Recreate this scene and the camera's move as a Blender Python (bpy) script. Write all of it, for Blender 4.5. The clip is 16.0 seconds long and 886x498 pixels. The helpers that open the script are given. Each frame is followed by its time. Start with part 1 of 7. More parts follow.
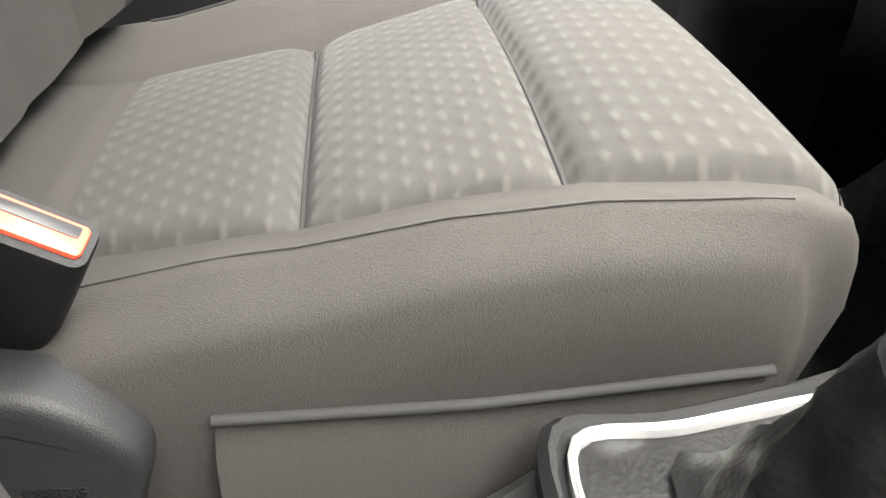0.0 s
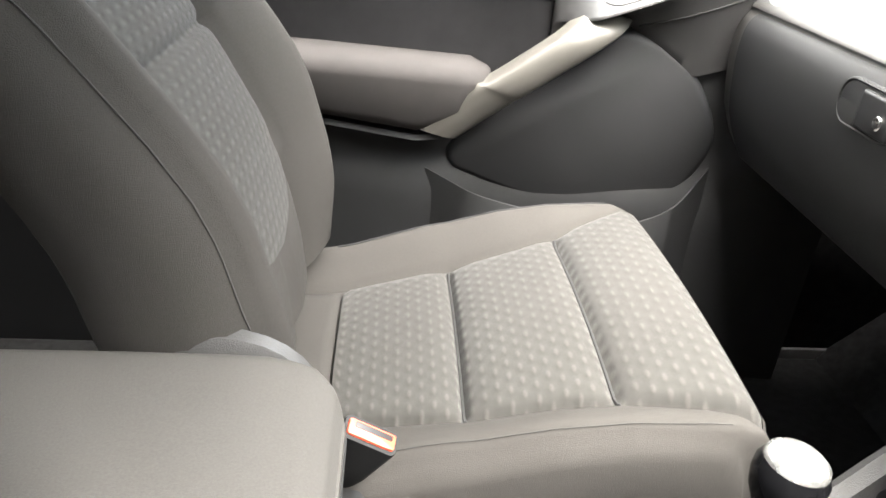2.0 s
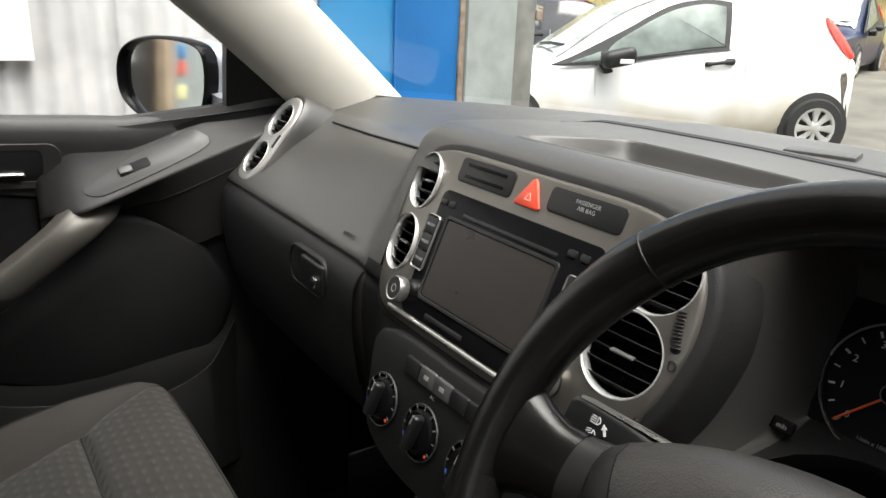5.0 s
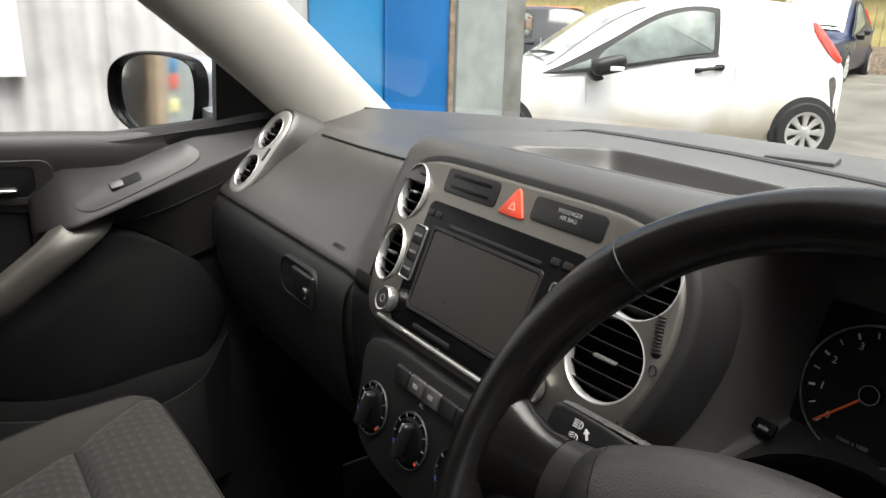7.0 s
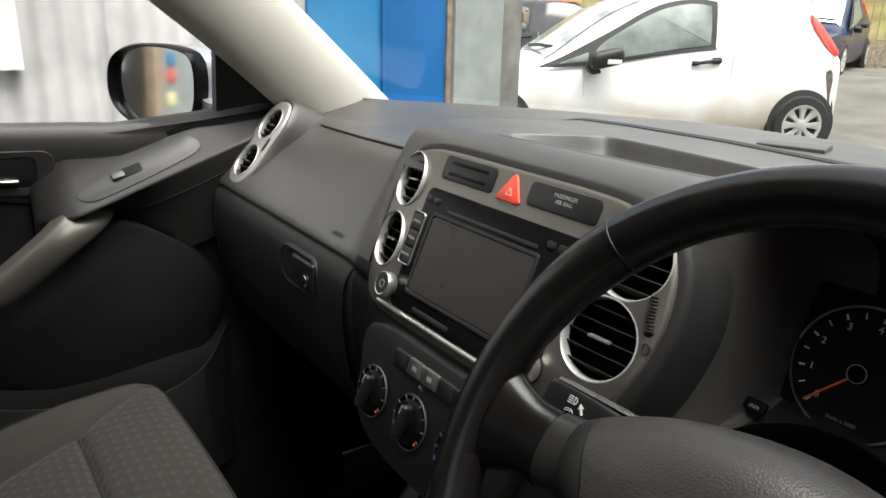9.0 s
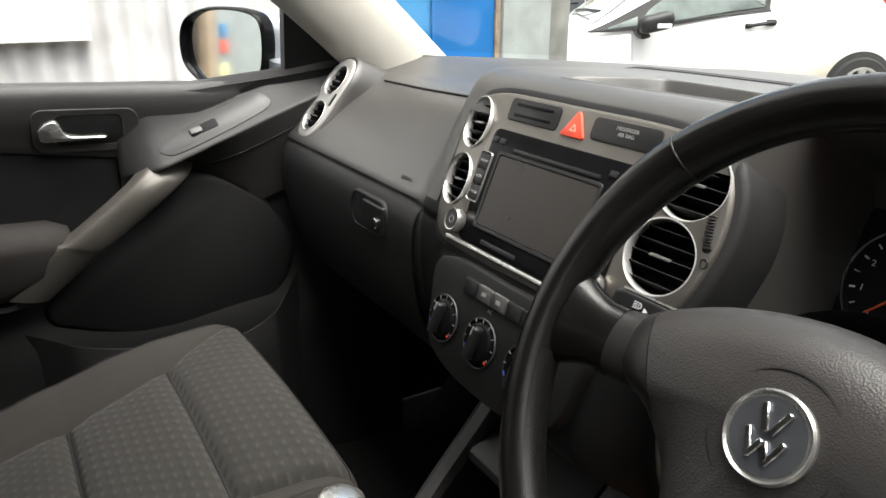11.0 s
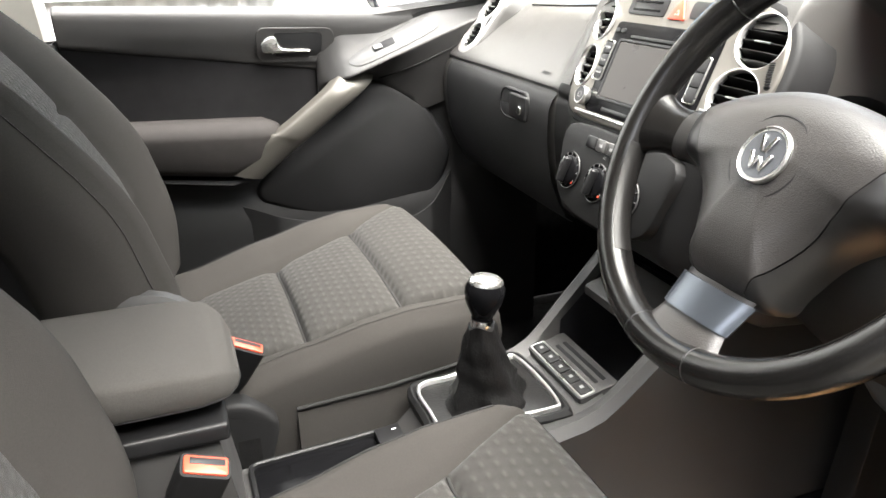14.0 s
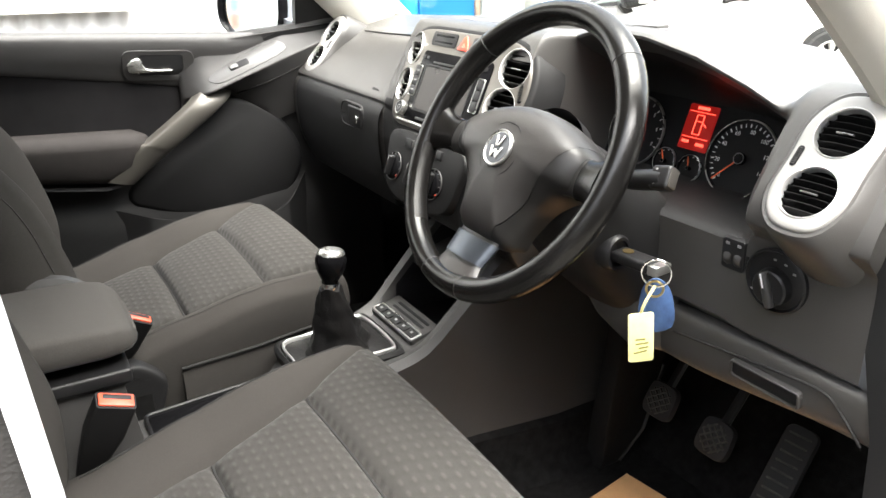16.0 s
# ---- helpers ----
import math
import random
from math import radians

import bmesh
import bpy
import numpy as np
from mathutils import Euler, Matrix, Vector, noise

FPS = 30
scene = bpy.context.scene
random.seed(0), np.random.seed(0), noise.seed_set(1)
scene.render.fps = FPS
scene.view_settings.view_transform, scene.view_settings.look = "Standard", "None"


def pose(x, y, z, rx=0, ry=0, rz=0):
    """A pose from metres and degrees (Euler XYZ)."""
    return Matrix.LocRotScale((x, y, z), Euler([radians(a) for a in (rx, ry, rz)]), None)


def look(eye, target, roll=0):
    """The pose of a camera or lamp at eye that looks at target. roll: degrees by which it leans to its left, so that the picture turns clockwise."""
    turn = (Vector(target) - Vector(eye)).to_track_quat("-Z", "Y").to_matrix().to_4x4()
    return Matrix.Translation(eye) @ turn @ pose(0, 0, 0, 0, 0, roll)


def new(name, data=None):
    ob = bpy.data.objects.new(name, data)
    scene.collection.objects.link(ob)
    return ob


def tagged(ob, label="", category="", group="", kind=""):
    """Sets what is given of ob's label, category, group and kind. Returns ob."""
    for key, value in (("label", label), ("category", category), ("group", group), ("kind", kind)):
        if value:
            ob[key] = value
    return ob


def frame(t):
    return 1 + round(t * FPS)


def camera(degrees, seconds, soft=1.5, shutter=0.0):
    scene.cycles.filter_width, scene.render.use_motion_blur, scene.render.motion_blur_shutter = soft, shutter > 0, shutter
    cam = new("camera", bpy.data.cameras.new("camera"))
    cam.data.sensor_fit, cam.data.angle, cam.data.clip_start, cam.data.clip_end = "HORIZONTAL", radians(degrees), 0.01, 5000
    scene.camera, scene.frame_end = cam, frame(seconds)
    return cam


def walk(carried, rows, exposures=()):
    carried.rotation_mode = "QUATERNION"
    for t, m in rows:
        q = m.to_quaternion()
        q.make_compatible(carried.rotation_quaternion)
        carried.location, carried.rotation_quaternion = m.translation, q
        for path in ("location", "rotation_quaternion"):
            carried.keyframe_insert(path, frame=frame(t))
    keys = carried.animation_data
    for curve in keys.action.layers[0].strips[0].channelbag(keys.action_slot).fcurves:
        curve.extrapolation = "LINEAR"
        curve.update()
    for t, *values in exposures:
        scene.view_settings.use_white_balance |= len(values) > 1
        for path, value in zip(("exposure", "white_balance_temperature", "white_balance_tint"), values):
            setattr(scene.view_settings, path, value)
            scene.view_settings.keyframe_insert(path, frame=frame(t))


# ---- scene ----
cam = camera(62.0, 16.0)
PATH = [
    (0, (0.065, -0.149, 0.529), (0.321, 1.482, -0.6), 4.8),
    (0.5, (0.022, -0.202, 0.583), (0.094, 1.429, -0.573), 1.9),
    (1, (-0.024, -0.25, 0.661), (0.018, 1.401, -0.466), 3.4),
    (1.5, (-0.046, -0.305, 0.743), (-0.005, 1.406, -0.292), 4.2),
    (2, (-0.05, -0.375, 0.805), (0.104, 1.382, -0.137), 4.4),
    (2.5, (-0.012, -0.401, 0.847), (0.477, 1.312, -0.063), 3.8),
    (3, (0.019, -0.453, 0.886), (0.802, 1.237, 0.156), 3.2),
    (3.5, (0.064, -0.449, 0.906), (1.023, 1.173, 0.236), 3.1),
    (4, (0.083, -0.454, 0.916), (1.139, 1.125, 0.288), 3.4),
    (6.5, (0.09, -0.474, 0.919), (1.174, 1.091, 0.306), 1.8),
    (7, (0.089, -0.477, 0.922), (1.181, 1.088, 0.325), 1.6),
    (7.5, (0.081, -0.48, 0.924), (1.172, 1.093, 0.343), 1.6),
    (8, (0.082, -0.485, 0.921), (1.179, 1.078, 0.326), 1.4),
    (10.5, (0.055, -0.504, 0.912), (1.124, 1.059, 0.269), 1.3),
    (11, (0.025, -0.53, 0.899), (1.007, 1.073, 0.215), 0.2),
    (11.5, (-0.02, -0.56, 0.888), (0.778, 1.13, 0.174), -0.6),
    (12, (-0.063, -0.617, 0.876), (0.42, 1.186, 0.159), 1.1),
    (12.5, (-0.071, -0.686, 0.854), (0.169, 1.152, 0.104), 1.0),
    (13, (-0.081, -0.745, 0.842), (0.13, 1.098, 0.094), -0.2),
    (13.5, (-0.085, -0.773, 0.842), (0.32, 1.033, 0.083), -0.0),
    (14, (-0.105, -0.787, 0.84), (0.532, 0.957, 0.097), -1.0),
    (14.5, (-0.117, -0.809, 0.863), (0.682, 0.879, 0.149), -2.7),
    (15, (-0.106, -0.892, 0.89), (0.78, 0.759, 0.192), -1.4),
    (15.5, (-0.114, -1.01, 0.889), (0.817, 0.608, 0.173), 0.2),
    (16, (-0.183, -1.058, 0.902), (0.777, 0.537, 0.169), 0.0),
]
EXPOSURES = [
    (0.0, 4.35), (0.5, 4.45), (1.0, 4.45), (1.5, 4.65), (2.0, 4.7), (2.6, 4.1), (3.0, 3.7), (3.5, 2.6), (4.0, 1.75), (4.6, 1.68), (6.6, 1.75), (7.4, 1.55), (10.3, 1.5), (11.0, 2.0), (12.0, 3.2), (12.5, 3.7), (13.0, 3.75), (14.0, 3.75), (15.0, 3.5), (16.0, 3.25),
]
walk(cam, [(t, look(eye, target, roll)) for t, eye, target, roll in PATH], EXPOSURES)

# ---- world and sun: a bright overcast day ----
world = bpy.data.worlds.new("overcast")
scene.world = world
world.use_nodes = True
wn = world.node_tree.nodes
wl = world.node_tree.links
sky = wn.new("ShaderNodeTexSky")
sky.sky_type, sky.sun_disc = "NISHITA", False
sky.sun_elevation, sky.sun_rotation = radians(72), radians(190)
sky.air_density, sky.dust_density, sky.ozone_density = 1.0, 3.0, 1.0
soft_sky = wn.new("ShaderNodeHueSaturation")
soft_sky.inputs["Saturation"].default_value = 0.22
wl.new(sky.outputs[0], soft_sky.inputs["Color"])
wl.new(soft_sky.outputs[0], wn["Background"].inputs["Color"])
wn["Background"].inputs["Strength"].default_value = 0.15
sun = new("sun", bpy.data.lights.new("sun", "SUN"))
sun.data.energy, sun.data.angle, sun.data.color = 2.9, radians(62), (1.0, 0.955, 0.885)
sun.matrix_world = look((0.9, -1.6, 5.8), (0, 0, 0))


# ---- materials ----
def mat(name, color, rough=0.5, metal=0.0, vary=0.12, vscale=14.0, grain=0.0, gscale=500.0, kind="noise", coat=0.0, spec=0.5, depth=0.001):
    m = bpy.data.materials.new(name)
    m.use_nodes = True
    n, l = m.node_tree.nodes, m.node_tree.links
    b = n["Principled BSDF"]
    co = n.new("ShaderNodeTexCoord")
    ns = n.new("ShaderNodeTexNoise")
    ns.inputs["Scale"].default_value, ns.inputs["Detail"].default_value = vscale, 5
    l.new(co.outputs["Object"], ns.inputs["Vector"])
    ramp = n.new("ShaderNodeMapRange")
    ramp.inputs["To Min"].default_value, ramp.inputs["To Max"].default_value = 1 - vary, 1 + vary
    ramp.inputs["From Min"].default_value, ramp.inputs["From Max"].default_value = 0.3, 0.7
    l.new(ns.outputs["Fac"], ramp.inputs["Value"])
    mul = n.new("ShaderNodeVectorMath")
    mul.operation = "SCALE"
    mul.inputs[0].default_value = color[:3]
    l.new(ramp.outputs[0], mul.inputs["Scale"])
    l.new(mul.outputs[0], b.inputs["Base Color"])
    rr_ = n.new("ShaderNodeMapRange")
    rr_.inputs["To Min"].default_value, rr_.inputs["To Max"].default_value = max(0.02, rough - 0.07), min(1, rough + 0.07)
    l.new(ns.outputs["Fac"], rr_.inputs["Value"])
    l.new(rr_.outputs[0], b.inputs["Roughness"])
    b.inputs["Metallic"].default_value = metal
    b.inputs["Coat Weight"].default_value = coat
    b.inputs["Specular IOR Level"].default_value = spec
    if grain:
        if kind == "voronoi":
            g = n.new("ShaderNodeTexVoronoi")
            g.feature = "F1"
            out = g.outputs["Distance"]
        else:
            g = n.new("ShaderNodeTexNoise")
            g.inputs["Detail"].default_value = 3
            out = g.outputs["Fac"]
        g.inputs["Scale"].default_value = gscale
        l.new(co.outputs["Object"], g.inputs["Vector"])
        bump = n.new("ShaderNodeBump")
        bump.inputs["Strength"].default_value, bump.inputs["Distance"].default_value = grain, depth
        l.new(out, bump.inputs["Height"])
        l.new(bump.outputs[0], b.inputs["Normal"])
    return m


def knit(name, color, lift, pitch=0.021):
    """Seat cloth with staggered rows of small raised tufts."""
    m = mat(name, color, 0.9, vary=0.1, vscale=9, spec=0.2)
    n, l = m.node_tree.nodes, m.node_tree.links
    b = n["Principled BSDF"]
    co = n.new("ShaderNodeUVMap")
    sep = n.new("ShaderNodeSeparateXYZ")
    l.new(co.outputs[0], sep.inputs[0])

    def op(kind, a, c=None, d=None):
        k = n.new("ShaderNodeMath")
        k.operation = kind
        for i, v in enumerate((a, c, d)):
            if v is None:
                continue
            if isinstance(v, (int, float)):
                k.inputs[i].default_value = v
            else:
                l.new(v, k.inputs[i])
        return k.outputs[0]

    u = op("DIVIDE", sep.outputs[0], pitch * 0.64)
    v = op("DIVIDE", sep.outputs[1], pitch)
    row = op("FLOOR", u)
    shift = op("MULTIPLY", op("MODULO", op("ABSOLUTE", row), 2.0), 0.5)
    fu = op("SUBTRACT", op("FRACT", u), 0.5)
    fv = op("SUBTRACT", op("FRACT", op("ADD", v, shift)), 0.5)
    du = op("MULTIPLY", fu, 1.55)
    dv = op("MULTIPLY", fv, 1.12)
    dist = op("SQRT", op("ADD", op("MULTIPLY", du, du), op("MULTIPLY", dv, dv)))
    hump = n.new("ShaderNodeMapRange")
    hump.interpolation_type = "SMOOTHSTEP"
    hump.inputs["From Min"].default_value, hump.inputs["From Max"].default_value = 0.42, 0.10
    l.new(dist, hump.inputs["Value"])
    weave = n.new("ShaderNodeTexNoise")
    weave.inputs["Scale"].default_value, weave.inputs["Detail"].default_value = 650, 2
    puff = n.new("ShaderNodeMapRange")
    puff.interpolation_type = "SMOOTHSTEP"
    puff.inputs["From Min"].default_value, puff.inputs["From Max"].default_value = 0.62, 0.0
    wide = op("SQRT", op("ADD", op("MULTIPLY", fu, fu), op("MULTIPLY", fv, fv)))
    l.new(wide, puff.inputs["Value"])
    height = op("ADD", op("ADD", op("MULTIPLY", puff.outputs[0], 0.75), op("MULTIPLY", hump.outputs[0], 0.5)), op("MULTIPLY", weave.outputs["Fac"], 0.25))
    bump = n.new("ShaderNodeBump")
    bump.inputs["Strength"].default_value, bump.inputs["Distance"].default_value = 0.5, 0.0018
    l.new(height, bump.inputs["Height"])
    l.new(bump.outputs[0], b.inputs["Normal"])
    mix = n.new("ShaderNodeMix")
    mix.data_type = "RGBA"
    mix.inputs[6].default_value = (*color, 1)
    mix.inputs[7].default_value = (*lift, 1)
    l.new(op("MULTIPLY", hump.outputs[0], op("ADD", weave.outputs["Fac"], 0.25)), mix.inputs[0])
    l.new(mix.outputs[2], b.inputs["Base Color"])
    b.inputs["Sheen Weight"].default_value = 0.06
    return m


def pane_mat(name, tint=(0.95, 0.97, 0.96), gloss=0.035):
    m = bpy.data.materials.new(name)
    m.use_nodes = True
    n, l = m.node_tree.nodes, m.node_tree.links
    n.clear()
    o, tr, gl, mx = (n.new("ShaderNode" + k) for k in ("OutputMaterial", "BsdfTransparent", "BsdfGlossy", "MixShader"))
    tr.inputs[0].default_value = (*tint, 1)
    gl.inputs["Roughness"].default_value = 0.02
    mx.inputs[0].default_value = gloss
    l.new(tr.outputs[0], mx.inputs[1])
    l.new(gl.outputs[0], mx.inputs[2])
    l.new(mx.outputs[0], o.inputs[0])
    return m


def glow(name, color, power):
    m = bpy.data.materials.new(name)
    m.use_nodes = True
    b = m.node_tree.nodes["Principled BSDF"]
    b.inputs["Base Color"].default_value = (*[c * 0.3 for c in color], 1)
    b.inputs["Emission Color"].default_value = (*color, 1)
    b.inputs["Emission Strength"].default_value = power
    return m


def road_dirt(m):
    """Splashed brown road dirt in blotches along the foot of a car body."""
    n, l = m.node_tree.nodes, m.node_tree.links
    b = n["Principled BSDF"]
    co, sep, ns, mp, ad, mx = (n.new("ShaderNode" + k) for k in ("TexCoord", "SeparateXYZ", "TexNoise", "MapRange", "Math", "Mix"))
    ns.inputs["Scale"].default_value, ns.inputs["Detail"].default_value = 1.3, 8
    l.new(co.outputs["Object"], sep.inputs[0])
    l.new(co.outputs["Object"], ns.inputs["Vector"])
    ad.operation = "MULTIPLY_ADD"
    ad.inputs[1].default_value = -0.86
    l.new(sep.outputs["Z"], ad.inputs[0])
    l.new(ns.outputs["Fac"], ad.inputs[2])
    mp.inputs["From Min"].default_value, mp.inputs["From Max"].default_value = 0.0, 0.30
    mp.inputs["To Max"].default_value = 0.62
    l.new(ad.outputs[0], mp.inputs["Value"])
    mx.data_type = "RGBA"
    l.new(mp.outputs[0], mx.inputs[0])
    l.new(b.inputs["Base Color"].links[0].from_socket, mx.inputs[6])
    mx.inputs[7].default_value = (0.36, 0.295, 0.155, 1)
    l.new(mx.outputs[2], b.inputs["Base Color"])
    return m


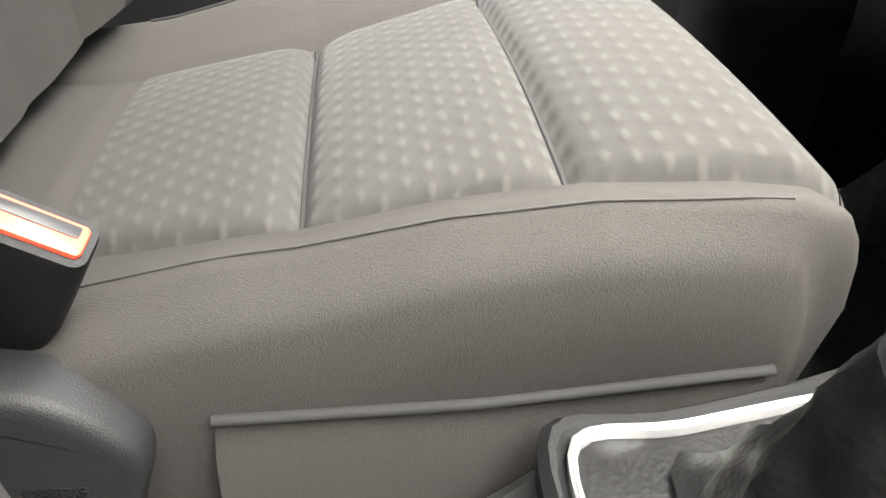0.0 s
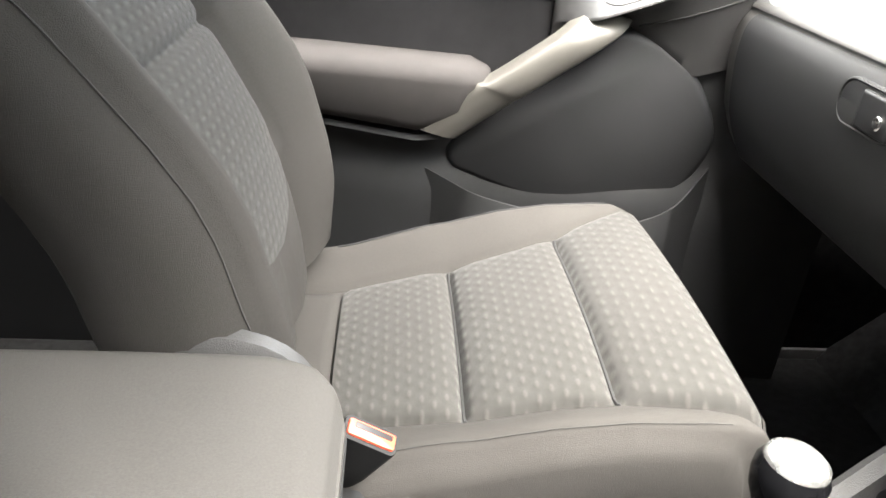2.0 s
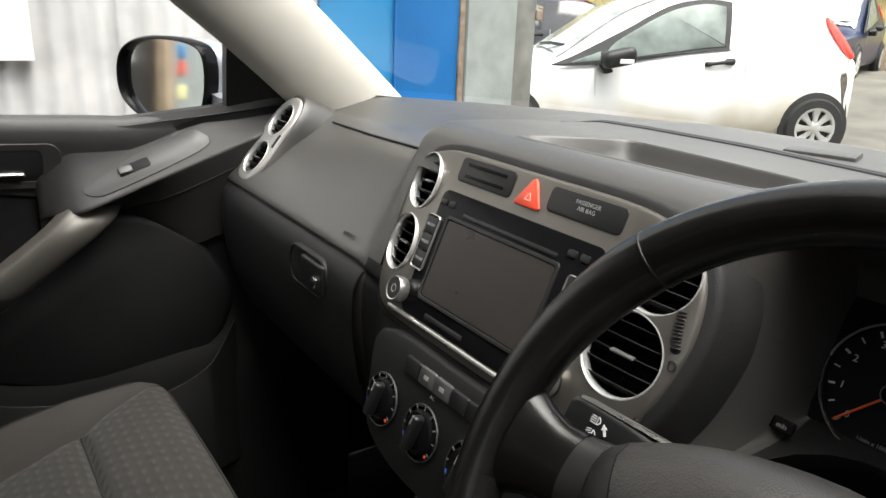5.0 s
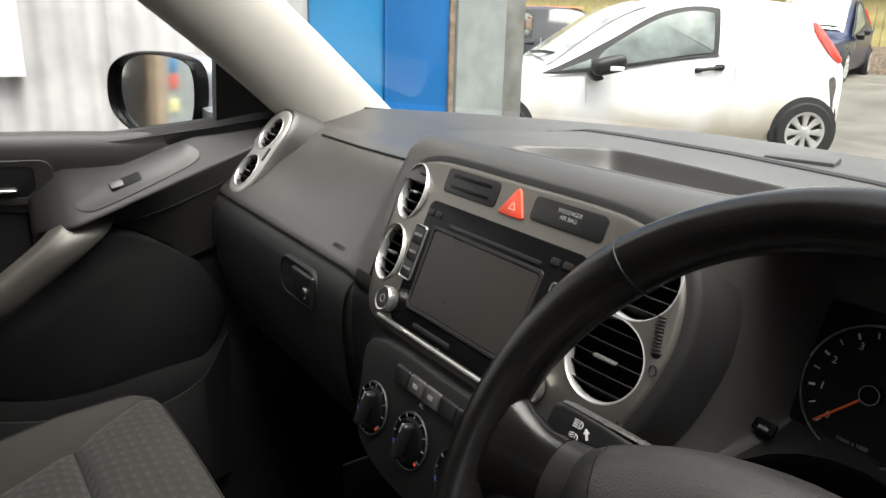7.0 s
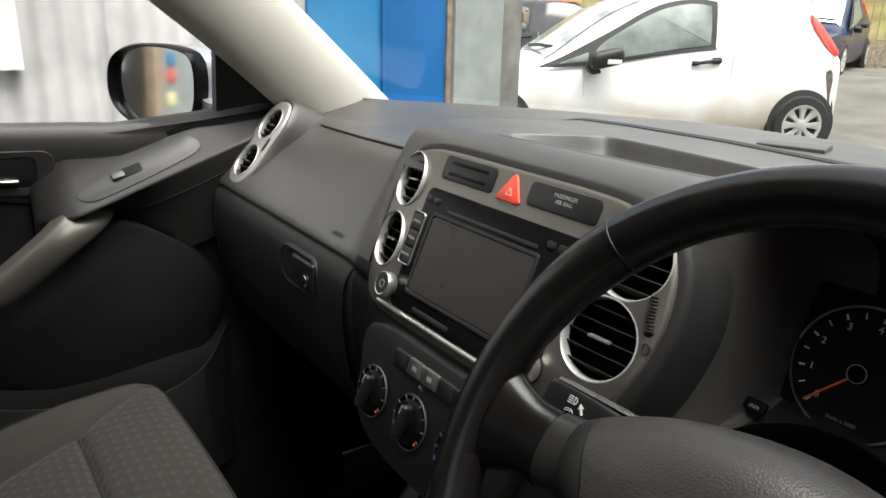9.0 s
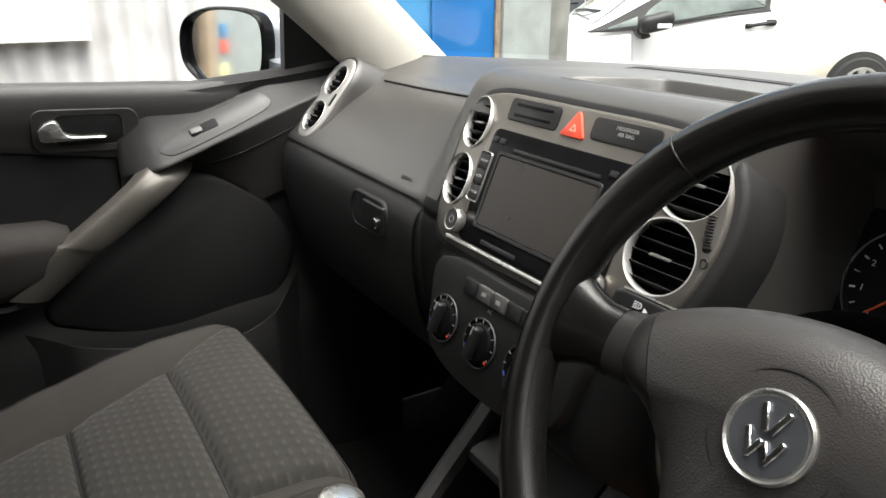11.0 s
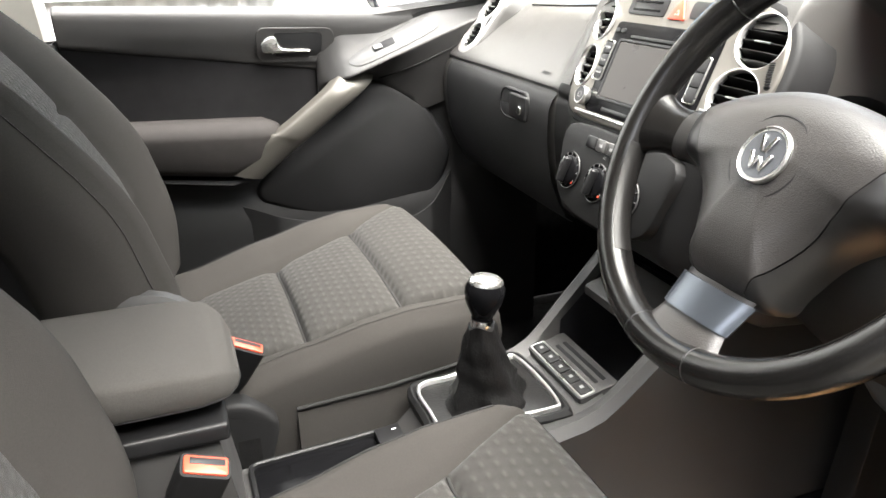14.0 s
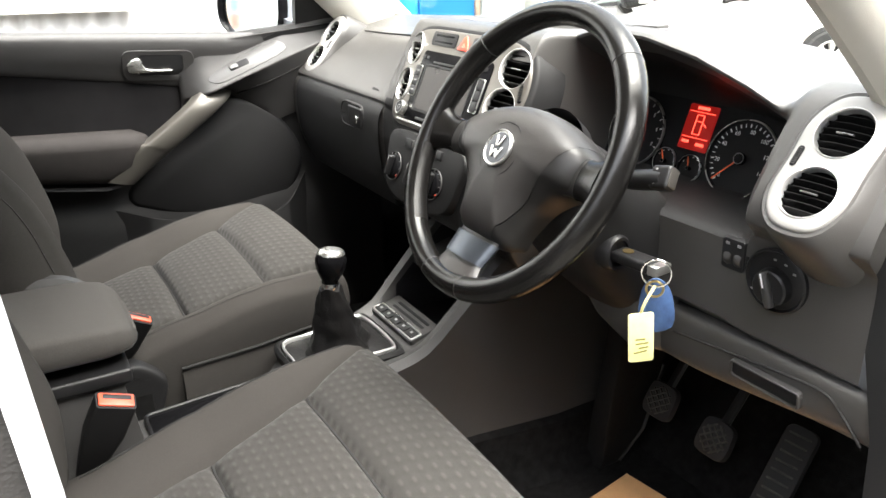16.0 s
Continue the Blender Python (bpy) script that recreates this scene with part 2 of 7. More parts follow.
M = dict(
    cloth=mat("seat_cloth", (0.031, 0.0288, 0.0264), 0.92, vary=0.09, vscale=520, grain=0.5, gscale=1100, spec=0.15),
    lidcloth=mat("armrest_lid_cloth", (0.052, 0.0492, 0.0455), 0.9, vary=0.09, vscale=520, grain=0.45, gscale=900, spec=0.15),
    knit=knit("seat_knit", (0.026, 0.0246, 0.0225), (0.042, 0.0397, 0.0362), 0.0205),
    pad=mat("dash_pad", (0.044, 0.0423, 0.040), 0.40, vary=0.06, grain=0.22, gscale=1050, kind="voronoi", spec=0.6),
    plastic=mat("dark_plastic", (0.030, 0.0292, 0.0285), 0.5, vary=0.1, grain=0.3, gscale=760, kind="voronoi"),
    # black mouldings, and dash areas whose shade is put into the colour
    shroud=mat("dark_and_shaded_plastic", (0.0075, 0.0075, 0.0077), 0.55, vary=0.1, grain=0.2, gscale=1000, kind="voronoi", spec=0.22),
    # trim plastic, darkened to hold the shade low in the cabin
    lowplastic=mat("shaded_trim_plastic", (0.0110, 0.0110, 0.0112), 0.55, vary=0.1, grain=0.22, gscale=1000, kind="voronoi", spec=0.22),
    black=mat("black_plastic", (0.010, 0.010, 0.0105), 0.42, vary=0.1, grain=0.1, gscale=700, spec=0.32),
    gloss=mat("gloss_black", (0.0045, 0.0045, 0.005), 0.2, vary=0.1, spec=0.07),
    silver=mat("silver_paint", (0.168, 0.158, 0.142), 0.36, metal=0.8, vary=0.04, grain=0.05, gscale=1500),
    chrome=mat("chrome", (0.78, 0.78, 0.78), 0.12, metal=1.0, vary=0.04),
    satin=mat("satin_metal", (0.5, 0.5, 0.48), 0.28, metal=0.9, vary=0.05),
    leather=mat("wheel_leather", (0.0045, 0.0042, 0.004), 0.24, vary=0.2, vscale=30, grain=0.16, gscale=1000, kind="voronoi", depth=0.0004, spec=0.42),
    perforated=mat("perforated_leather", (0.0055, 0.0052, 0.005), 0.38, vary=0.1, grain=0.3, gscale=700, kind="voronoi", depth=0.0006, spec=0.22),
    hub=mat("airbag_cover", (0.0245, 0.0227, 0.0215), 0.40, vary=0.08, grain=0.2, gscale=850, kind="voronoi"),
    boot=mat("boot_leather", (0.007, 0.0068, 0.0068), 0.45, vary=0.2, grain=0.3, gscale=300, kind="voronoi", spec=0.25),
    carpet=mat("carpet", (0.011, 0.0108, 0.0108), 0.97, vary=0.35, vscale=60, grain=0.9, gscale=700, spec=0.05, depth=0.003),
    red=mat("buckle_red", (0.55, 0.075, 0.035), 0.4, vary=0.08),
    hazard=mat("hazard_red", (0.7, 0.07, 0.035), 0.35, vary=0.06),
    trim=mat("light_trim", (0.44, 0.425, 0.38), 0.75, vary=0.05, grain=0.2, gscale=800),
    screen=mat("screen_glass", (0.022, 0.019, 0.017), 0.30, vary=0.1, spec=0.24),
    dialface=mat("dial_black", (0.006, 0.006, 0.007), 0.6, vary=0.05, spec=0.2),
    white=mat("white_print", (0.7, 0.7, 0.7), 0.5, vary=0.03),
    dim=mat("grey_print", (0.22, 0.22, 0.22), 0.5, vary=0.03),
    needle=mat("orange_needle", (0.8, 0.13, 0.03), 0.4),
    mirror=mat("mirror_glass", (0.85, 0.86, 0.86), 0.02, metal=1.0, vary=0.01),
    carpaint=mat("silver_car_paint", (0.3, 0.32, 0.35), 0.3, metal=0.5, vary=0.05, coat=0.6),
    slat=mat("vent_slat_black", (0.006, 0.006, 0.006), 0.45, vary=0.1, spec=0.1),
    faintseam=mat("grey_thread", (0.022, 0.0207, 0.019), 0.9),
    spokeblack=mat("smooth_spoke_plastic", (0.014, 0.0135, 0.013), 0.4, vary=0.1, spec=0.4),
    worn=mat("worn_rubber", (0.045, 0.043, 0.039), 0.8, vary=0.4, vscale=60),
    seam=mat("dark_thread", (0.008, 0.0078, 0.0075), 0.9),
    brick=mat("unseen_wall", (0.085, 0.08, 0.074), 0.9, vary=0.3, vscale=4, grain=0.4, gscale=30, depth=0.005),
    glass=pane_mat("window_glass"),
    rearglass=pane_mat("tinted_rear_glass", (0.5, 0.52, 0.5), 0.05),
    screenglass=pane_mat("tinted_windscreen", (0.90, 0.92, 0.89), 0.045),
    doorcloth=mat("dark_door_cloth", (0.0150, 0.0143, 0.0150), 0.9, vary=0.15, vscale=25, grain=0.35, gscale=900, spec=0.15),
    brushed=mat("brushed_spoke_metal", (0.075, 0.085, 0.10), 0.33, metal=0.8, vary=0.06),
    postflank=mat("dark_post_flank", (0.2, 0.2, 0.185), 0.85, vary=0.3, vscale=9, grain=0.4, gscale=70, depth=0.003),
    shutline=mat("grey_shut_line", (0.55, 0.55, 0.54), 0.7),
    pullsilver=mat("pull_strip_silver", (0.092, 0.086, 0.076), 0.38, metal=0.4, vary=0.06, grain=0.05, gscale=1500),
    ventsilver=mat("vent_frame_silver", (0.34, 0.333, 0.318), 0.40, metal=0.5, vary=0.04, grain=0.05, gscale=1500),
    armpad=mat("armrest_cloth", (0.029, 0.0262, 0.025), 0.85, vary=0.1, vscale=40, grain=0.3, gscale=900, spec=0.2),
    bright=mat("bright_trim", (0.66, 0.66, 0.65), 0.3, metal=0.7, vary=0.05),
    print=mat("faint_print", (0.1, 0.1, 0.1), 0.5, vary=0.03),
    pillar=mat("painted_pillar", (0.72, 0.73, 0.74), 0.35, vary=0.04, coat=0.4),
    steel=mat("corrugated_steel", (0.52, 0.508, 0.50), 0.55, metal=0.1, vary=0.2, vscale=6, grain=0.2, gscale=60),
    pale=mat("pale_sheet", (0.8, 0.8, 0.79), 0.6, vary=0.06, vscale=4),
    bluepaint=mat("blue_painted_door", (0.006, 0.125, 0.37), 0.5, vary=0.14, vscale=3, grain=0.15, gscale=40),
    # paler blue, for the door strip that catches light and a notice
    bluepale=mat("pale_blue_paint", (0.02, 0.20, 0.44), 0.45, vary=0.14, vscale=3, grain=0.15, gscale=40),
    podgrey=mat("switch_pod_grey", (0.05, 0.049, 0.048), 0.34, vary=0.06, grain=0.12, gscale=900),
    concrete=mat("grey_post", (0.3, 0.33, 0.32), 0.85, vary=0.2, vscale=8, grain=0.5, gscale=70, depth=0.004),
    rust=mat("rusty_edge", (0.26, 0.2, 0.15), 0.9, vary=0.4, vscale=20, grain=0.4, gscale=90),
    asphalt=mat("asphalt_yard", (0.112, 0.105, 0.090), 0.92, vary=0.35, vscale=1.3, grain=0.7, gscale=45, depth=0.01),
    whitecar=road_dirt(mat("white_car_paint", (0.8, 0.8, 0.8), 0.3, vary=0.03, vscale=3, coat=0.6)),
    # noise in the glass colour stands for reflected trees
    carglass=mat("reflection_mottled_glass", (0.15, 0.175, 0.165), 0.20, vary=0.45, vscale=3.5, spec=0.45),
    # pale sky and tree reflections painted into the windscreen colour
    skyglass=mat("reflection_mottled_windscreen", (0.60, 0.63, 0.60), 0.10, metal=0.6, vary=0.45, vscale=5),
    bumper_bare=mat("bare_bumper", (0.10, 0.085, 0.07), 0.7, vary=0.6, vscale=20),
    tyre=mat("tyre_rubber", (0.015, 0.015, 0.015), 0.85, vary=0.2),
    hubcap=mat("hubcap_silver", (0.5, 0.5, 0.48), 0.4, metal=0.4, vary=0.1),
    lamp_red=mat("tail_lamp_red", (0.7, 0.05, 0.03), 0.2, coat=0.5),
    lamp_clear=mat("clear_lamp", (0.75, 0.75, 0.72), 0.15, coat=0.5),
    navy=mat("navy_car_paint", (0.009, 0.018, 0.055), 0.3, vary=0.1, coat=0.15),
    darkcar=mat("dark_car_paint", (0.02, 0.02, 0.024), 0.25, vary=0.1, coat=0.7),
    orange=mat("orange_roof_paint", (0.6, 0.11, 0.03), 0.35, vary=0.1),
    fence=mat("weathered_fence", (0.44, 0.37, 0.15), 0.85, vary=0.35, vscale=3, grain=0.3, gscale=30),
    soil=mat("leaf_litter", (0.09, 0.06, 0.04), 0.95, vary=0.5, vscale=12, grain=0.9, gscale=50, depth=0.02),
    teal=mat("teal_paint", (0.22, 0.5, 0.45), 0.5, vary=0.08),
    tag=mat("key_tag_yellow", (0.85, 0.79, 0.36), 0.5, vary=0.1, vscale=60),
    fob=mat("blue_leather_fob", (0.06, 0.12, 0.27), 0.6, vary=0.3, vscale=60, grain=0.3, gscale=300),
    brass=mat("brass_key", (0.6, 0.45, 0.2), 0.3, metal=1.0),
    card=mat("brown_cardboard", (0.55, 0.31, 0.14), 0.85, vary=0.08, vscale=30),
    display=glow("red_display", (1.0, 0.012, 0.006), 0.016),
    displaylit=glow("red_display_lit", (1.0, 0.07, 0.04), 0.40),
    wood=mat("door_frame_wood", (0.4, 0.3, 0.2), 0.7, vary=0.2),
)


# ---- mesh helpers ----
def finish(me, smooth=38):
    for p in me.polygons:
        p.use_smooth = True
    me.set_sharp_from_angle(angle=radians(smooth))
    return me


def thing(name, at, label, category, kind="", group=""):
    ob = new(name)
    ob.empty_display_size = 0.05
    ob.location = at
    return tagged(ob, label, category, group, kind)


def base_of(ob):
    p = Vector((0, 0, 0))
    while ob is not None:
        p = p + ob.location
        ob = ob.parent
    return p


def part(name, bm, material, parent=None, label="", smooth=38):
    """Link a bmesh (in world coordinates) as one mesh object, under a thing or a part."""
    me = bpy.data.meshes.new(name)
    if isinstance(bm, tuple):
        me.from_pydata(*bm)
        me.validate()
    else:
        bm.normal_update()
        bm.to_mesh(me)
        bm.free()
    finish(me, smooth)
    mats = material if isinstance(material, (list, tuple)) else [material]
    for mm in mats:
        me.materials.append(mm)
    ob = new(name, me)
    if parent is not None:
        ob.parent = parent
        me.transform(Matrix.Translation(-base_of(parent)))
    if label:
        ob["label"] = label
    return ob


def merged(*bms):
    out = bmesh.new()
    for b in bms:
        me = bpy.data.meshes.new("tmp")
        b.to_mesh(me)
        b.free()
        out.from_mesh(me)
        bpy.data.meshes.remove(me)
    return out


def axes(origin, right, up):
    """A matrix whose x is right, y is up and z comes out of the surface."""
    r = Vector(right).normalized()
    u = Vector(up)
    u = (u - u.dot(r) * r).normalized()
    n = r.cross(u)
    m = Matrix((r, u, n)).transposed().to_4x4()
    m.translation = Vector(origin)
    return m


def rbox(sx, sy, sz, m=None, bevel=0.003, seg=2):
    bm = bmesh.new()
    bmesh.ops.create_cube(bm, size=1)
    bmesh.ops.scale(bm, vec=(sx, sy, sz), verts=bm.verts)
    if bevel:
        bmesh.ops.bevel(bm, geom=bm.edges[:], offset=min(bevel, 0.48 * min(sx, sy, sz)), segments=seg, affect="EDGES", profile=0.6)
    if m is not None:
        bm.transform(m)
    return bm


def box(a, b, bevel=0.003, seg=2):
    a, b = Vector(a), Vector(b)
    d = b - a
    return rbox(abs(d.x), abs(d.y), abs(d.z), Matrix.Translation((a + b) / 2), bevel, seg)


def loft(rings, closed=True, caps=True):
    """Skin a list of equally long rings of points."""
    bm = bmesh.new()
    vs = [[bm.verts.new(p) for p in r] for r in rings]
    n = len(vs[0])
    for a, b in zip(vs, vs[1:]):
        for i in range(n if closed else n - 1):
            j = (i + 1) % n
            try:
                bm.faces.new((a[i], a[j], b[j], b[i]))
            except ValueError:
                pass
    if caps and closed:
        bm.faces.new(vs[0][::-1])
        bm.faces.new(vs[-1])
    bmesh.ops.remove_doubles(bm, verts=bm.verts, dist=1e-5)
    bmesh.ops.recalc_face_normals(bm, faces=bm.faces)
    return bm


def lathe(profile, m, n=32):
    """Turn (radius, height) pairs round the local z of m."""
    rings = []
    for r, h in profile:
        r = max(r, 1e-5)
        rings.append([m @ Vector((r * math.cos(2 * math.pi * i / n), r * math.sin(2 * math.pi * i / n), h)) for i in range(n)])
    if profile[0][0] > 1e-3 and profile[-1][0] > 1e-3:
        rings.append(rings[0])
    return loft(rings, True, False)


def tube(path, radius, n=10, closed=False, flat=1.0, ref=(0, 0, 1)):
    """A round or flattened bar along a path."""
    pts = [Vector(p) for p in path]
    rings = []
    k = len(pts)
    for i, p in enumerate(pts):
        a = pts[(i - 1) % k] if closed or i else pts[0]
        b = pts[(i + 1) % k] if closed or i < k - 1 else pts[-1]
        d = (b - a).normalized()
        s = d.cross(Vector(ref))
        s = s.normalized() if s.length > 1e-4 else d.orthogonal().normalized()
        u = s.cross(d)
        r = radius[i] if isinstance(radius, (list, tuple)) else radius
        rings.append([p + r * (math.cos(q) * s + flat * math.sin(q) * u) for q in [2 * math.pi * j / n for j in range(n)]])
    if closed:
        rings.append(rings[0])
        return loft(rings, True, False)
    return loft(rings, True, True)


def curve(points, n=8):
    """Points on a smooth line through the given points."""
    p = [Vector(q) for q in points]
    p = [2 * p[0] - p[1]] + p + [2 * p[-1] - p[-2]]
    out = []
    for i in range(1, len(p) - 2):
        for k in range(n):
            t = k / n
            a, b, c, d = p[i - 1 : i + 3]
            out.append(0.5 * ((2 * b) + (c - a) * t + (2 * a - 5 * b + 4 * c - d) * t * t + (3 * b - a - 3 * c + d) * t ** 3))
    out.append(p[-2])
    return out


def outline(points, n=6):
    """A smooth closed outline through 2D points."""
    k = len(points)
    p = [Vector((*q, 0)) for q in points]
    out = []
    for i in range(k):
        a, b, c, d = p[(i - 1) % k], p[i], p[(i + 1) % k], p[(i + 2) % k]
        for j in range(n):
            t = j / n
            v = 0.5 * ((2 * b) + (c - a) * t + (2 * a - 5 * b + 4 * c - d) * t * t + (3 * b - a - 3 * c + d) * t ** 3)
            out.append((v.x, v.y))
    return out


def rrect(w, h, r, n=5, cx=0.0, cy=0.0):
    out = []
    for sx, sy, a in ((1, 1, 0), (-1, 1, 90), (-1, -1, 180), (1, -1, 270)):
        for i in range(n + 1):
            q = radians(a + 90 * i / n)
            out.append((cx + sx * (w / 2 - r) + r * math.cos(q), cy + sy * (h / 2 - r) + r * math.sin(q)))
    return out


def plate(pts, m, lo, hi, edge=0.0015):
    """A flat piece with the given 2D outline and a rounded upper edge."""
    c = Vector((sum(p[0] for p in pts) / len(pts), sum(p[1] for p in pts) / len(pts)))

    def ring(h, inset):
        out = []
        k = len(pts)
        for i in range(k):
            a, b, d = Vector(pts[i - 1]), Vector(pts[i]), Vector(pts[(i + 1) % k])
            tn = d - a
            nn = Vector((-tn.y, tn.x))
            nn = nn.normalized() if nn.length > 1e-9 else (c - b).normalized()
            if sign < 0:
                nn = -nn
            q = b + inset * nn
            out.append(m @ Vector((q.x, q.y, h)))
        return out

    area = sum(pts[i - 1][0] * pts[i][1] - pts[i][0] * pts[i - 1][1] for i in range(len(pts)))
    sign = 1 if area > 0 else -1
    return loft([ring(lo, 0), ring(hi - edge, 0), ring(hi - edge * 0.3, edge * 0.3), ring(hi, edge)])


def soft_plate(pts, m, steps):
    """A plate with a rounded shoulder; steps are (height, inset) pairs from its foot up."""
    area = sum(pts[i - 1][0] * pts[i][1] - pts[i][0] * pts[i - 1][1] for i in range(len(pts)))
    sign = 1 if area > 0 else -1
    k = len(pts)
    rings = []
    for h, inset in steps:
        ring = []
        for i in range(k):
            tn = Vector(pts[(i + 1) % k]) - Vector(pts[i - 1])
            q = Vector(pts[i]) + Vector((-tn.y, tn.x)).normalized() * inset * sign
            ring.append(m @ Vector((q.x, q.y, h)))
        rings.append(ring)
    return loft(rings)


def bored(ob, cutters):
    """Cut openings through a mesh object."""
    for c in cutters:
        me = bpy.data.meshes.new("cutter")
        c.to_mesh(me)
        c.free()
        tool = bpy.data.objects.new("cutter", me)
        scene.collection.objects.link(tool)
        if ob.parent is not None:
            tool.location = Vector((0, 0, 0))
        md = ob.modifiers.new("bore", "BOOLEAN")
        md.operation, md.solver, md.object = "DIFFERENCE", "EXACT", tool
        bpy.context.view_layer.update()
        dg = bpy.context.evaluated_depsgraph_get()
        fresh = bpy.data.meshes.new_from_object(ob.evaluated_get(dg))
        ob.modifiers.remove(md)
        old = ob.data
        ob.data = fresh
        fresh.name = old.name
        bpy.data.meshes.remove(old)
        bpy.data.objects.remove(tool)
        bpy.data.meshes.remove(me)
    ob.data.set_sharp_from_angle(angle=radians(38))
    return ob


def frame_plate(outer, inner, m, lo, hi, edge=0.0015):
    """A flat ring between two outlines with the same number of points."""
    def lift(pts, h, k=0.0, other=None):
        out = []
        for i, p in enumerate(pts):
            v = Vector(p)
            if k:
                v = v + (Vector(other[i]) - v).normalized() * k
            out.append(m @ Vector((v.x, v.y, h)))
        return out

    rings = [lift(outer, lo), lift(outer, hi - edge), lift(outer, hi, edge, inner), lift(inner, hi, edge, outer), lift(inner, hi - edge), lift(inner, lo), lift(outer, lo)]
    return loft(rings, True, False)


def grid(fn, us, vs, uv=None):
    """An open sheet from fn(u, v)."""
    bm = bmesh.new()
    rows = [[bm.verts.new(fn(u, v)) for v in vs] for u in us]
    lay = bm.loops.layers.uv.new("UVMap") if uv else None
    for i in range(len(us) - 1):
        for j in range(len(vs) - 1):
            f = bm.faces.new((rows[i][j], rows[i + 1][j], rows[i + 1][j + 1], rows[i][j + 1]))
            if lay:
                for lp, (a, b) in zip(f.loops, ((i, j), (i + 1, j), (i + 1, j + 1), (i, j + 1))):
                    lp[lay].uv = uv(us[a], vs[b])
    return bm


def lin(a, b, n):
    return [a + (b - a) * i / (n - 1) for i in range(n)]


def interp(x, table):
    """Smooth value at x of a table of (x, value) rows."""
    if x <= table[0][0]:
        return table[0][1]
    for (a, va), (b, vb) in zip(table, table[1:]):
        if x <= b:
            t = (x - a) / (b - a)
            return va + (vb - va) * t
    return table[-1][1]


def smooth01(a, b, x):
    t = max(0.0, min(1.0, (x - a) / (b - a)))
    return t * t * (3 - 2 * t)


def text_on(name, words, size, m, material, parent, label=""):
    """Printed words as thin raised lettering, lying in the x-y plane of m."""
    cu = bpy.data.curves.new(name, "FONT")
    cu.body, cu.size, cu.extrude, cu.align_x, cu.align_y, cu.resolution_u = words, size, 0.0002, "CENTER", "CENTER", 2
    tmp = bpy.data.objects.new("tmp", cu)
    me = bpy.data.meshes.new_from_object(tmp)
    bpy.data.objects.remove(tmp)
    me.transform(m)
    me.materials.clear()
    me.materials.append(material)
    me.name = name
    ob = new(name, me)
    ob.parent = parent
    me.transform(Matrix.Translation(-base_of(parent)))
    if label:
        ob["label"] = label
    return ob

# ---- outside: yard, building and parked cars ----
GROUND = -0.40


def ground():
    def f(u, v):
        return (u, v, GROUND + 0.38 * smooth01(9.3, 12.3, u - 0.15 * v) + 0.05 * smooth01(3.0, 5.0, u) + 0.012 * noise.noise(Vector((u * 0.35, v * 0.35, 0))))

    us = [-3000, -300, -60] + lin(-20, 30, 40) + [80, 400, 3000]
    ob = part("ground", grid(f, us, us), M["asphalt"])
    tagged(ob, "worn grey-brown asphalt yard with dirt and loose grit", "ground", kind="structure")


def corrugated(name, x0, x1, z0, z1, y, material, label, category, wave=0.076, depth=0.009, kind="structure"):
    n = int((x1 - x0) / wave * 8)
    xs = lin(x0, x1, n)

    def prof(x):
        return depth * math.sin(2 * math.pi * x / wave)

    rings = []
    for z in lin(z0, z1, 6):
        rings.append([(x, y + prof(x) + 0.004 * noise.noise(Vector((x * 2, z * 2, 3))), z) for x in xs] + [(x, y + prof(x) + 0.012, z) for x in reversed(xs)])
    ob = part(name, loft(rings), material, smooth=60)
    return tagged(ob, label, category, kind=kind)


ground()
# unseen dark wall, added to cut sky light through the driver's doorway
YARD_Y = -2.9
unseen_wall = part("wall_blocker", box((-12, YARD_Y - 0.2, GROUND), (12, YARD_Y, 2.9), 0.02), M["brick"])
tagged(unseen_wall, "plain dark wall, added out of view to block sky light", "wall", kind="structure")
WALL_Y = 2.42
# unseen upper part carried up to 5.2 to block sky above the side window
corrugated("wall_shed", -7.0, 0.66, GROUND, 5.2, WALL_Y, M["steel"], "weathered pale grey corrugated steel shed wall", "wall")
corrugated("wall_shed_end", 0.64, 1.40, GROUND, 5.2, WALL_Y - 0.022, M["steel"], "overlapping sheet of weathered corrugated steel wall", "wall")
white_sheet = part("wall_sheet_white", box((-2.6, WALL_Y - 0.052, 0.70), (0.37, WALL_Y - 0.030, 3.3), 0.003), M["pale"])
tagged(white_sheet, "plain white sheet fixed over the corrugated shed wall", "wall sheet", kind="structure")

blue = thing("blue_door", (1.6, WALL_Y, GROUND), "tall bright blue painted steel door of the shed", "door")
# light on this strip is put into its paler blue
part("lit_leaf", box((1.405, WALL_Y - 0.03, GROUND + 0.02), (1.755, WALL_Y + 0.03, 3.2), 0.004), M["bluepale"], blue, "blue door strip, coloured paler for the light on it")
part("door_leaf", box((1.758, WALL_Y - 0.034, GROUND + 0.02), (2.085, WALL_Y + 0.03, 3.2), 0.004), M["bluepaint"], blue)
part("folded_edge", box((1.745, WALL_Y - 0.045, GROUND + 0.02), (1.757, WALL_Y - 0.031, 3.2), 0.003), M["bluepaint"], blue)
part("edge_strip", box((2.086, WALL_Y - 0.045, GROUND), (2.115, WALL_Y + 0.03, 3.2), 0.003), M["rust"], blue, "rusty brown edge strip")

post = thing("gate_post", (2.3, WALL_Y, GROUND), "broad weathered grey post with a rusty hinge pin", "post")
part("post_body", box((2.118, WALL_Y - 0.06, GROUND), (2.40, WALL_Y + 0.05, 3.3), 0.01), M["concrete"], post)
part("post_return", box((2.402, WALL_Y - 0.045, GROUND), (2.53, WALL_Y + 0.3, 3.3), 0.01), M["postflank"], post, "darker brown-grey flank")
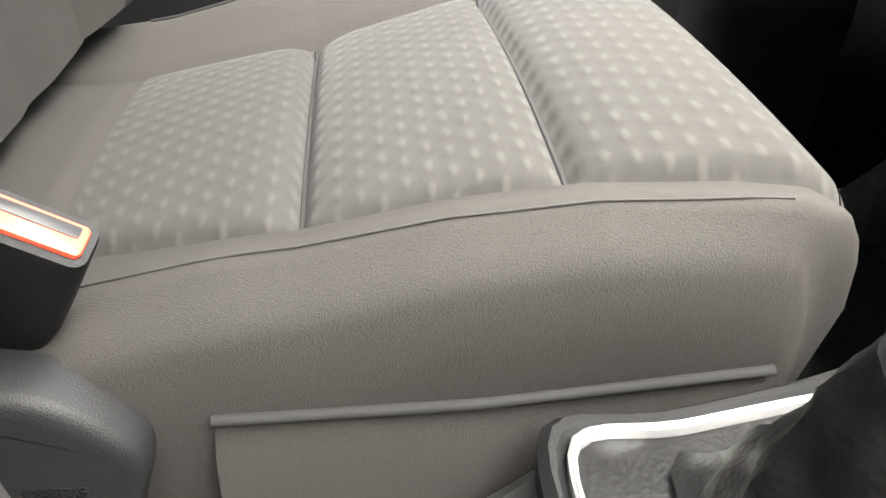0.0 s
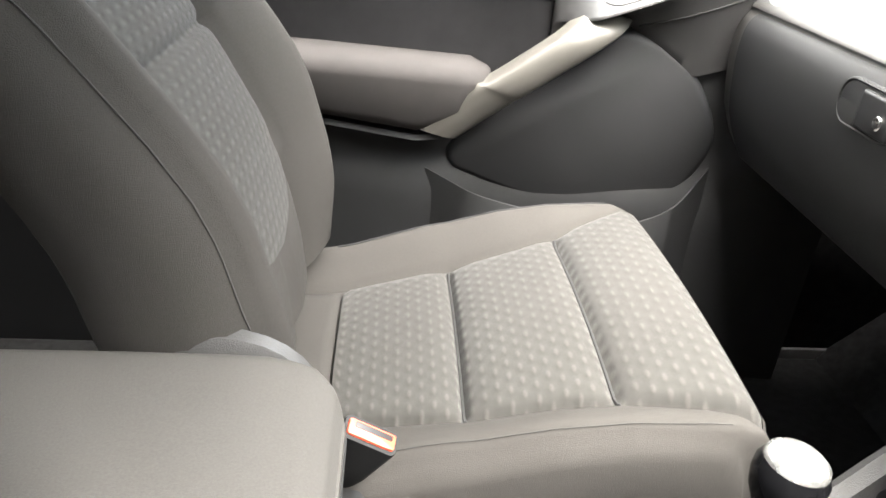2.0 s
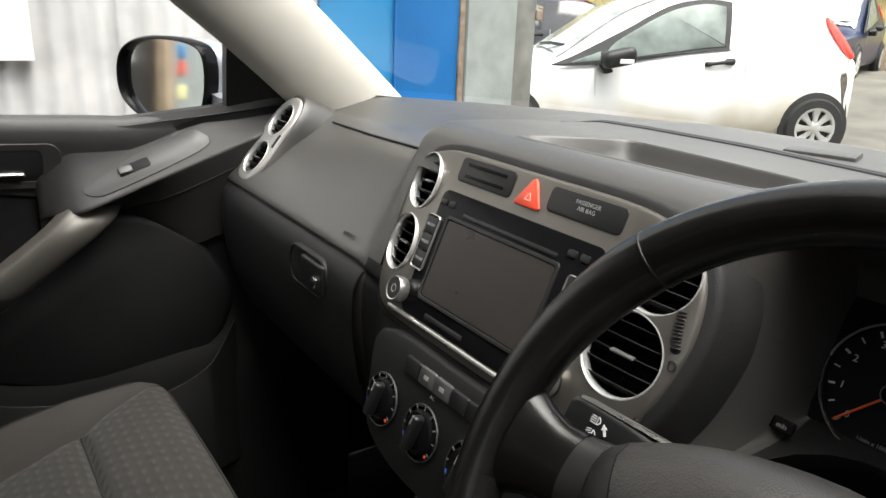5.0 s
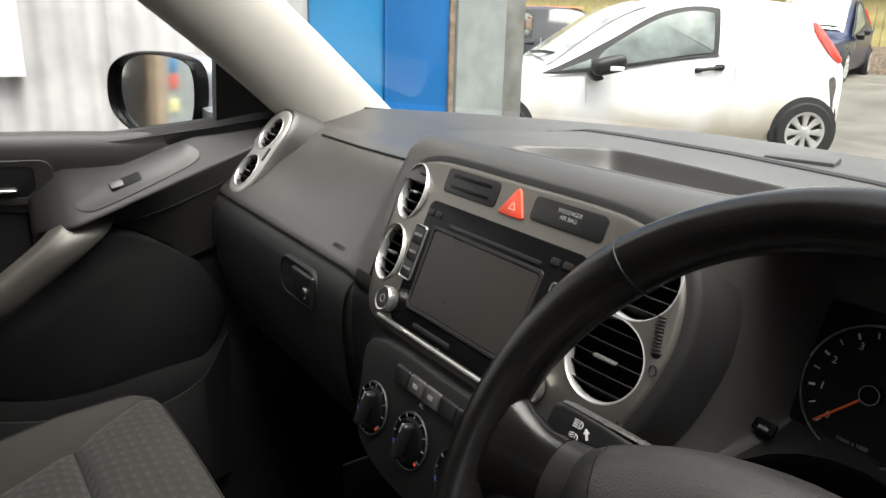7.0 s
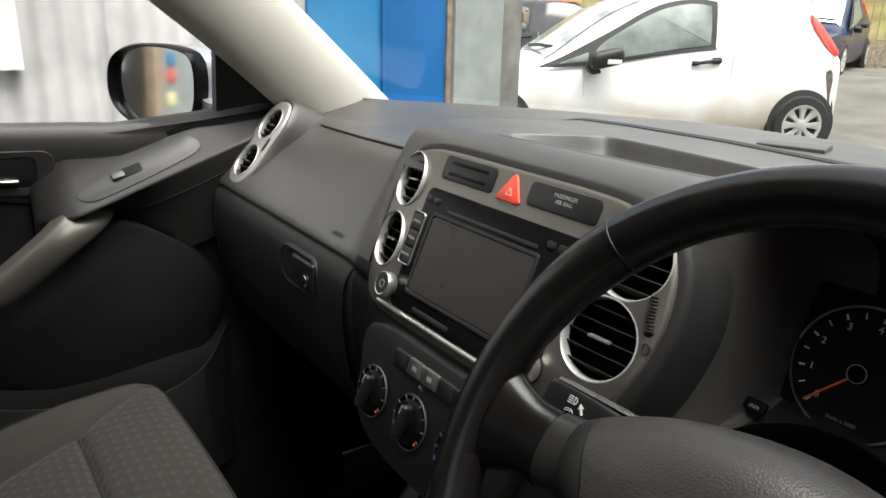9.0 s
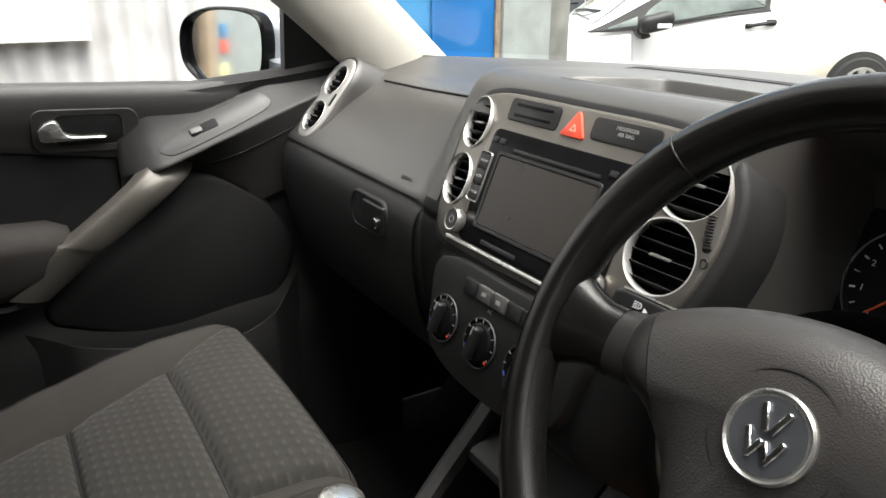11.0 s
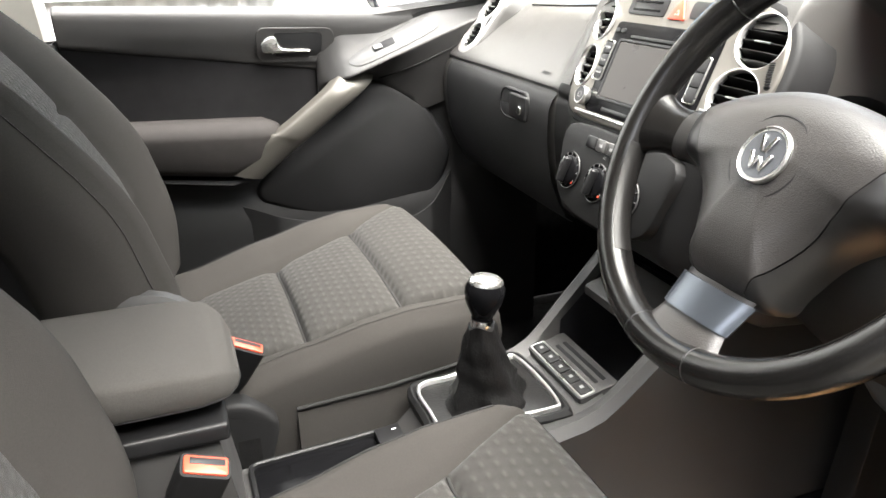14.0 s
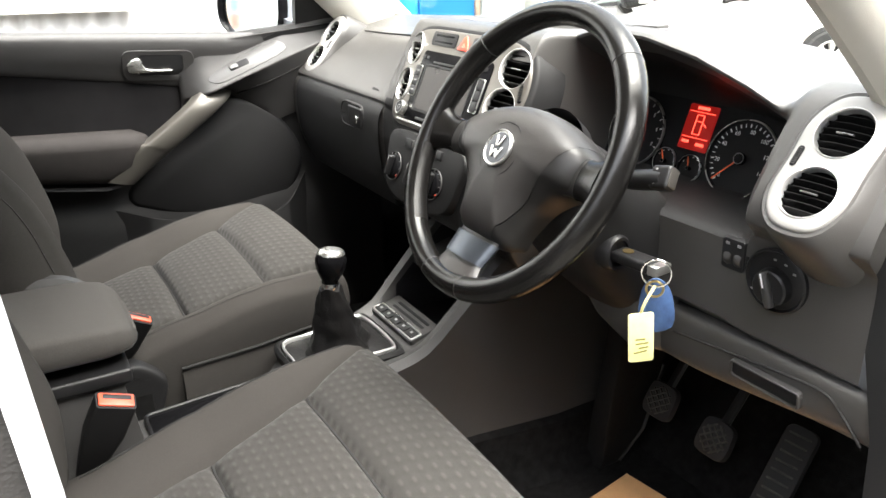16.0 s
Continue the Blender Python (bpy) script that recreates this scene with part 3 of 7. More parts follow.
part("hinge_pin", merged(rbox(0.03, 0.05, 0.05, pose(2.54, WALL_Y - 0.03, 0.905), 0.004), lathe([(0.008, -0.03), (0.01, 0.0), (0.01, 0.035), (0.004, 0.04)], pose(2.57, WALL_Y - 0.03, 0.905), 12)), M["rust"], post)


# ---- a parked hatchback; local x runs to the front, y to its left, z from the ground ----
def station_ring(x, half, bottom, belt, top, roof_half):
    """One cross-section of a car body, from the sill up and over the roof."""
    side = [(half * 0.93, bottom), (half, bottom + 0.12), (half * 1.0, bottom + 0.32), (half * 0.985, belt - 0.08), (half * 0.955, belt)]
    if top > belt + 0.03:
        side += [(half * 0.9 * (1 - 0.35) + roof_half * 0.35, belt + (top - belt) * 0.45), (roof_half * 1.03, top - 0.07), (roof_half * 0.85, top - 0.015), (0, top)]
    else:
        side += [(half * 0.9, belt + 0.01), (half * 0.75, belt + 0.02), (half * 0.5, top), (0, top + 0.005)]
    right = [(x, -y, z) for y, z in side]
    left = [(x, y, z) for y, z in reversed(side[:-1])]
    return right + left


def smooth_rings(rings, k=4):
    out = []
    cols = [curve([r[i] for r in rings], k) for i in range(len(rings[0]))]
    for i in range(len(cols[0])):
        out.append([c[i] for c in cols])
    return out


def hatchback(name, m, paint, label, glassy, length=3.95, side=1, roof=None):
    root = new(name)
    root.matrix_basis = m
    tagged(root, label, "car")
    ms = 1.0 if paint is M["whitecar"] else 0.6

    def P(nm, bm, mt, parent=None, lb=""):
        me = bpy.data.meshes.new(nm)
        for v in bm.verts:
            x, z = v.co.x, v.co.z
            v.co.z = z - 0.13 * smooth01(0.7, 2.0, x) * math.exp(-(((z - 0.93) / 0.2) ** 2)) + (0.06 * smooth01(1.15, 1.45, z))
            if x > 0.36:
                v.co.x = 0.36 + (x - 0.36) * 1.33
            if x < 0 and not nm.startswith("wheel"):
                v.co.x = x * 0.9
        bm.normal_update()
        bm.to_mesh(me)
        bm.free()
        finish(me, 40)
        me.materials.append(mt)
        ob = new(nm, me)
        ob.parent = parent or root
        if lb:
            ob["label"] = lb
        return ob

    # x: rear bumper -0.65 behind the rear axle at 0, front axle 2.49
    rings = [
        station_ring(-0.44, 0.62, 0.36, 0.52, 0.57, 0.5),
        station_ring(-0.43, 0.74, 0.28, 0.80, 0.88, 0.54),
        station_ring(-0.39, 0.80, 0.24, 0.92, 1.06, 0.56),
        station_ring(-0.27, 0.83, 0.23, 0.97, 1.24, 0.57),
        station_ring(-0.03, 0.85, 0.21, 0.985, 1.41, 0.58),
        station_ring(0.35, 0.86, 0.20, 0.985, 1.475, 0.59),
        station_ring(1.0, 0.86, 0.19, 0.955, 1.475, 0.60),
        station_ring(1.45, 0.86, 0.19, 0.925, 1.36, 0.62),
        station_ring(1.95, 0.855, 0.19, 0.90, 1.06, 0.68),
        station_ring(2.25, 0.85, 0.20, 0.87, 0.92, 0.68),
        station_ring(2.75, 0.82, 0.21, 0.80, 0.83, 0.6),
        station_ring(3.10, 0.74, 0.24, 0.66, 0.72, 0.5),
        station_ring(3.28, 0.55, 0.30, 0.50, 0.56, 0.4),
    ]
    hull = smooth_rings(rings, 5)
    P("body", loft(hull), paint)
    for s in (side,):
        # side glass, door seam, handle, mirror
        mm = lambda y: axes((0, s * y, 0), (1, 0, 0), (0, 0, 1)) @ (Matrix.Identity(4) if s < 0 else Matrix.Scale(-1, 4, (0, 0, 1)))

        def lean(bm, k=0.42, z0=0.93):
            for v in bm.verts:
                if v.co.z > z0:
                    v.co.y -= s * (v.co.z - z0) * k
            return bm

        win = outline([(0.83, 1.0), (0.79, 1.03), (0.77, 1.33), (0.80, 1.385), (1.0, 1.39), (1.25, 1.325), (1.60, 1.14), (2.03, 0.955), (2.07, 0.93), (2.0, 0.925), (1.4, 0.955)], 5)
        seal = P("window_frame", lean(plate([(x * 1.0, z) for x, z in win], mm(0.835), 0.0, 0.016)), M["black"], None, "black rubber window surround")
        inner = outline([(0.865, 1.03), (0.83, 1.06), (0.815, 1.31), (0.845, 1.35), (1.0, 1.355), (1.24, 1.29), (1.57, 1.11), (1.66, 1.04), (1.66, 0.975), (1.4, 0.985)], 5)
        P("pane", lean(plate(inner, mm(0.84), 0.014, 0.02)), glassy, seal)
        P("quarter_pane", lean(plate([(1.72, 1.03), (1.72, 0.97), (1.93, 0.955), (1.92, 0.965)], mm(0.84), 0.014, 0.02)), glassy, seal)
        P("door_handle", merged(tube([(0.755, s * 0.862, 0.897), (0.80, s * 0.878, 0.893), (0.88, s * 0.878, 0.882), (0.945, s * 0.862, 0.872)], 0.017, 8), rbox(0.07, 0.03, 0.062, pose(0.785, s * 0.858, 0.893), 0.014, 3), rbox(0.05, 0.03, 0.05, pose(0.94, s * 0.858, 0.872), 0.014, 3)), M["black"], None, "black door handle")
        mir = P("door_mirror", merged(rbox(0.235 * ms, 0.20 * ms, 0.125 * ms, pose(1.625, s * 1.0, 0.985, 0, s * 10, 0), 0.06 * ms, 6), rbox(0.075, 0.14, 0.14, pose(1.70, s * 0.91, 0.905, 0, s * 25, 0), 0.03, 3)), M["black"], None, "black door mirror")
        P("indicator", rbox(0.10, 0.012, 0.035, pose(1.585, s * 1.10, 0.967, 0, -6, 0), 0.005), M["lamp_clear"], mir, "clear indicator lens")
        for nm, pts in (("door_seam", [(0.655, 0.32), (0.663, 0.32), (0.665, 0.97), (0.657, 0.97)]), ("door_seam", [(1.72, 0.30), (1.728, 0.30), (1.76, 0.90), (1.752, 0.90)])):
            P(nm, plate(pts, mm(0.852), 0, 0.004, 0.001), M["shutline"], None, "shut line")
        P("fuel_flap", lathe([(0.0, 0.010), (0.068, 0.010), (0.072, 0.004), (0.074, 0.0), (0.080, 0.002)], mm(0.822) @ pose(-0.215, 0.89, 0.0), 28), paint)
        P("flap_seam", lathe([(0.076, 0.003), (0.080, 0.009), (0.084, 0.003)], mm(0.822) @ pose(-0.215, 0.89, 0.0), 28), M["shutline"], None, "shut line")
        P("wheel_arch", plate([(0.34 * math.cos(radians(a)), 0.29 + 0.345 * math.sin(radians(a))) for a in range(0, 360, 12)], mm(0.83), 0.0, 0.034, 0.002), M["tyre"], None, "dark wheel arch")
        P("wheel_arch", plate([(2.45 + 0.34 * math.cos(radians(a)), 0.29 + 0.345 * math.sin(radians(a))) for a in range(0, 360, 12)], mm(0.825), 0.0, 0.034, 0.002), M["tyre"], None, "dark wheel arch")
        tl = [(-0.07, 1.30), (-0.13, 1.275), (-0.25, 1.15), (-0.345, 1.00), (-0.325, 0.955), (-0.25, 1.00), (-0.16, 1.12), (-0.085, 1.23)]
        P("tail_lamp", lean(plate(outline(tl, 4), mm(0.785), -0.05, 0.02, 0.01), 0.45, 0.98), M["lamp_red"], None, "red tail lamp")
        if paint is M["whitecar"]:
            P("bumper_scuff", plate(outline([(-0.225, 0.80), (-0.285, 0.82), (-0.315, 0.72), (-0.31, 0.58), (-0.33, 0.45), (-0.29, 0.47), (-0.265, 0.60), (-0.225, 0.66)], 4), mm(0.80), 0, 0.028, 0.004), M["bumper_bare"], None, "scraped bare patch on the bumper")
            P("bumper_tear", plate(outline([(-0.30, 0.60), (-0.345, 0.56), (-0.375, 0.44), (-0.365, 0.34), (-0.34, 0.32), (-0.335, 0.44), (-0.315, 0.54)], 4), mm(0.78), 0, 0.036, 0.004), M["black"], None, "torn black edge behind the wheel arch")
        for cx in (0.0, 2.45):
            wm = pose(cx, s * 0.815, 0.29, 90 if s < 0 else -90, 0, 0)
            r = 0.29
            ty = P("wheel", lathe([(r * 0.62, -0.09), (r * 0.93, -0.09), (r, -0.06), (r, 0.06), (r * 0.95, 0.085), (r * 0.7, 0.09), (r * 0.66, 0.05)], wm, 36), M["tyre"], None, "black tyre")
            P("wheel_dish", lathe([(0.02, 0.05), (r * 0.62, 0.045), (r * 0.66, 0.02), (0.02, 0.02)], wm, 32), M["black"], ty)
            bms = [lathe([(0.0, 0.090), (0.04, 0.089), (r * 0.2, 0.080), (r * 0.25, 0.06), (r * 0.25, 0.04)], wm, 28), lathe([(r * 0.60, 0.05), (r * 0.61, 0.082), (r * 0.66, 0.090), (r * 0.70, 0.088), (r * 0.70, 0.03)], wm, 36)]
            for i in range(8):
                q = wm @ pose(0, 0, 0, 0, 0, 45 * i)
                bms.append(loft([[q @ Vector((x, y * k, z + h)) for y, h in ((-1, -0.012), (-0.8, 0.004), (0, 0.008), (0.8, 0.004), (1, -0.012))] for x, k, z in ((r * 0.16, 0.022, 0.078), (r * 0.36, 0.026, 0.072), (r * 0.52, 0.038, 0.074), (r * 0.64, 0.046, 0.082))]))
            P("wheel_cover", merged(*bms), M["hubcap"], ty, "silver eight-spoke wheel cover")
    # windscreen, rear window, bonnet wiper, lamps
    screen = []
    for r in hull:
        if 1.26 < r[8][0] < 2.02:
            q = [Vector(r[j]) for j in (6, 7, 8, 9, 10)]
            q[0], q[4] = q[0].lerp(q[1], 0.35), q[4].lerp(q[3], 0.35)
            screen.append([v + Vector((0.008, 0, 0.014)) for v in q])
    P("windscreen", loft(screen, False), M["skyglass"])
    P("wiper", tube([(2.06, 0.1, 1.055), (2.01, 0.35, 1.065), (1.95, 0.58, 1.06)], 0.012, 6), M["black"])
    for s in (-1, 1):
        P("headlamp", rbox(0.25, 0.18, 0.14, pose(2.98, s * 0.62, 0.68, 0, 14, s * 35), 0.05, 4), M["lamp_clear"])
    if roof:
        P("roof_panel", loft([[(x, y, 1.478 + 0.012 - 0.05 * (y / 0.6) ** 2) for y in lin(-0.5, 0.5, 7)] for x in (0.0, 0.5, 1.0)], False), roof, None, "orange roof panel")
    P("number_plate", rbox(0.012, 0.5, 0.11, pose(3.285, 0, 0.45), 0.003), M["white"], None, "plain white plate")
    return root


hatchback("white_hatchback", pose(7.205, 3.568, GROUND + 0.05, 0, 0, 149) @ pose(0, -0.815, 0), M["whitecar"], "white three-door hatchback with dirty flank and black door mirror", M["carglass"], side=1)
TEAL_TOP, SHOP_X = 0.515, -3.2
hatchback("navy_hatchback", pose(16.2, 8.45, GROUND + 0.40, 0, 0, 200), M["navy"], "dark blue hatchback parked with its pale headlamp showing", M["carglass"], side=1)
hatchback("dark_hatchback", pose(10.6, 10.2, GROUND + 0.05, 0, 0, 140), M["darkcar"], "black hatchback with a bright orange roof panel", M["carglass"], side=1, roof=M["orange"])


def fence():
    root = thing("board_fence", (16, 14, GROUND), "tall weathered yellow-brown board fence along the yard", "fence")
    a, b = Vector((21.5, 2.0, 0)), Vector((9.0, 17.0, 0))
    d = (b - a)
    n = 120
    ang = math.degrees(math.atan2(d.y, d.x))
    w = d.length / n
    base = rbox(w * 0.93, 0.03, 2.3, None, 0.004, 1)
    first = part("board", base, M["fence"], root)
    first.location = Vector((0, 0, 0))
    for i in range(n):
        ob = first if i == 0 else bpy.data.objects.new("board", first.data)
        if i:
            scene.collection.objects.link(ob)
            ob.parent = root
        c = a + d * ((i + 0.5) / n)
        # the shared mesh is centred on the fence's base offset
        ob.matrix_basis = pose(c.x - 16, c.y - 14, 1.75 + 0.03 * math.sin(i * 2.3), 0, 0, ang) @ Matrix.Translation((16, 14, GROUND))
    for z in (0.55, 1.6):
        m = pose((a.x + b.x) / 2, (a.y + b.y) / 2, z + GROUND + 0.4, 0, 0, ang)
        part("rail", rbox(d.length, 0.06, 0.09, m @ pose(0, 0.05, 0), 0.005), M["rust"], root)
    low = part("low_wall", rbox(d.length, 0.2, 1.0, pose((a.x + b.x) / 2, (a.y + b.y) / 2, GROUND + 0.45, 0, 0, ang), 0.02), M["rust"], root, "dark stained low wall")
    bank = part("soil_bank", grid(lambda u, v: (a.x + d.x * u - 0.77 * v, a.y + d.y * u - 0.64 * v, GROUND + 0.02 + 0.22 * (1 - v / 1.6) ** 2 + 0.03 * noise.noise(Vector((u * 60, v * 3, 1)))), lin(0, 1, 80), lin(0.1, 1.6, 9)), M["soil"])
    tagged(bank, "strip of brown leaf litter along the fence", "soil", kind="stuff")


fence()

# a pale teal van flank beyond the rear side window
van = thing("teal_van", (-1.7, 2.25, GROUND), "pale teal painted van side with dark windows above", "van")
part("side_panel", box((-1.75, 2.2, GROUND + 0.25), (-1.0, 2.28, TEAL_TOP), 0.03, 3), M["teal"], van)
part("window_band", box((-1.75, 2.23, TEAL_TOP + 0.002), (-1.0, 2.28, TEAL_TOP + 0.5), 0.01), M["carglass"], van, "dark side windows")
part("door_handle", box((-1.30, 2.17, TEAL_TOP - 0.05), (-1.20, 2.198, TEAL_TOP - 0.025), 0.006), M["black"], van)
for wx in (-1.45,):
    part("wheel", lathe([(0.02, 0.05), (0.2, 0.06), (0.27, 0.07), (0.28, 0.04), (0.28, -0.1), (0.02, -0.1)], pose(wx, 2.22, GROUND + 0.28, 90, 0, 0), 28), M["tyre"], van)

# the workshop doorway that the door mirror shows
shop = thing("workshop_door", (SHOP_X - 0.5, WALL_Y, GROUND), "workshop doorway with a timber frame and coloured notices", "doorway")
# black sheet on the wall in place of the unlit interior
part("shade_sheet", box((SHOP_X + 0.252, WALL_Y - 0.04, GROUND), (SHOP_X + 1.1, WALL_Y - 0.02, 2.2), 0.002), M["black"], shop, "flat black sheet for the shade inside the doorway")
part("frame_post", box((SHOP_X + 0.122, WALL_Y - 0.10, GROUND), (SHOP_X + 0.25, WALL_Y - 0.02, 1.85), 0.006), M["wood"], shop, "pale timber frame post")
part("inner_post", box((SHOP_X, WALL_Y - 0.06, GROUND), (SHOP_X + 0.12, WALL_Y - 0.02, 1.85), 0.006), M["rust"], shop, "dark brown inner post")
part("pale_panel", box((SHOP_X - 1.6, WALL_Y - 0.06, GROUND), (SHOP_X - 0.002, WALL_Y - 0.03, 1.85), 0.006), M["concrete"], shop, "pale grey wall panel beside the doorway")
for zz, cc in ((0.72, M["bluepale"]), (0.61, M["hazard"]), (0.45, M["tag"])):
    part("notice", box((SHOP_X - 0.18, WALL_Y - 0.07, zz), (SHOP_X - 0.05, WALL_Y - 0.0602, zz + 0.09), 0.001), cc, shop, "small coloured notice")

# ---- the car's own shell ----
floor = part("floor", box((-1.55, -0.74, -0.05), (1.02, 0.74, 0.0), 0.01), M["carpet"])
tagged(floor, "black carpeted car floor", "floor", kind="structure")
fw = part("wall_firewall", loft([[(0.78, y, 0.0) for y in lin(-0.74, 0.74, 15)], [(0.92, y, 0.14) for y in lin(-0.74, 0.74, 15)], [(0.98, y, 0.40) for y in lin(-0.74, 0.74, 15)], [(1.03, y, 0.70) for y in lin(-0.74, 0.74, 15)], [(1.06, y, 0.70) for y in lin(-0.74, 0.74, 15)], [(1.06, y, -0.05) for y in lin(-0.74, 0.74, 15)]], False), M["carpet"])
tagged(fw, "black carpeted bulkhead behind the pedals", "bulkhead", kind="structure")
rear = part("wall_rear", box((-1.6, -0.74, -0.05), (-1.55, 0.74, 1.25), 0.02), M["doorcloth"])
tagged(rear, "dark grey cloth rear bulkhead", "wall", kind="structure")
roof = part("ceiling", loft([[(x, y, 1.285 - 0.06 * (y / 0.6) ** 2 - 0.05 * max(0, (x + 0.1) / 0.45) ** 2 + h) for y in lin(-0.60, 0.60, 13)] for h, xs in ((0, lin(-1.6, 0.22, 9)), (0.04, lin(0.22, -1.6, 9))) for x in xs], False), M["trim"])
tagged(roof, "light grey headliner", "ceiling", kind="structure")
part_sill = part("sill_driver", box((-0.55, -0.86, -0.08), (0.72, -0.735, 0.06), 0.02, 3), M["plastic"])
tagged(part_sill, "dark plastic driver door sill", "sill", kind="structure")


# ---- passenger door ----
def door_y(x, z):
    """Inner face of the passenger door."""
    y = interp(x, [(-0.9, 0.765), (-0.3, 0.785), (0.1, 0.785), (0.25, 0.765), (0.42, 0.735), (0.55, 0.705), (0.75, 0.69)])
    return y - 0.03 * smooth01(0.40, 0.30, z) - 0.012 * smooth01(0.64, 0.70, z)


SILL = [(-0.9, 0.765), (-0.27, 0.748), (0.17, 0.730), (0.32, 0.726), (0.45, 0.741), (0.56, 0.757), (0.7, 0.775)]
door = thing("door_1", (0.1, 0.8, 0.05), "closed dark plastic passenger door with silver pull and cloth insert", "car door", kind="structure")


def door_skin():
    us = lin(-0.285, 0.66, 40)
    vs = lin(0.0, 1.0, 26)

    def f(u, v):
        top = interp(u, SILL)
        z = -0.02 + (top + 0.02) * v
        return (u, door_y(u, z), z)

    rings = []
    for v in vs:
        rings.append([f(u, v) for u in us])
    rings.append([(u, door_y(u, 0.7) + 0.012, interp(u, SILL) + 0.012) for u in us])
    rings.append([(u, door_y(u, 0.7) + 0.05, interp(u, SILL) + 0.010) for u in us])
    rings.append([(u, door_y(u, 0.7) + 0.07, interp(u, SILL) - 0.01) for u in us])
    rings.append([(u, 0.87, -0.02) for u in us])
    return loft(rings, False)


# the door's lower shade is put into its plastic colour
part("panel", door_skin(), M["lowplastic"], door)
def door_sheet(x, z):
    return (x, door_y(x, z) - 0.004, z)


# cloth insert between the upper pad and the armrest
part("cloth_insert", grid(lambda u, v: door_sheet(u, 0.50 + (interp(u, [(-0.28, 0.690), (0.24, 0.616)]) - 0.50) * v), lin(-0.28, 0.225, 20), lin(0, 1, 16)), M["doorcloth"], door, "dark cloth insert")
def upper_trim():
    """The padded strip over the cloth, with a lip that overhangs it."""
    rings = []
    for u in lin(-0.282, 0.52, 50):
        e = 0.011 * smooth01(0.25, 0.48, u)
        lo = interp(u, [(-0.28, 0.690), (0.24, 0.616), (0.30, 0.612)])
        hi = interp(u, SILL) + 0.004
        ring = [(u, door_y(u, lo) + 0.004, lo - 0.001), (u, door_y(u, lo) - 0.006 + e, lo - 0.001), (u, door_y(u, lo) - 0.0095 + e, lo + 0.003)]
        for v in (0.15, 0.35, 0.55, 0.75, 0.9):
            z = lo + (hi - lo) * v
            ring.append((u, door_y(u, z) - 0.0065 + e - 0.002 * math.sin(v * math.pi), z))
        ring += [(u, door_y(u, hi) - 0.002 + e, hi + 0.003 - e * 0.5), (u, door_y(u, hi) + 0.012, hi + 0.0095 - e * 0.5), (u, door_y(u, hi) + 0.03, hi + 0.010 - e * 0.5)]
        rings.append(ring)
    return loft(rings, False)


part("upper_trim", upper_trim(), M["plastic"], door, "dark grey padded upper strip", smooth=60)
arms = []
for x in lin(-0.28, 0.05, 12) + [0.07, 0.085, 0.095, 0.10]:
    k = math.sqrt(max(0.02, 1 - max(0.0, (x - 0.05) / 0.0505) ** 2))
    t = interp(x, [(-0.28, 0.548), (-0.17, 0.545), (0.07, 0.534), (0.10, 0.520)])
    b = interp(x, [(-0.28, 0.452), (-0.15, 0.444), (-0.01, 0.425), (0.05, 0.445), (0.10, 0.500)])
    arms.append([(x, 0.785, t - 0.003), (x, 0.745, t), (x, 0.745 - 0.032 * k, t - 0.004), (x, 0.745 - 0.050 * k, t - 0.016), (x, 0.745 - 0.054 * k, t - 0.03), (x, 0.745 - 0.046 * k, b + 0.02), (x, 0.745 - 0.036 * k, b + 0.004), (x, 0.745 - 0.02 * k, b), (x, 0.785, b)])
part("armrest", loft(arms), M["armpad"], door, "padded brown-grey armrest", smooth=60)
part("armrest_ledge", loft([[(x, 0.785, b), (x, 0.722, b - 0.004), (x, 0.718, b - 0.012), (x, 0.785, b - 0.03)] for x, b in ((-0.28, 0.449), (-0.15, 0.441), (-0.01, 0.421), (0.03, 0.425))]), M["lowplastic"], door)
# silver pull strip from the armrest up to the switch pod: (upper edge, lower edge, depth)
PULL = [((-0.018, 0.434), (0.052, 0.415), 0.716), ((0.03, 0.472), (0.098, 0.453), 0.708), ((0.072, 0.506), (0.132, 0.481), 0.699), ((0.092, 0.513), (0.150, 0.495), 0.693), ((0.147, 0.553), (0.194, 0.529), 0.688), ((0.190, 0.586), (0.240, 0.562), 0.687), ((0.214, 0.606), (0.274, 0.585), 0.697), ((0.226, 0.616), (0.292, 0.598), 0.712), ((0.238, 0.625), (0.304, 0.608), 0.732)]
up_ = curve([(a[0], y, a[1]) for a, b, y in PULL], 5)
lo_ = curve([(b[0], y, b[1]) for a, b, y in PULL], 5)
rings = []
for a, b in zip(up_, lo_):
    back = Vector((0, 0.04, 0))
    ring = [a + back, a + Vector((0, 0.004, 0))]
    ring += [a.lerp(b, t) + Vector((0, -h, 0)) for t, h in ((0.08, 0.003), (0.25, 0.0075), (0.5, 0.009), (0.75, 0.0065), (0.93, 0.001))]
    rings.append(ring + [b + Vector((0, 0.004, 0)), b + back])
part("pull_handle", loft(rings), M["pullsilver"], door, "satin silver pull handle", smooth=50)
# lower bulge with the speaker and map pocket
LP = axes((0, 0.784, 0), (1, -0.118, 0), (0, 0, 1))
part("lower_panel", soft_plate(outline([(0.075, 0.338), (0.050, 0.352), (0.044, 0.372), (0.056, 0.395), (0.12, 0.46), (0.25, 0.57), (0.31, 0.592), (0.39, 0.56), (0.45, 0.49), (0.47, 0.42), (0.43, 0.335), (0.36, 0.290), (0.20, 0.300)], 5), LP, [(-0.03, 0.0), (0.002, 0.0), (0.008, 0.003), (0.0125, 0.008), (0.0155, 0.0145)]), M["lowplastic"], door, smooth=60)
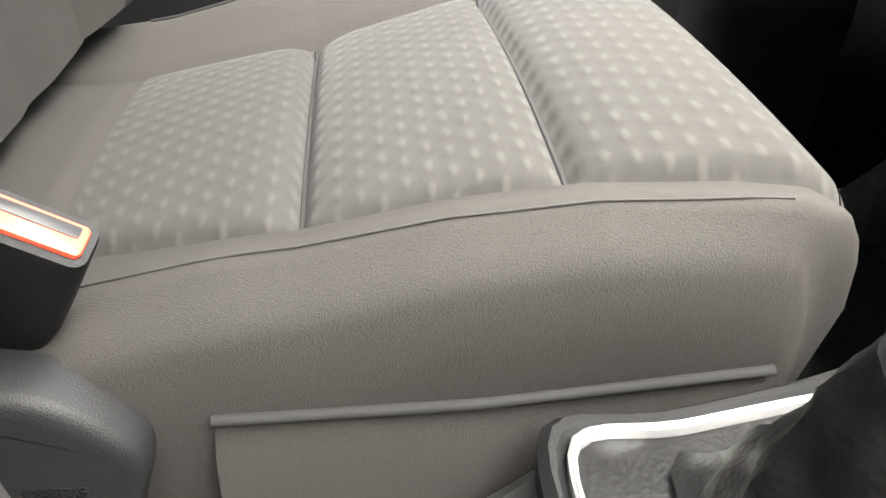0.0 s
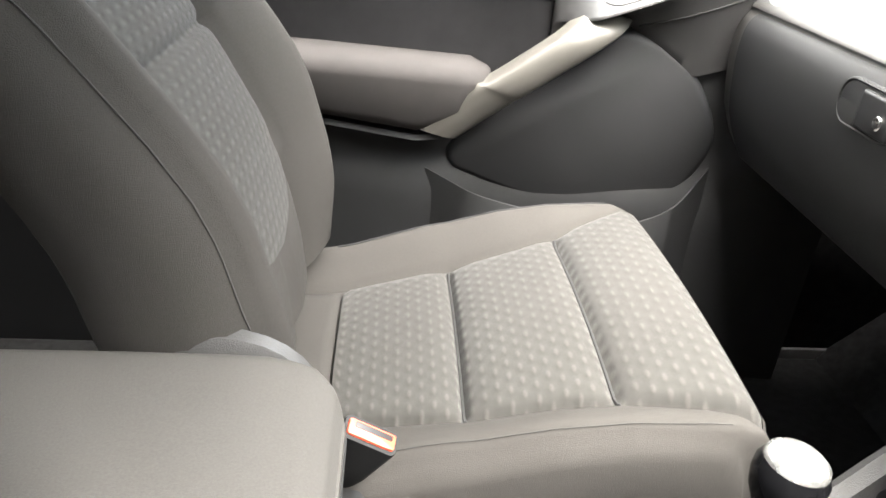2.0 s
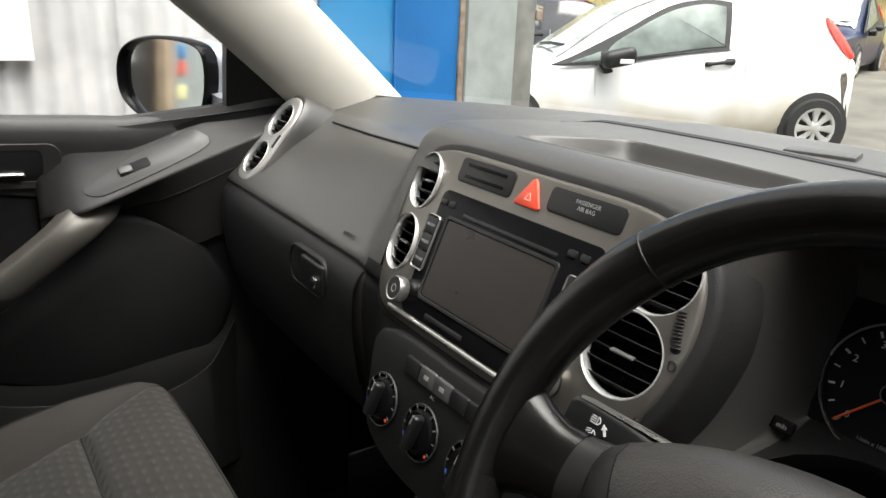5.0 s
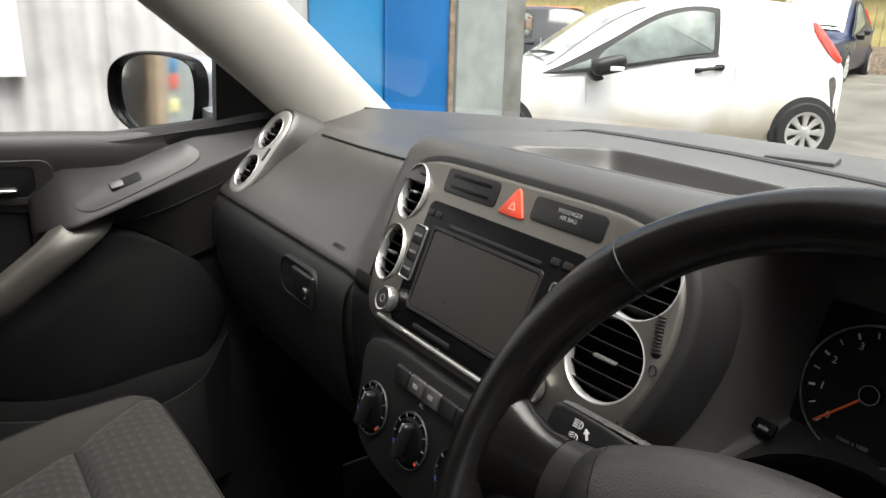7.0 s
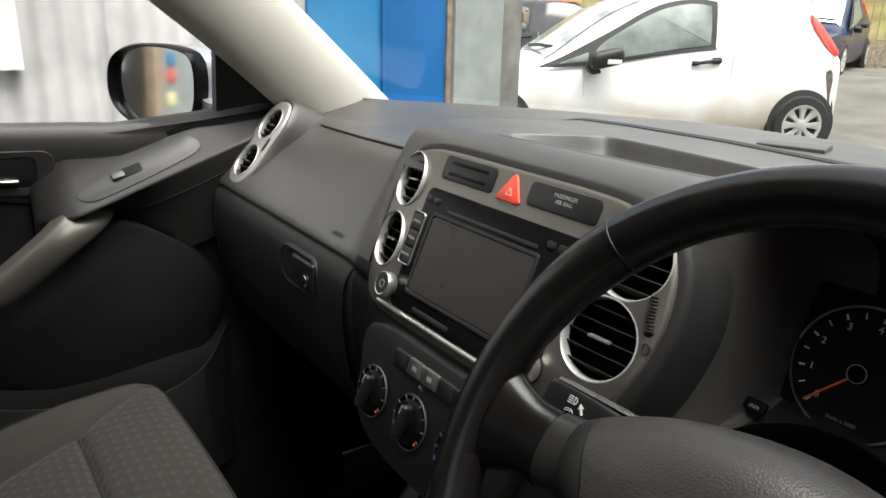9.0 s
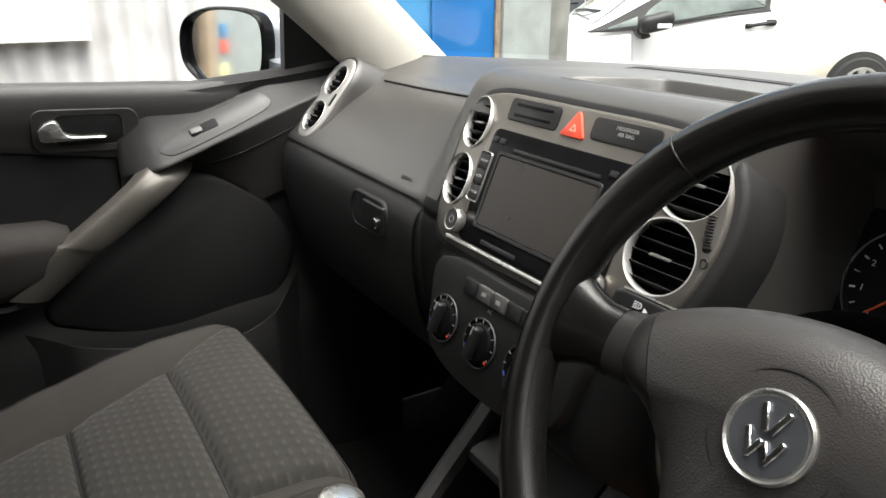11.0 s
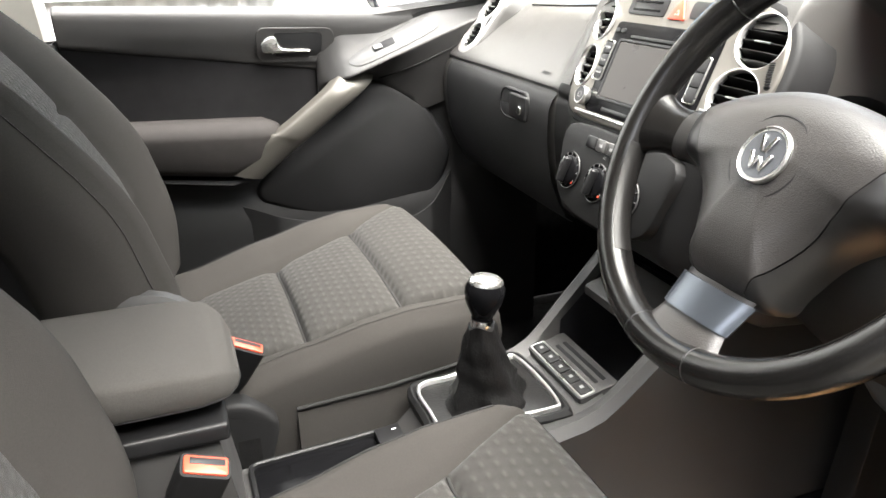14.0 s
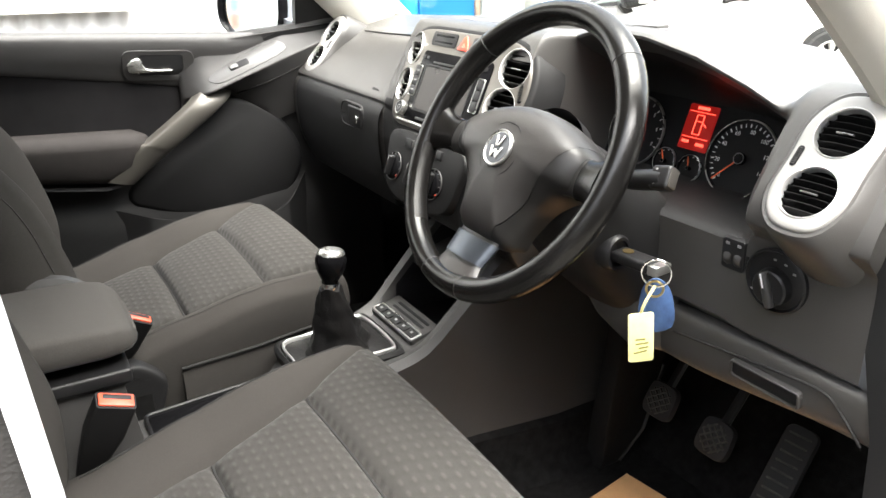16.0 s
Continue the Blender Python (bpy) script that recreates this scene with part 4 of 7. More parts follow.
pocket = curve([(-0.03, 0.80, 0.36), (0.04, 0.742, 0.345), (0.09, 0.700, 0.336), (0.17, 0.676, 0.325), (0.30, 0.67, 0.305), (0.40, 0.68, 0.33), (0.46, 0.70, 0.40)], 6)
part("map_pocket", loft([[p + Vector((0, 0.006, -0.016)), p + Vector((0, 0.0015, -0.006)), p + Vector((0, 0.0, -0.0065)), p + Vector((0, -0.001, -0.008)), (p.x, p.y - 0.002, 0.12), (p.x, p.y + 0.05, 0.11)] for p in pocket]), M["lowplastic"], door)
# handle bezel, lever
hb = axes((0.150, door_y(0.150, 0.674) - 0.0115, 0.674), (1, -0.10, -0.03), (0, -0.12, 1))
hout, hin = rrect(0.156, 0.068, 0.018, 6), rrect(0.096, 0.047, 0.009, 6, 0.004, 0.001)
bez = part("handle_bezel", frame_plate(hout, hin, hb, -0.02, 0.0018, 0.0012), M["plastic"], door, "dark raised handle surround")
part("recess", plate(hin, hb, -0.03, 0.001, 0.0005), M["black"], bez)
lever = outline([(-0.070, -0.002), (-0.066, 0.009), (-0.056, 0.0165), (-0.044, 0.0195), (-0.037, 0.0125), (-0.031, 0.0), (-0.021, -0.0050), (0.0, -0.0060), (0.026, -0.0064), (0.0285, -0.0095), (0.026, -0.0128), (0.0, -0.0136), (-0.03, -0.0150), (-0.060, -0.0155), (-0.068, -0.0110)], 4)
part("release_lever", soft_plate(lever, hb, [(0.001, 0.001), (0.007, 0.0), (0.0105, 0.0008), (0.0125, 0.0020), (0.0135, 0.0032)]), M["satin"], bez, "satin chrome release lever", smooth=60)
# window switch pod
pod_n = (-0.10, -0.55, 0.80)
pod = axes((0.345, 0.7124, 0.6834), (0.9, -0.09, 0.345), Vector((0.9, -0.09, 0.345)).cross(Vector(pod_n)) * -1)
plo = outline([(-0.107, -0.014), (-0.089, 0.001), (-0.025, 0.013), (0.067, 0.018), (0.086, 0.004), (0.090, -0.016), (0.075, -0.027), (0.02, -0.033), (-0.055, -0.036), (-0.092, -0.033)], 5)
sp = part("switch_pod", plate(plo, pod, -0.006, 0.0016, 0.0006), M["podgrey"], door, "satin grey switch pod")
part("pod_gap", frame_plate([(x * 1.010, y * 1.03) for x, y in plo], plo, pod, -0.006, 0.0004, 0.0002), M["black"], sp)
part("switch_recess", plate(rrect(0.048, 0.019, 0.004, 4, -0.028, -0.008), pod, 0.0, 0.0022, 0.0004), M["dialface"], sp)
part("window_switch", rbox(0.020, 0.014, 0.006, pod @ pose(-0.041, -0.008, 0.003, 0, 8, 0), 0.003), M["podgrey"], sp)
# upper pad that runs along the sill into the dash
def wedge_ring(x):
    """The pad's section: a lower flank, the sloping face that carries the switches, and the sill."""
    k = smooth01(0.186, 0.246, x)
    y0 = door_y(x, 0.70) - 0.004
    top = interp(x, SILL)
    d = x - 0.345
    yc, zc = 0.712 - 0.1 * d, 0.684 + 0.383 * d
    yi, zi = yc - 0.037, min(zc - 0.028, top - 0.012)
    yo, zo = yc + 0.022, min(zc + 0.0166, top - 0.004)
    zb = zi - 0.025 - 0.125 * smooth01(0.27, 0.42, x)
    h = zi - zb
    pts = [(y0 + 0.03, zb - 0.004), (y0 + 0.004, zb - 0.002), (y0 - 0.10 * (y0 - yi), zb + 0.20 * h), (y0 - 0.36 * (y0 - yi), zb + 0.45 * h), (y0 - 0.68 * (y0 - yi), zb + 0.70 * h), (yi + 0.006, zi - 0.10 * h), (yi + 0.0005, zi - 0.004), (yi, zi - 0.001), (yi + 0.003, zi + 0.002), (yo, zo), (y0 + 0.002, top + 0.002), (y0 + 0.03, top + 0.003)]
    return [(x, y0 + (y - y0) * k if y < y0 else y, z) for y, z in pts]


part("upper_pad", loft([wedge_ring(x) for x in lin(0.19, 0.62, 44)]), M["plastic"], door, smooth=60)

def on_wedge(x, z):
    """The pad's flank at a given height."""
    ring = wedge_ring(x)
    for a, b in zip(ring[1:], ring[2:7]):
        if a[2] <= z <= b[2]:
            k = (z - a[2]) / max(1e-6, b[2] - a[2])
            return Vector((x, a[1] + (b[1] - a[1]) * k, z))
    return Vector((x, ring[2][1], z))


part("pad_seam", tube([on_wedge(x, interp(x, [(0.30, 0.592), (0.325, 0.605), (0.41, 0.640), (0.495, 0.676), (0.56, 0.722)])) for x in lin(0.315, 0.56, 26)], 0.0016, 6), M["seam"], door)

# rear passenger door, seen past the seat
rd = thing("door_2", (-0.9, 0.8, 0.05), "dark plastic rear passenger door", "car door", kind="structure")
part("panel", loft([[(x, 0.745, -0.06), (x, 0.745, 0.3), (x, 0.75, 0.55), (x, 0.765, 0.60), (x, 0.82, 0.605), (x, 0.86, 0.57), (x, 0.86, -0.06)] for x in lin(-1.62, -0.39, 10)]), M["black"], rd)

# ---- pillars and glass ----
bp = part("pillar_b_left", loft([[(-0.395 + o, 0.80, z), (-0.395 + o, 0.745, z), (-0.30 + o, 0.735, z), (-0.285 + o, 0.75, z), (-0.29 + o, 0.80, z)] for z, o in ((0.705, 0.0), (0.9, -0.015), (1.1, -0.03), (1.25, -0.05))]), M["trim"])
tagged(bp, "light cream plastic centre pillar trim", "pillar", kind="structure")
ps_sill = part("sill_passenger", box((-0.5, 0.735, -0.09), (1.0, 0.86, 0.02), 0.01), M["plastic"])
tagged(ps_sill, "dark plastic passenger door sill", "sill", kind="structure")
bl = part("pillar_b_left_lower", box((-0.395, 0.735, 0.0), (-0.287, 0.82, 0.703), 0.01), M["plastic"])
tagged(bl, "dark plastic lower centre pillar", "pillar", kind="structure")
bs = part("pillar_b_right", loft([[(-0.44 + o, -0.76, z), (-0.44 + o, -0.70, z), (-0.33 + o, -0.70, z), (-0.32 + o, -0.715, z), (-0.33 + o, -0.76, z)] for z, o in ((0.705, 0.0), (0.9, -0.015), (1.1, -0.03), (1.25, -0.05))]), M["trim"])
tagged(bs, "light cream plastic centre pillar trim", "pillar", kind="structure")


def a_pillar(name, s, label):
    c = curve([(0.75, s * 0.675, 0.68), (0.65, s * 0.668, 0.773), (0.544, s * 0.655, 0.866), (0.44, s * 0.64, 0.948), (0.30, s * 0.61, 1.045), (0.08, s * 0.58, 1.18), (-0.1, s * 0.565, 1.24)], 5)
    rings = []
    for i, p in enumerate(c):
        d = (c[min(i + 1, len(c) - 1)] - c[max(i - 1, 0)]).normalized()
        side = Vector((0, 0, 1)).cross(d)
        side = (side - 0.0 * d).normalized()
        up = d.cross(side).normalized()
        w = interp(i / (len(c) - 1), [(0, 0.074), (0.25, 0.072), (0.5, 0.070), (1, 0.06)])
        rings.append([p + w * (math.cos(a) * Vector((0.75, -s * 0.1, 0.66)) + 0.5 * math.sin(a) * Vector((0.0, s, 0.15))) for a in [2 * math.pi * k / 14 for k in range(14)]])
    ob = part(name, loft(rings), M["trim"])
    tagged(ob, label, "pillar", kind="structure")


a_pillar("pillar_a_left", 1, "pale grey-cream windscreen pillar trim")
a_pillar("pillar_a_right", -1, "pale grey-cream windscreen pillar trim")
sail = part("mirror_sail", loft([[(0.47, 0.742 - o, 0.742), (0.685, 0.70 - o, 0.772), (0.60, 0.70 - o, 0.855), (0.50, 0.715 - o, 0.935), (0.475, 0.73 - o, 0.93)] for o in (0.0, 0.02)]), M["black"])
tagged(sail, "black triangular mirror sail in the door corner", "door trim", kind="structure")
glass = part("window_1", grid(lambda u, v: (u, 0.80 - 0.16 * (v - 0.7), v), lin(-0.28, 0.48, 2), lin(0.72, 1.22, 4)), M["glass"])
tagged(glass, "clear passenger side window", "window", kind="structure")
glass.visible_shadow = False
rg = part("window_2", grid(lambda u, v: (u, 0.79 - 0.16 * (v - 0.7), v), lin(-1.0, -0.40, 2), lin(0.606, 1.20, 4)), M["rearglass"])
tagged(rg, "dark tinted rear side window", "window", kind="structure")
rg.visible_shadow = False
ws = part("windscreen", grid(lambda u, v: (1.03 - 0.26 * (u / 0.70) ** 2 - 0.80 * v, u * (1 - 0.1 * v), 0.775 + 0.47 * v), lin(-0.71, 0.71, 17), lin(0, 1, 7)), M["screenglass"])
tagged(ws, "clear curved windscreen", "window", kind="structure")
ws.visible_shadow = False

# exterior mirror
mirror = thing("door_mirror", (0.46, 0.9, 0.72), "silver-blue door mirror with black surround", "mirror")
mm = axes((0.437, 0.93, 0.772), (0.51, -0.86, 0.0), (0.05, 0.0, 1))
mo = outline([(-0.092, 0.0), (-0.082, 0.052), (-0.035, 0.078), (0.036, 0.076), (0.068, 0.05), (0.066, -0.03), (0.036, -0.073), (-0.03, -0.075), (-0.078, -0.045)], 5)


mo = [(x * 1.35, y) for x, y in mo]


def scaled(pts, k, h, shift=0.0):
    return [mm @ Vector((x * k + shift, y * k, h)) for x, y in pts]


part("housing", loft([scaled(mo, 0.925, -0.024), scaled(mo, 0.93, 0.006), scaled(mo, 0.96, 0.011), scaled(mo, 1.0, 0.006), scaled(mo, 1.0, -0.02)], True, False), M["gloss"], mirror, "black mirror surround")
part("shell", loft([scaled(mo, 1.0, -0.021), scaled(mo, 1.0, -0.05, 0.012), scaled(mo, 0.9, -0.085, 0.02), scaled(mo, 0.5, -0.11, 0.02), scaled(mo, 0.05, -0.116, 0.02)], True, True), M["carpaint"], mirror, "silver-blue painted shell")
part("mirror_glass", plate([(x * 0.915, y * 0.925) for x, y in mo], axes((0.436, 0.9285, 0.772), (0.452, -0.892, 0), (0.03, 0.02, 1)), -0.004, 0.001, 0.0005), M["mirror"], mirror, "mirror glass", smooth=3)
part("arm", loft([[(x, y, z - 0.03), (x + 0.05, y, z - 0.03), (x + 0.055, y, z + 0.02), (x, y, z + 0.02)] for x, y, z in ((0.50, 0.76, 0.735), (0.49, 0.83, 0.735), (0.485, 0.89, 0.745))]), M["carpaint"], mirror)

def aperture_x(z):
    return -0.1903 - 0.062 * (z - 0.7735)


def aperture_slice(lo, hi, y0, y1):
    """An upright strip along the leaning edge of the door aperture."""
    return loft([[(lo(z), y0, z), (hi(z), y0, z), (hi(z), y1, z), (lo(z), y1, z)] for z in lin(0.1, 1.15, 8)])


post_r = part("pillar_b_right_post", aperture_slice(lambda z: aperture_x(z) - 0.0041, aperture_x, -0.875, -0.83), M["pillar"])
tagged(post_r, "pale painted metal edge of the door aperture", "pillar", kind="structure")
seal_r = part("pillar_b_right_seal", aperture_slice(lambda z: -0.31, lambda z: aperture_x(z) - 0.0043, -0.872, -0.83), M["plastic"])
tagged(seal_r, "dark trim behind the painted edge of the door aperture", "pillar", kind="structure")

rl = part("wall_rear_side", box((-1.6, 0.742, 0.607), (-1.0, 0.80, 1.24), 0.01), M["doorcloth"])
tagged(rl, "dark rear quarter trim", "wall", kind="structure")
rr = part("wall_rear_right", box((-1.6, -0.80, -0.05), (-0.445, -0.742, 0.62), 0.01), M["doorcloth"])
tagged(rr, "dark rear door panel behind the driver", "wall", kind="structure")
rq = part("wall_rear_quarter", box((-1.6, -0.79, 0.622), (-1.15, -0.745, 1.22), 0.01), M["doorcloth"])
tagged(rq, "dark rear quarter trim", "wall", kind="structure")
rw = part("window_3", grid(lambda u, v: (u, -0.785 + 0.16 * (v - 0.7), v), lin(-1.148, -0.445, 2), lin(0.622, 1.20, 4)), M["screenglass"])
tagged(rw, "rear side window behind the driver", "window", kind="structure")
rw.visible_shadow = False

# ---- dashboard ----
dash = thing("dashboard", (0.6, 0.0, 0.45), "dark grey grained plastic dashboard with silver centre panel", "dashboard")


def dash_profile(y):
    """Cross-section of the dash from the windscreen back, over the edge and down, as (x, z)."""
    c = smooth01(0.245, 0.185, y) if y > 0 else smooth01(0.226, 0.190, -y)
    c_low = smooth01(0.170, 0.118, abs(y))
    ws_x = 0.985 - 0.36 * (abs(y) / 0.66) ** 2 + 0.06
    crown = 0.012 * (1 - (y / 0.7) ** 2)
    if y > 0 or c > 0.999:
        xc = interp(y, [(0.2, 0.532), (0.4, 0.555), (0.57, 0.578)])
        zc = interp(y, [(0.2, 0.765), (0.4, 0.7535), (0.57, 0.7455)])
        side = [(ws_x, 0.765), (ws_x - 0.02, 0.776), (0.70, 0.772 + crown), (0.66, 0.5 * (0.772 + crown + zc + 0.008)), (0.62, zc + 0.007), (xc + 0.030, zc + 0.006), (xc + 0.008, zc + 0.0005), (xc - 0.012, zc - 0.012), (0.5 * xc + 0.236, 0.5 * zc + 0.336), (0.470, 0.668), (0.452, 0.648), (0.456, 0.642), (0.447, 0.628), (0.445, 0.58), (0.455, 0.50), (0.49, 0.43), (0.55, 0.405), (1.03, 0.40)]
    else:
        e = smooth01(-0.62, -0.56, y)
        side = [(ws_x, 0.765), (ws_x - 0.02, 0.776), (0.69, 0.778 + crown), (0.66, 0.778 + crown), (0.63, 0.777 + crown), (0.60, 0.776 + crown), (0.572, 0.770), (0.556, 0.756), (0.525, 0.714), (0.492, 0.664), (0.486, 0.640), (0.490, 0.634), (0.508, 0.618), (0.510, 0.612), (0.5125, 0.600), (0.5145, 0.58), (0.522, 0.450), (1.03, 0.42)]
    mid = [(ws_x, 0.765), (ws_x - 0.02, 0.778), (0.690, 0.795), (0.665, 0.798), (0.610, 0.802), (0.556, 0.804), (0.535, 0.804), (0.514, 0.796), (0.488, 0.742), (0.462, 0.682), (0.447, 0.645), (0.444, 0.63), (0.432, 0.605), (0.420, 0.57), (0.411, 0.535), (0.411, 0.49), (0.45, 0.47), (1.03, 0.44)]
    cs = [c] * 11 + [0.5 * (c + c_low)] + [c_low] * 6
    return [(a[0] + (b[0] - a[0]) * k, a[1] + (b[1] - a[1]) * k) for a, b, k in zip(side, mid, cs)]


def hood_lip(y):
    return interp(-y, [(0.19, 0.800), (0.24, 0.814), (0.33, 0.812), (0.42, 0.795), (0.50, 0.770), (0.57, 0.742)])


def dash_ring(y):
    prof = dash_profile(y)
    if -0.575 < y < -0.165:
        # cluster recess under the hood
        k = smooth01(-0.176, -0.199, y) * smooth01(-0.575, -0.545, y)
        z = hood_lip(y)
        rec = [prof[0], prof[1], (0.70, z - 0.014), (0.66, z - 0.008), (0.62, z - 0.004), (0.595, z - 0.001), (0.572, z), (0.562, z - 0.008), (0.60, z - 0.03), (0.665, z - 0.06), (0.675, 0.70), (0.66, 0.655), (0.645, 0.612), (0.585, 0.605), (0.512, 0.606), (0.512, 0.585), (0.521, 0.455), (1.03, 0.42)]
        prof = [(a[0] + (b[0] - a[0]) * k, a[1] + (b[1] - a[1]) * k) for a, b in zip(prof, rec)]
    return [(x, y, z) for x, z in prof]


def fine(ring, n=3):
    """Round a cross-section a little without losing its corners."""
    out = []
    for a, b in zip(ring, ring[1:]):
        for i in range(n):
            t = i / n
            out.append(tuple(p + (q - p) * t for p, q in zip(a, b)))
    out.append(ring[-1])
    for _ in range(1):
        out = [out[0]] + [tuple((a + 2 * b + c) / 4 for a, b, c in zip(out[i - 1], out[i], out[i + 1])) for i in range(1, len(out) - 1)] + [out[-1]]
    return out


ys = lin(-0.718, -0.58, 7) + lin(-0.57, -0.22, 34) + lin(-0.2165, -0.2005, 6) + lin(-0.1995, -0.174, 26) + lin(-0.170, 0.098, 66) + lin(0.12, 0.165, 3) + lin(0.18, 0.25, 8) + lin(0.28, 0.70, 14)
body_bm = loft([fine(dash_ring(y)) for y in ys], False)


# an open tray is sunk into the dash top: steep at the back and ends, a ramp at the front
TRAY = [(0.548, 0.076), (0.600, 0.059), (0.645, 0.047), (0.6585, 0.032), (0.6600, 0.0), (0.6555, -0.06), (0.6480, -0.12), (0.6430, -0.152), (0.632, -0.168), (0.600, -0.171), (0.566, -0.166), (0.556, -0.12), (0.551, -0.05), (0.547, 0.02)]
FLOOR = [(0.596, 0.026), (0.612, 0.034), (0.633, 0.031), (0.6440, 0.020), (0.6455, 0.0), (0.6415, -0.06), (0.6345, -0.115), (0.6300, -0.136), (0.621, -0.147), (0.608, -0.147), (0.600, -0.138), (0.595, -0.10), (0.592, -0.05), (0.590, 0.0)]
tray_o, tray_i = outline(TRAY, 8), outline(FLOOR, 8)


def inside(x, y, pts):
    hit = False
    for (ax, ay), (bx, by) in zip(pts, pts[1:] + pts[:1]):
        if (ay > y) != (by > y) and x < ax + (y - ay) * (bx - ax) / (by - ay):
            hit = not hit
    return hit


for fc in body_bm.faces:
    # shade below the radio and in the cluster recess, put into a darker colour
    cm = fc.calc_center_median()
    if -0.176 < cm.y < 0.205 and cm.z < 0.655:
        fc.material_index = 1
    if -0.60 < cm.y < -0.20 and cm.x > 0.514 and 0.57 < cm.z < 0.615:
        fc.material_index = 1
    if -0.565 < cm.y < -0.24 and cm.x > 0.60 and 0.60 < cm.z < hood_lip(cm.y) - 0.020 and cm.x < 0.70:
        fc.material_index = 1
body_bm.faces.ensure_lookup_table()
gone = [fc for fc in body_bm.faces if abs(fc.calc_center_median().y) < 0.18 and 0.66 < fc.calc_center_median().z < 0.765 and fc.calc_center_median().x < 0.53]
gone += [fc for fc in body_bm.faces if 0.602 < abs(fc.calc_center_median().y) - (0.0145 if fc.calc_center_median().y < 0 else 0) < 0.66 and 0.672 < fc.calc_center_median().z < 0.738 and fc.calc_center_median().x < 0.56]
bmesh.ops.delete(body_bm, geom=gone, context="FACES")
for i in range(32):
    top = [fc for fc in body_bm.faces if -0.185 < fc.calc_center_median().y < 0.09 and fc.calc_center_median().z > 0.78 and 0.53 < fc.calc_center_median().x < 0.69]
    bmesh.ops.bisect_plane(body_bm, geom=list({v for fc in top for v in fc.verts}) + list({e for fc in top for e in fc.edges}) + top, plane_co=(0.5445 + 0.0037 * i, 0, 0), plane_no=(1, 0, 0))
bmesh.ops.delete(body_bm, geom=[fc for fc in body_bm.faces if fc.calc_center_median().z > 0.78 and inside(fc.calc_center_median().x, fc.calc_center_median().y, [(x + (x - 0.607) * 0.04, y + (y + 0.05) * 0.03) for x, y in tray_o])], context="FACES")
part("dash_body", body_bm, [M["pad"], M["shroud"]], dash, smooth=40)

# centre panel: local x to the car's right, y up the slope, z towards the cabin
CP = axes((0.5072, 0.0, 0.7767), (0, -1, 0), (0.39, 0, 0.92))
half = [(0.0, 0.0085), (0.09, 0.0085), (0.135, 0.005), (0.167, -0.006), (0.185, -0.030), (0.1915, -0.064), (0.1885, -0.095), (0.181, -0.125), (0.167, -0.152), (0.143, -0.166), (0.10, -0.1695), (0.0, -0.1695)]
full = half + [(-x, y) for x, y in reversed(half[1:-1])]
full = outline(full, 4)
def bent(bm):
    """Sweep the panel's flanks back towards the dash."""
    inv = CP.inverted()
    for v in bm.verts:
        p = inv @ v.co
        p.z -= 1.4 * max(0.0, abs(p.x) - 0.112) ** 2
        v.co = CP @ p
    return bm


def dense(pts, m, lo, hi, edge):
    """A plate whose face is split into strips, so that it can bend."""
    bm = plate(pts, m, lo, hi, edge)
    no = m.to_3x3() @ Vector((1, 0, 0))
    for k in range(-19, 20):
        bmesh.ops.bisect_plane(bm, geom=bm.verts[:] + bm.edges[:] + bm.faces[:], plane_co=m @ Vector((k * 0.0105, 0, 0)), plane_no=no)
    return bm


bezel = part("centre_bezel", bent(dense(full, CP, 0.0, 0.010, 0.004)), M["silver"], dash, "satin silver-grey centre bezel")
grow = [(x * 1.045, (y + 0.08) * 1.085 - 0.08) for x, y in full]
# same moulding as the dash pad, coloured darker for its shaded flank
surround = part("bezel_surround", bent(dense(grow, CP, -0.05, 0.0065, 0.0055)), M["lowplastic"], dash)
CENTRE_VENTS = [(CP @ pose(-0.1530, -0.031, 0.0036, 0, -12, 0), 0.0295), (CP @ pose(-0.1545, -0.098, 0.0036, 0, -12, 0), 0.0300), (CP @ pose(0.1515, -0.033, 0.0040, 0, 9, 0), 0.0305), (CP @ pose(0.1470, -0.0965, 0.0046, 0, 8, 0), 0.0320)]


def bore(m, r):
    return lathe([(0.0, -0.05), (r, -0.05), (r, 0.02), (0.0, 0.02)], m, 40)


